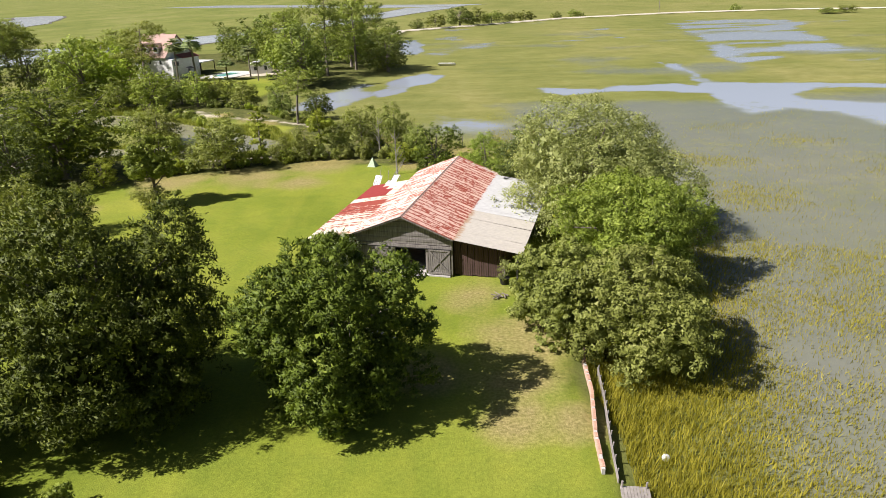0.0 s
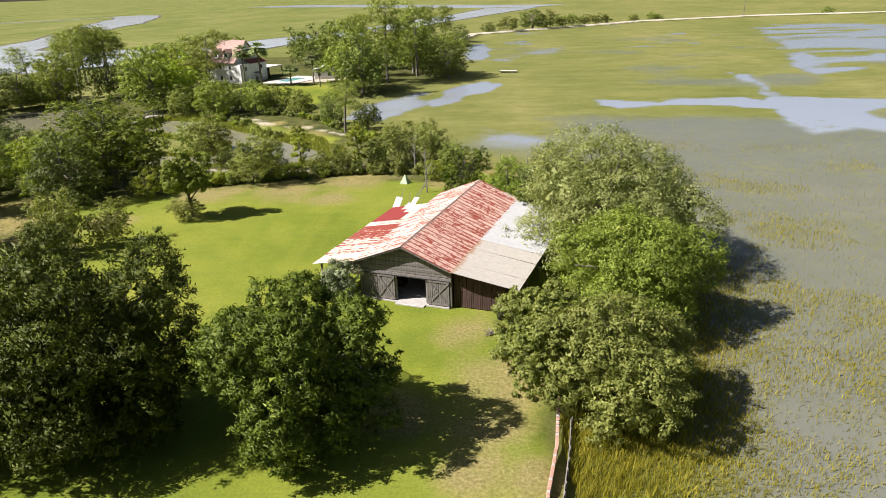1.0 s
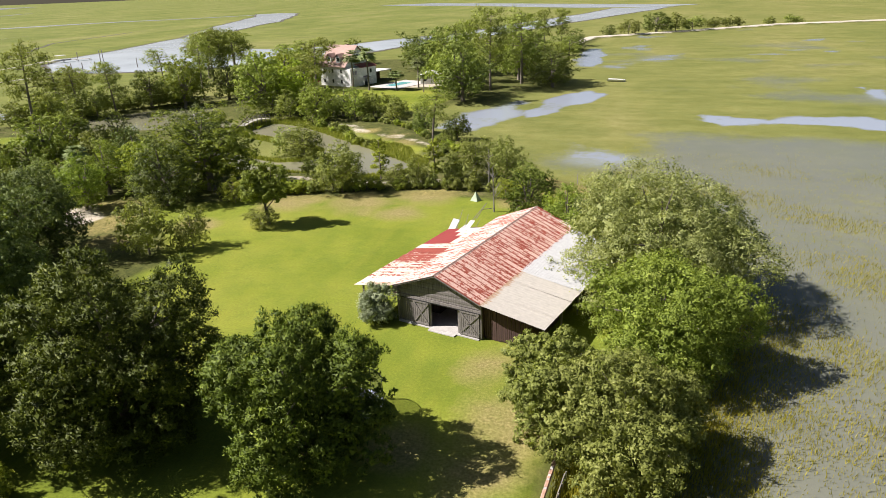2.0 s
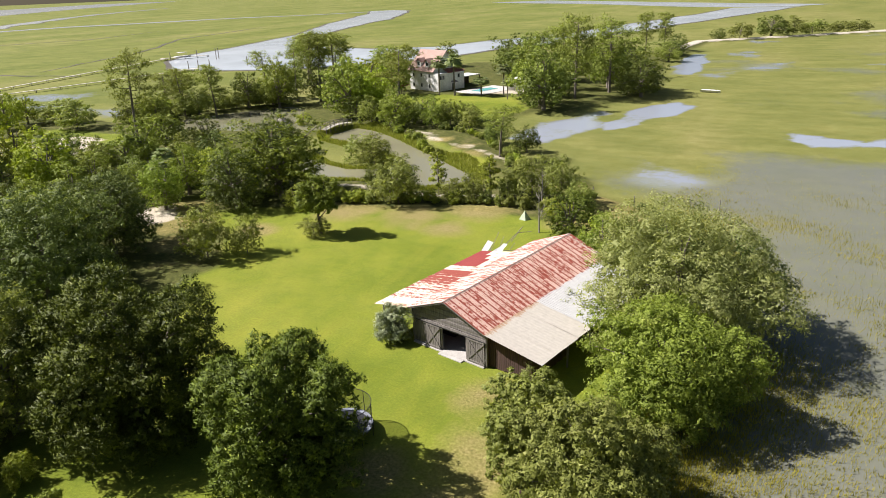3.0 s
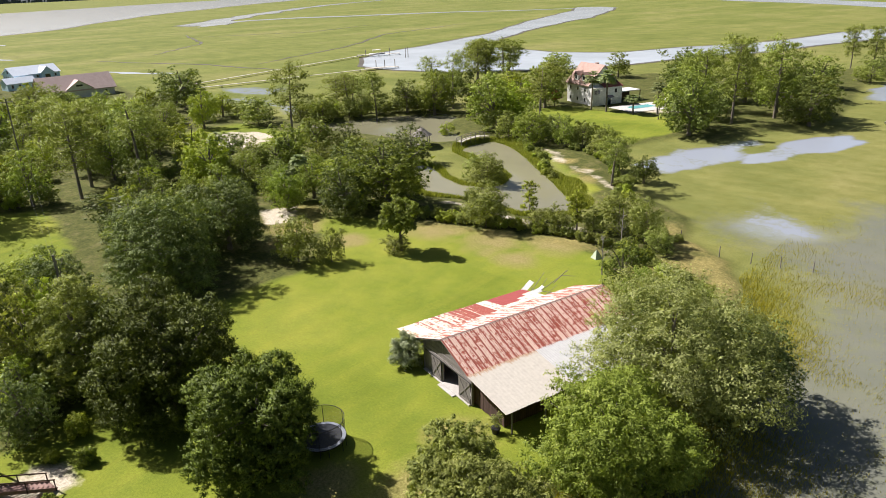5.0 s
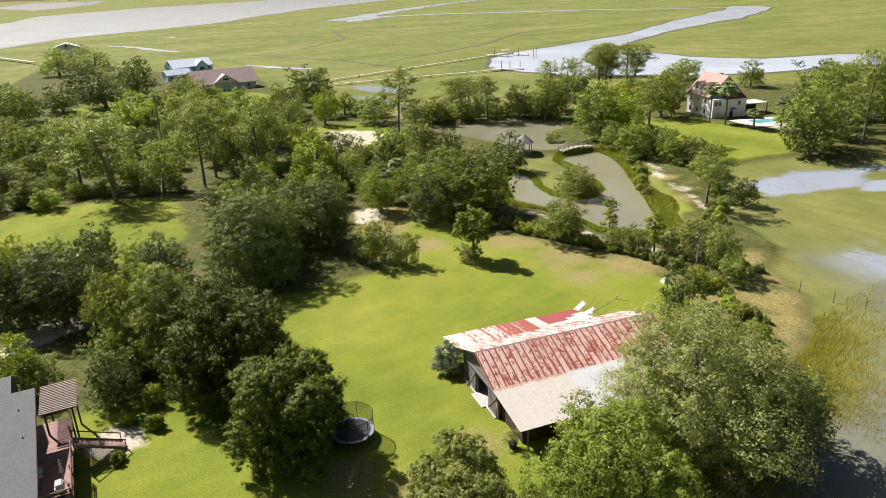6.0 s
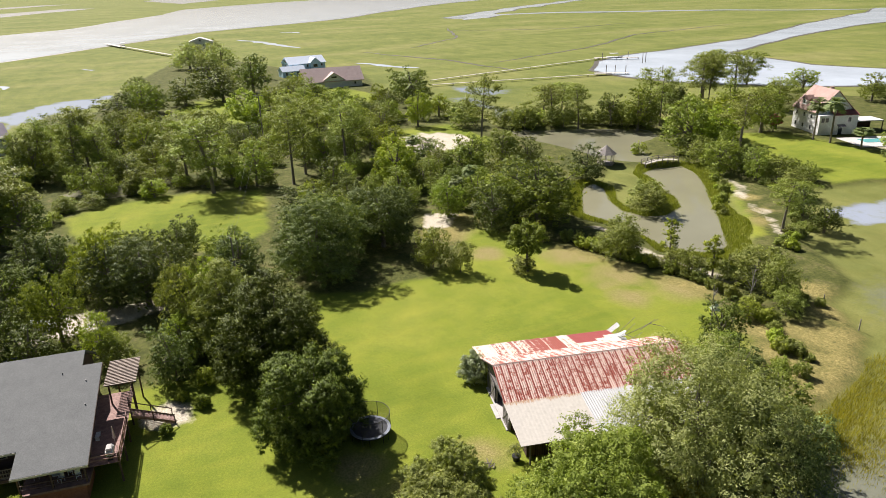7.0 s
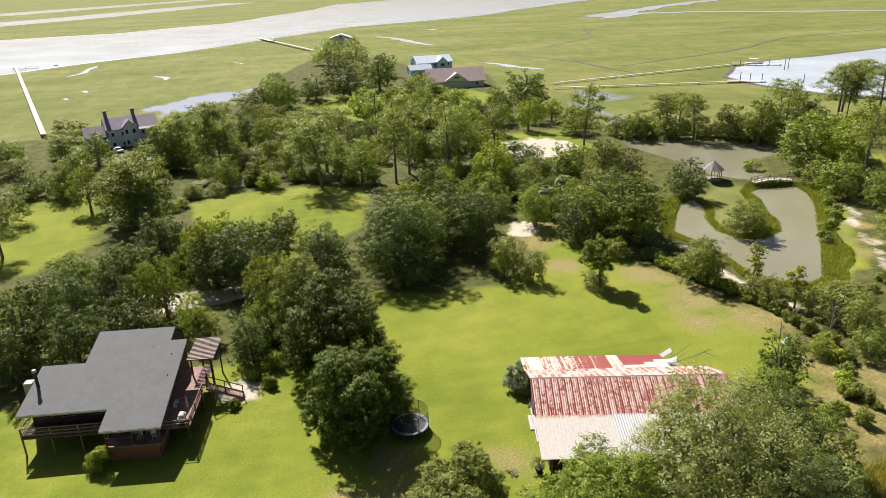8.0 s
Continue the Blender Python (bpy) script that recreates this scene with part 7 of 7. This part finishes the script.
def gable_block(parent, x0, x1, y0, y1, eave, ridge, wall_mat, roof_mat, along_x=False, over=0.4):
    """A wing or dormer under a house: one wall mesh and two roof slopes, its ridge along y (or x)."""
    turn = (lambda u, v, z_: (v, u, z_)) if along_x else (lambda u, v, z_: (u, v, z_))
    (u0, u1), (v0, v1) = ((y0, y1), (x0, x1)) if along_x else ((x0, x1), (y0, y1))
    um = (u0 + u1) / 2
    bm = bmesh.new()
    ring = [(u0, 0.0), (u1, 0.0), (u1, eave), (um, ridge), (u0, eave)]
    a = [bm.verts.new(turn(u, v0, z_ - 0.2 * (z_ == 0))) for u, z_ in ring]
    b = [bm.verts.new(turn(u, v1, z_ - 0.2 * (z_ == 0))) for u, z_ in ring]
    bm.faces.new(a)
    bm.faces.new(b[::-1])
    for i in range(5):
        bm.faces.new((a[i], b[i], b[(i + 1) % 5], a[(i + 1) % 5]))
    bmesh.ops.recalc_face_normals(bm, faces=bm.faces)
    part("wall", bm, M[wall_mat], parent)
    rise = (ridge - eave) / (u1 - um)
    for u in (u0 - over, u1 + over):
        z_ = eave - rise * over + 0.14
        part("roof", slab([turn(um, v0 - over, ridge + 0.14), turn(um, v1 + over, ridge + 0.14), turn(u, v1 + over, z_), turn(u, v0 - over, z_)], 0.2), M[roof_mat], parent)


def side_window(parent, x, y, z_, wide=1.0, high=1.5):
    s = 1 if x > 0 else -1
    win = part("window", box(x, x + 0.07 * s, y - wide / 2, y + wide / 2, z_, z_ + high), M["white"], parent)
    part("pane", box(x + 0.072 * s, x + 0.09 * s, y - wide / 2 + 0.1, y + wide / 2 - 0.1, z_ + 0.1, z_ + high - 0.1), M["glass"], win)


blue_house = gable_house("blue_house", "grey-blue raised house with dark gabled roofs and two chimneys", facing(-181.9, -18.0, (0.28, -0.96)), 9.0, 15.0, 6.4, 9.2, "grey_blue", "mauve_roof", 2, 0.5, 5)
gable_block(blue_house, 3.0, 5.9, 4.6, 8.6, 7.0, 8.9, "grey_blue", "mauve_roof", True)
for y in (5.5, 7.7):
    side_window(blue_house, 5.9, y, 1.2)
    side_window(blue_house, 5.9, y, 4.6)
gable_block(blue_house, -2.6, 5.4, -6.4, -0.1, 4.6, 7.2, "grey_blue", "mauve_roof")
for y in (-5.4, -3.9, -2.4, -0.9):
    side_window(blue_house, 5.4, y, 0.9)
    side_window(blue_house, 5.4, y, 2.9, 1.0, 1.3)
for z0 in (0.5, 3.4):
    part("porch_floor", box(4.56, 6.6, 9.4, 14.6, z0 - 0.2, z0), M["white"], blue_house)
    part("porch_rail", bar((6.55, 9.5, z0 + 0.95), (6.55, 14.5, z0 + 0.95), 0.1, 0.1), M["white"], blue_house)
for y in (9.5, 11.1, 12.8, 14.5):
    part("porch_post", box(6.45, 6.63, y - 0.09, y + 0.09, -0.2, 6.0), M["white"], blue_house)
part("porch_roof", slab([(4.4, 9.2, 6.35), (4.4, 14.9, 6.35), (6.9, 14.9, 5.95), (6.9, 9.2, 5.95)], 0.15), M["mauve_roof"], blue_house)
for x, y in ((-0.8, 0.8), (-0.8, 9.0)):
    ch = part("chimney", box(x - 0.5, x + 0.5, y - 0.5, y + 0.5, 7.6, 11.2, bevel=0.03), M["mauve_roof"], blue_house, "tall dark chimney")
    part("chimney_cap", box(x - 0.62, x + 0.62, y - 0.62, y + 0.62, 11.2, 11.5), M["black"], ch)
pale_blue_house = gable_house("pale_blue_house", "pale blue two-storey house beyond the trees", facing(-318, 114, (0.1, -1)), 11, 20, 5.6, 8.6, "blue", "grey_blue", 2, 0.5, 5)
gable_block(pale_blue_house, 2.0, 7.4, 11.0, 16.4, 5.9, 8.2, "blue", "grey_blue", True)
side_window(pale_blue_house, 7.4, 13.7, 3.4, 2.4, 1.6)
side_window(pale_blue_house, 7.4, 13.7, 0.8, 2.4, 1.6)
gable_block(pale_blue_house, 5.6, 12.0, -6.0, 6.0, 3.0, 5.0, "blue", "grey_blue")
for y in (-4.0, -1.0, 2.0, 4.6):
    side_window(pale_blue_house, 12.0, y, 0.9)
tan_house = gable_house("tan_roof_house", "low house with a broad tan shingle roof", facing(-256, 120, (0.93, -0.1)) @ pose(0, 0, 0, 0, 0, 90) @ pose(6, -13, 0), 13, 26, 3.4, 8.2, "white", "tan_roof", 1, 0.9, 4)
gable_block(tan_house, -7.1, -2.2, 8.4, 17.6, 3.6, 6.6, "white", "tan_roof", True, 0.5)
side_window(tan_house, -7.1, 13.0, 4.2, 2.6, 0.9)
gable_house("far_white_house", "distant white house among grey trees", facing(-505, 98, (0.93, -0.2)), 18, 10, 7, 10, "white", "white", 2, 0.4, 4)
for x, y, h in ((-500, 88, 9), (-512, 108, 9), (-490, 92, 8), (-492, 104, 8)):
    plant("pale", x, y, h, h * 0.8, "trees in the far grounds")


# ---- docks, boats, bridge and gazebo ----
def dock(name, label, a, b, width, z0=0.7, step=6.0, head=None):
    t = thing(name, label, "dock")
    a, b = Vector((*a, z0)), Vector((*b, z0))
    d = (b - a).normalized()
    s = Vector((-d.y, d.x, 0)) * width / 2
    n = max(2, int((b - a).length / 4))
    for i in range(n):
        p, q = a.lerp(b, i / n), a.lerp(b, (i + 1) / n)
        part("deck_board", slab([p + s, q + s * 0.99, q - s, p - s], 0.14), M["dock"], t)
    m = max(2, int((b - a).length / step))
    for i in range(m + 1):
        p = a.lerp(b, i / m)
        for w in (-1, 1):
            part("post", bar(p + s * w - Vector((0, 0, 2.0)), p + s * w + Vector((0, 0, -0.03)), 0.22, 0.2, sides=6), M["dead"], t)
    return t


dock("dock", "long pale boardwalk across the marsh to the creek", (-250, 166), (-274, 284), 1.2, 0.2, 9.0)
dock("dock", "long pale boardwalk ending at a floating pier", (-236, 160), (-218, 244), 1.2, 0.2, 9.0)
dock("dock", "long straight pier over the marsh to the river", (-206, -42.6), (-462, -120), 1.7, 0.9, 12)
dock("dock", "pier from the far house to the river", (-478, 74), (-590, 48), 2.0, 0.9, 12)
dock("pier_head", "floating pier head by the creek", (-222, 240), (-214, 254), 3.2, 0.3)
dock("pier_head", "pier head with boat lift", (-276, 282), (-262, 302), 3.0, 0.4)
dock("pier_head", "pier head on the river", (-590, 48), (-640, 38), 4.0, 0.6, 12)
dock("pier_head", "pier head on the river", (-462, -122), (-466, -108), 5.0, 0.9)


def boat(label, at, length, canopy=False):
    t = thing("boat", label, "boat", at=at)
    bm = bmesh.new()
    k = 8
    rows = []
    for i in range(k + 1):
        s = i / k
        w = length * 0.17 * (1 - max(0, (s - 0.55) / 0.45) ** 2) + 0.01
        rows.append([bm.verts.new((length * (s - 0.5), y, z_)) for y, z_ in ((-w, 0.55), (-w * 0.7, 0.0), (w * 0.7, 0.0), (w, 0.55), (w * 0.85, 0.5), (-w * 0.85, 0.5))])
    for a, b in zip(rows, rows[1:]):
        for i in range(6):
            j = (i + 1) % 6
            bm.faces.new((a[i], a[j], b[j], b[i]))
    bm.faces.new(rows[0][::-1])
    bmesh.ops.recalc_face_normals(bm, faces=bm.faces)
    part("hull", bm, M["white"], t)
    part("thwart", box(-0.2, 0.15, -length * 0.14, length * 0.14, 0.5, 0.56), M["dock"], t)
    if canopy:
        part("canopy", box(-length * 0.3, length * 0.2, -length * 0.16, length * 0.16, 2.3, 2.45, bevel=0.04), M["white"], t)
        for x in (-0.28, 0.18):
            for y in (-0.14, 0.14):
                part("pole", bar((length * x, length * y, 0.5), (length * x, length * y, 2.3), 0.07, 0.07, sides=6), M["concrete"], t)
    return t


boat("small white skiff lying on the marsh", pose(3.2, 223.5, -0.55, 0, 0, -15), 5.6)
boat("white motor boat with canopy on a lift", pose(-269, 291, 0.42, 0, 0, 65), 9.0, True)
boat("white boat moored at the river pier", pose(-612, 50, -0.3, 0, 0, 10), 9.0, True)
boat("white sail boat hull far on the river", pose(-478, -100, -0.4, 0, 0, 20), 8.0)
for k, (x, y) in enumerate(((-246, 291), (-247, 294), (-222, 247), (-219, 250), (-216, 254), (-270, 283), (-266, 298), (-206, 268))):
    f = thing("piling", "tall grey mooring piling in the creek", "piling", "pilings", at=Matrix.Translation((x, y, -0.7)))
    part("pile", bar((0, 0, -1), (0.05, 0, 5.6 if k < 2 else 4.2), 0.4, 0.34, sides=8), M["dead"], f)


def bridge():
    t = thing("footbridge", "small arched timber footbridge between the ponds", "bridge")
    a, b = Vector((-75.2, 140.5, 0.55)), Vector((-74.2, 150.2, 0.55))
    n = 22
    s = Vector((0.85, -0.1, 0))
    for i in range(n):
        p = a.lerp(b, (i + 0.5) / n) + Vector((0, 0, 0.5 * math.sin(math.pi * (i + 0.5) / n)))
        part("plank", bar(p - s, p + s, 0.4, 0.07), M["dock"], t)
    for w in (-1, 1):
        prev = None
        for i in range(7):
            q = a.lerp(b, i / 6) + s * w + Vector((0, 0, 0.5 * math.sin(math.pi * i / 6)))
            part("post", bar(q - Vector((0, 0, 1.2)), q + Vector((0, 0, 1.0)), 0.12), M["board"], t)
            if prev is not None:
                part("rail", bar(prev + Vector((0, 0, 0.95)), q + Vector((0, 0, 0.95)), 0.08, 0.1), M["board"], t)
                part("rail", bar(prev + Vector((0, 0, 0.5)), q + Vector((0, 0, 0.5)), 0.06, 0.08), M["board"], t)
            prev = q


bridge()


def gazebo():
    x, y = -82.6, 134.8
    t = thing("gazebo", "small grey gazebo with a pointed shingle roof", "gazebo", at=Matrix.Translation((x, y, ground_z(x, y))))
    part("floor", bar((0, 0, -0.2), (0, 0, 0.25), 4.4, 4.4, sides=8), M["dead"], t)
    part("roof", bar((0, 0, 2.6), (0, 0, 4.7), 5.4, 0.15, sides=8), M["dead"], t, "grey shingle roof rising to a point")
    for k in range(8):
        a = math.pi * k / 4
        part("post", bar((1.95 * math.cos(a), 1.95 * math.sin(a), 0.25), (1.95 * math.cos(a), 1.95 * math.sin(a), 2.7), 0.13), M["dock"], t)


gazebo()
pole = thing("utility_pole", "tall timber utility pole beside the causeway", "pole", at=Matrix.Translation((147, 478, 0)))
part("shaft", bar((0, 0, -0.5), (0, 0, 13), 0.4, 0.26, sides=8), M["board"], pole)
part("cross_arm", bar((-1.1, 0, 12.2), (1.1, 0, 12.2), 0.14), M["board"], pole)


def wire(a, b, sag):
    a, b = Vector(a), Vector(b)
    bm = bmesh.new()
    pts = [a.lerp(b, i / 12) - Vector((0, 0, sag * 4 * (i / 12) * (1 - i / 12))) for i in range(13)]
    for u, v in zip(pts, pts[1:]):
        bar(u, v, 0.016, 0.016, bm)
    return bm


line_pole = thing("utility_pole", "tall timber utility pole with a cross-arm in the wood", "pole", at=Matrix.Translation((-147, 63.5, ground_z(-147, 63.5))))
part("shaft", bar((0, 0, -0.5), (0, 0, 16), 0.42, 0.28, sides=8), M["board"], line_pole)
part("cross_arm", bar((-0.4, -1.3, 15.2), (0.4, 1.3, 15.2), 0.16), M["board"], line_pole)
drop_pole = thing("utility_pole", "timber utility pole among the oaks", "pole", at=Matrix.Translation((-48, 37, ground_z(-48, 37))))
part("shaft", bar((0, 0, -0.5), (0, 0, 9.4), 0.32, 0.24, sides=8), M["board"], drop_pole)
for s in (-1.2, 1.2):
    part("wire", wire((0.3 * s, s, 15.3), (99, -26.5 + 0.2 * s, 9.2), 2.2), M["black"], line_pole)


def crape():
    x, y = -86, 199
    t = thing("crape_myrtle", "pink flowering crape myrtle on the lawn", "tree", at=Matrix.Translation((x, y, ground_z(x, y))))
    rng = np.random.default_rng(6)
    ls, _ = lobes_of(rng, 30, 2.6, 1.6, 5.2)
    part("trunk", fast_mesh("trunk", wood(rng, 5, 2.6, ls, 0.12), 4, M["bark"]), None, t)
    part("crown", fast_mesh("crown", foliage(rng, ls, 500, 8, 0.2, 0.8, 0.35), 3, M["blossom"]), None, t)


crape()


def car(label, at, paint):
    t = thing("car", label, "car", at=at)
    b = box(-2.1, 2.1, -0.88, 0.88, 0.35, 0.95, bevel=0.12)
    part("body", b, M[paint], t)
    part("cabin", box(-1.3, 0.9, -0.78, 0.78, 0.93, 1.45, bevel=0.2), M["glass"], t)
    part("roof_panel", box(-1.0, 0.6, -0.68, 0.68, 1.43, 1.49, bevel=0.02), M[paint], t)
    for x in (-1.35, 1.35):
        for y in (-0.86, 0.86):
            w = part("wheel", bar((x, y - 0.1, 0.33), (x, y + 0.1, 0.33), 0.66, 0.66, sides=16), M["black"], t)
            part("rim", bar((x, y - 0.115, 0.33), (x, y + 0.115, 0.33), 0.36, 0.36, sides=12), M["concrete"], w)


car("white car parked before the blue house", Matrix.Translation((-170, -13, ground_z(-170, -13))) @ pose(0, 0, 0, 0, 0, 30), "white")
M["navy"] = plain("dark_blue_paint", (0.02, 0.03, 0.12), (0.03, 0.045, 0.17), 1, 0.35)
car("dark blue car in the shade by the drive", Matrix.Translation((-40, 8.5, ground_z(-40, 8.5))) @ pose(0, 0, 0, 0, 0, 70), "navy")
car("white car on the drive under trees", Matrix.Translation((-50, 10, ground_z(-50, 10))) @ pose(0, 0, 0, 0, 0, 85), "white")

# bricks of the wall last
brick_wall()
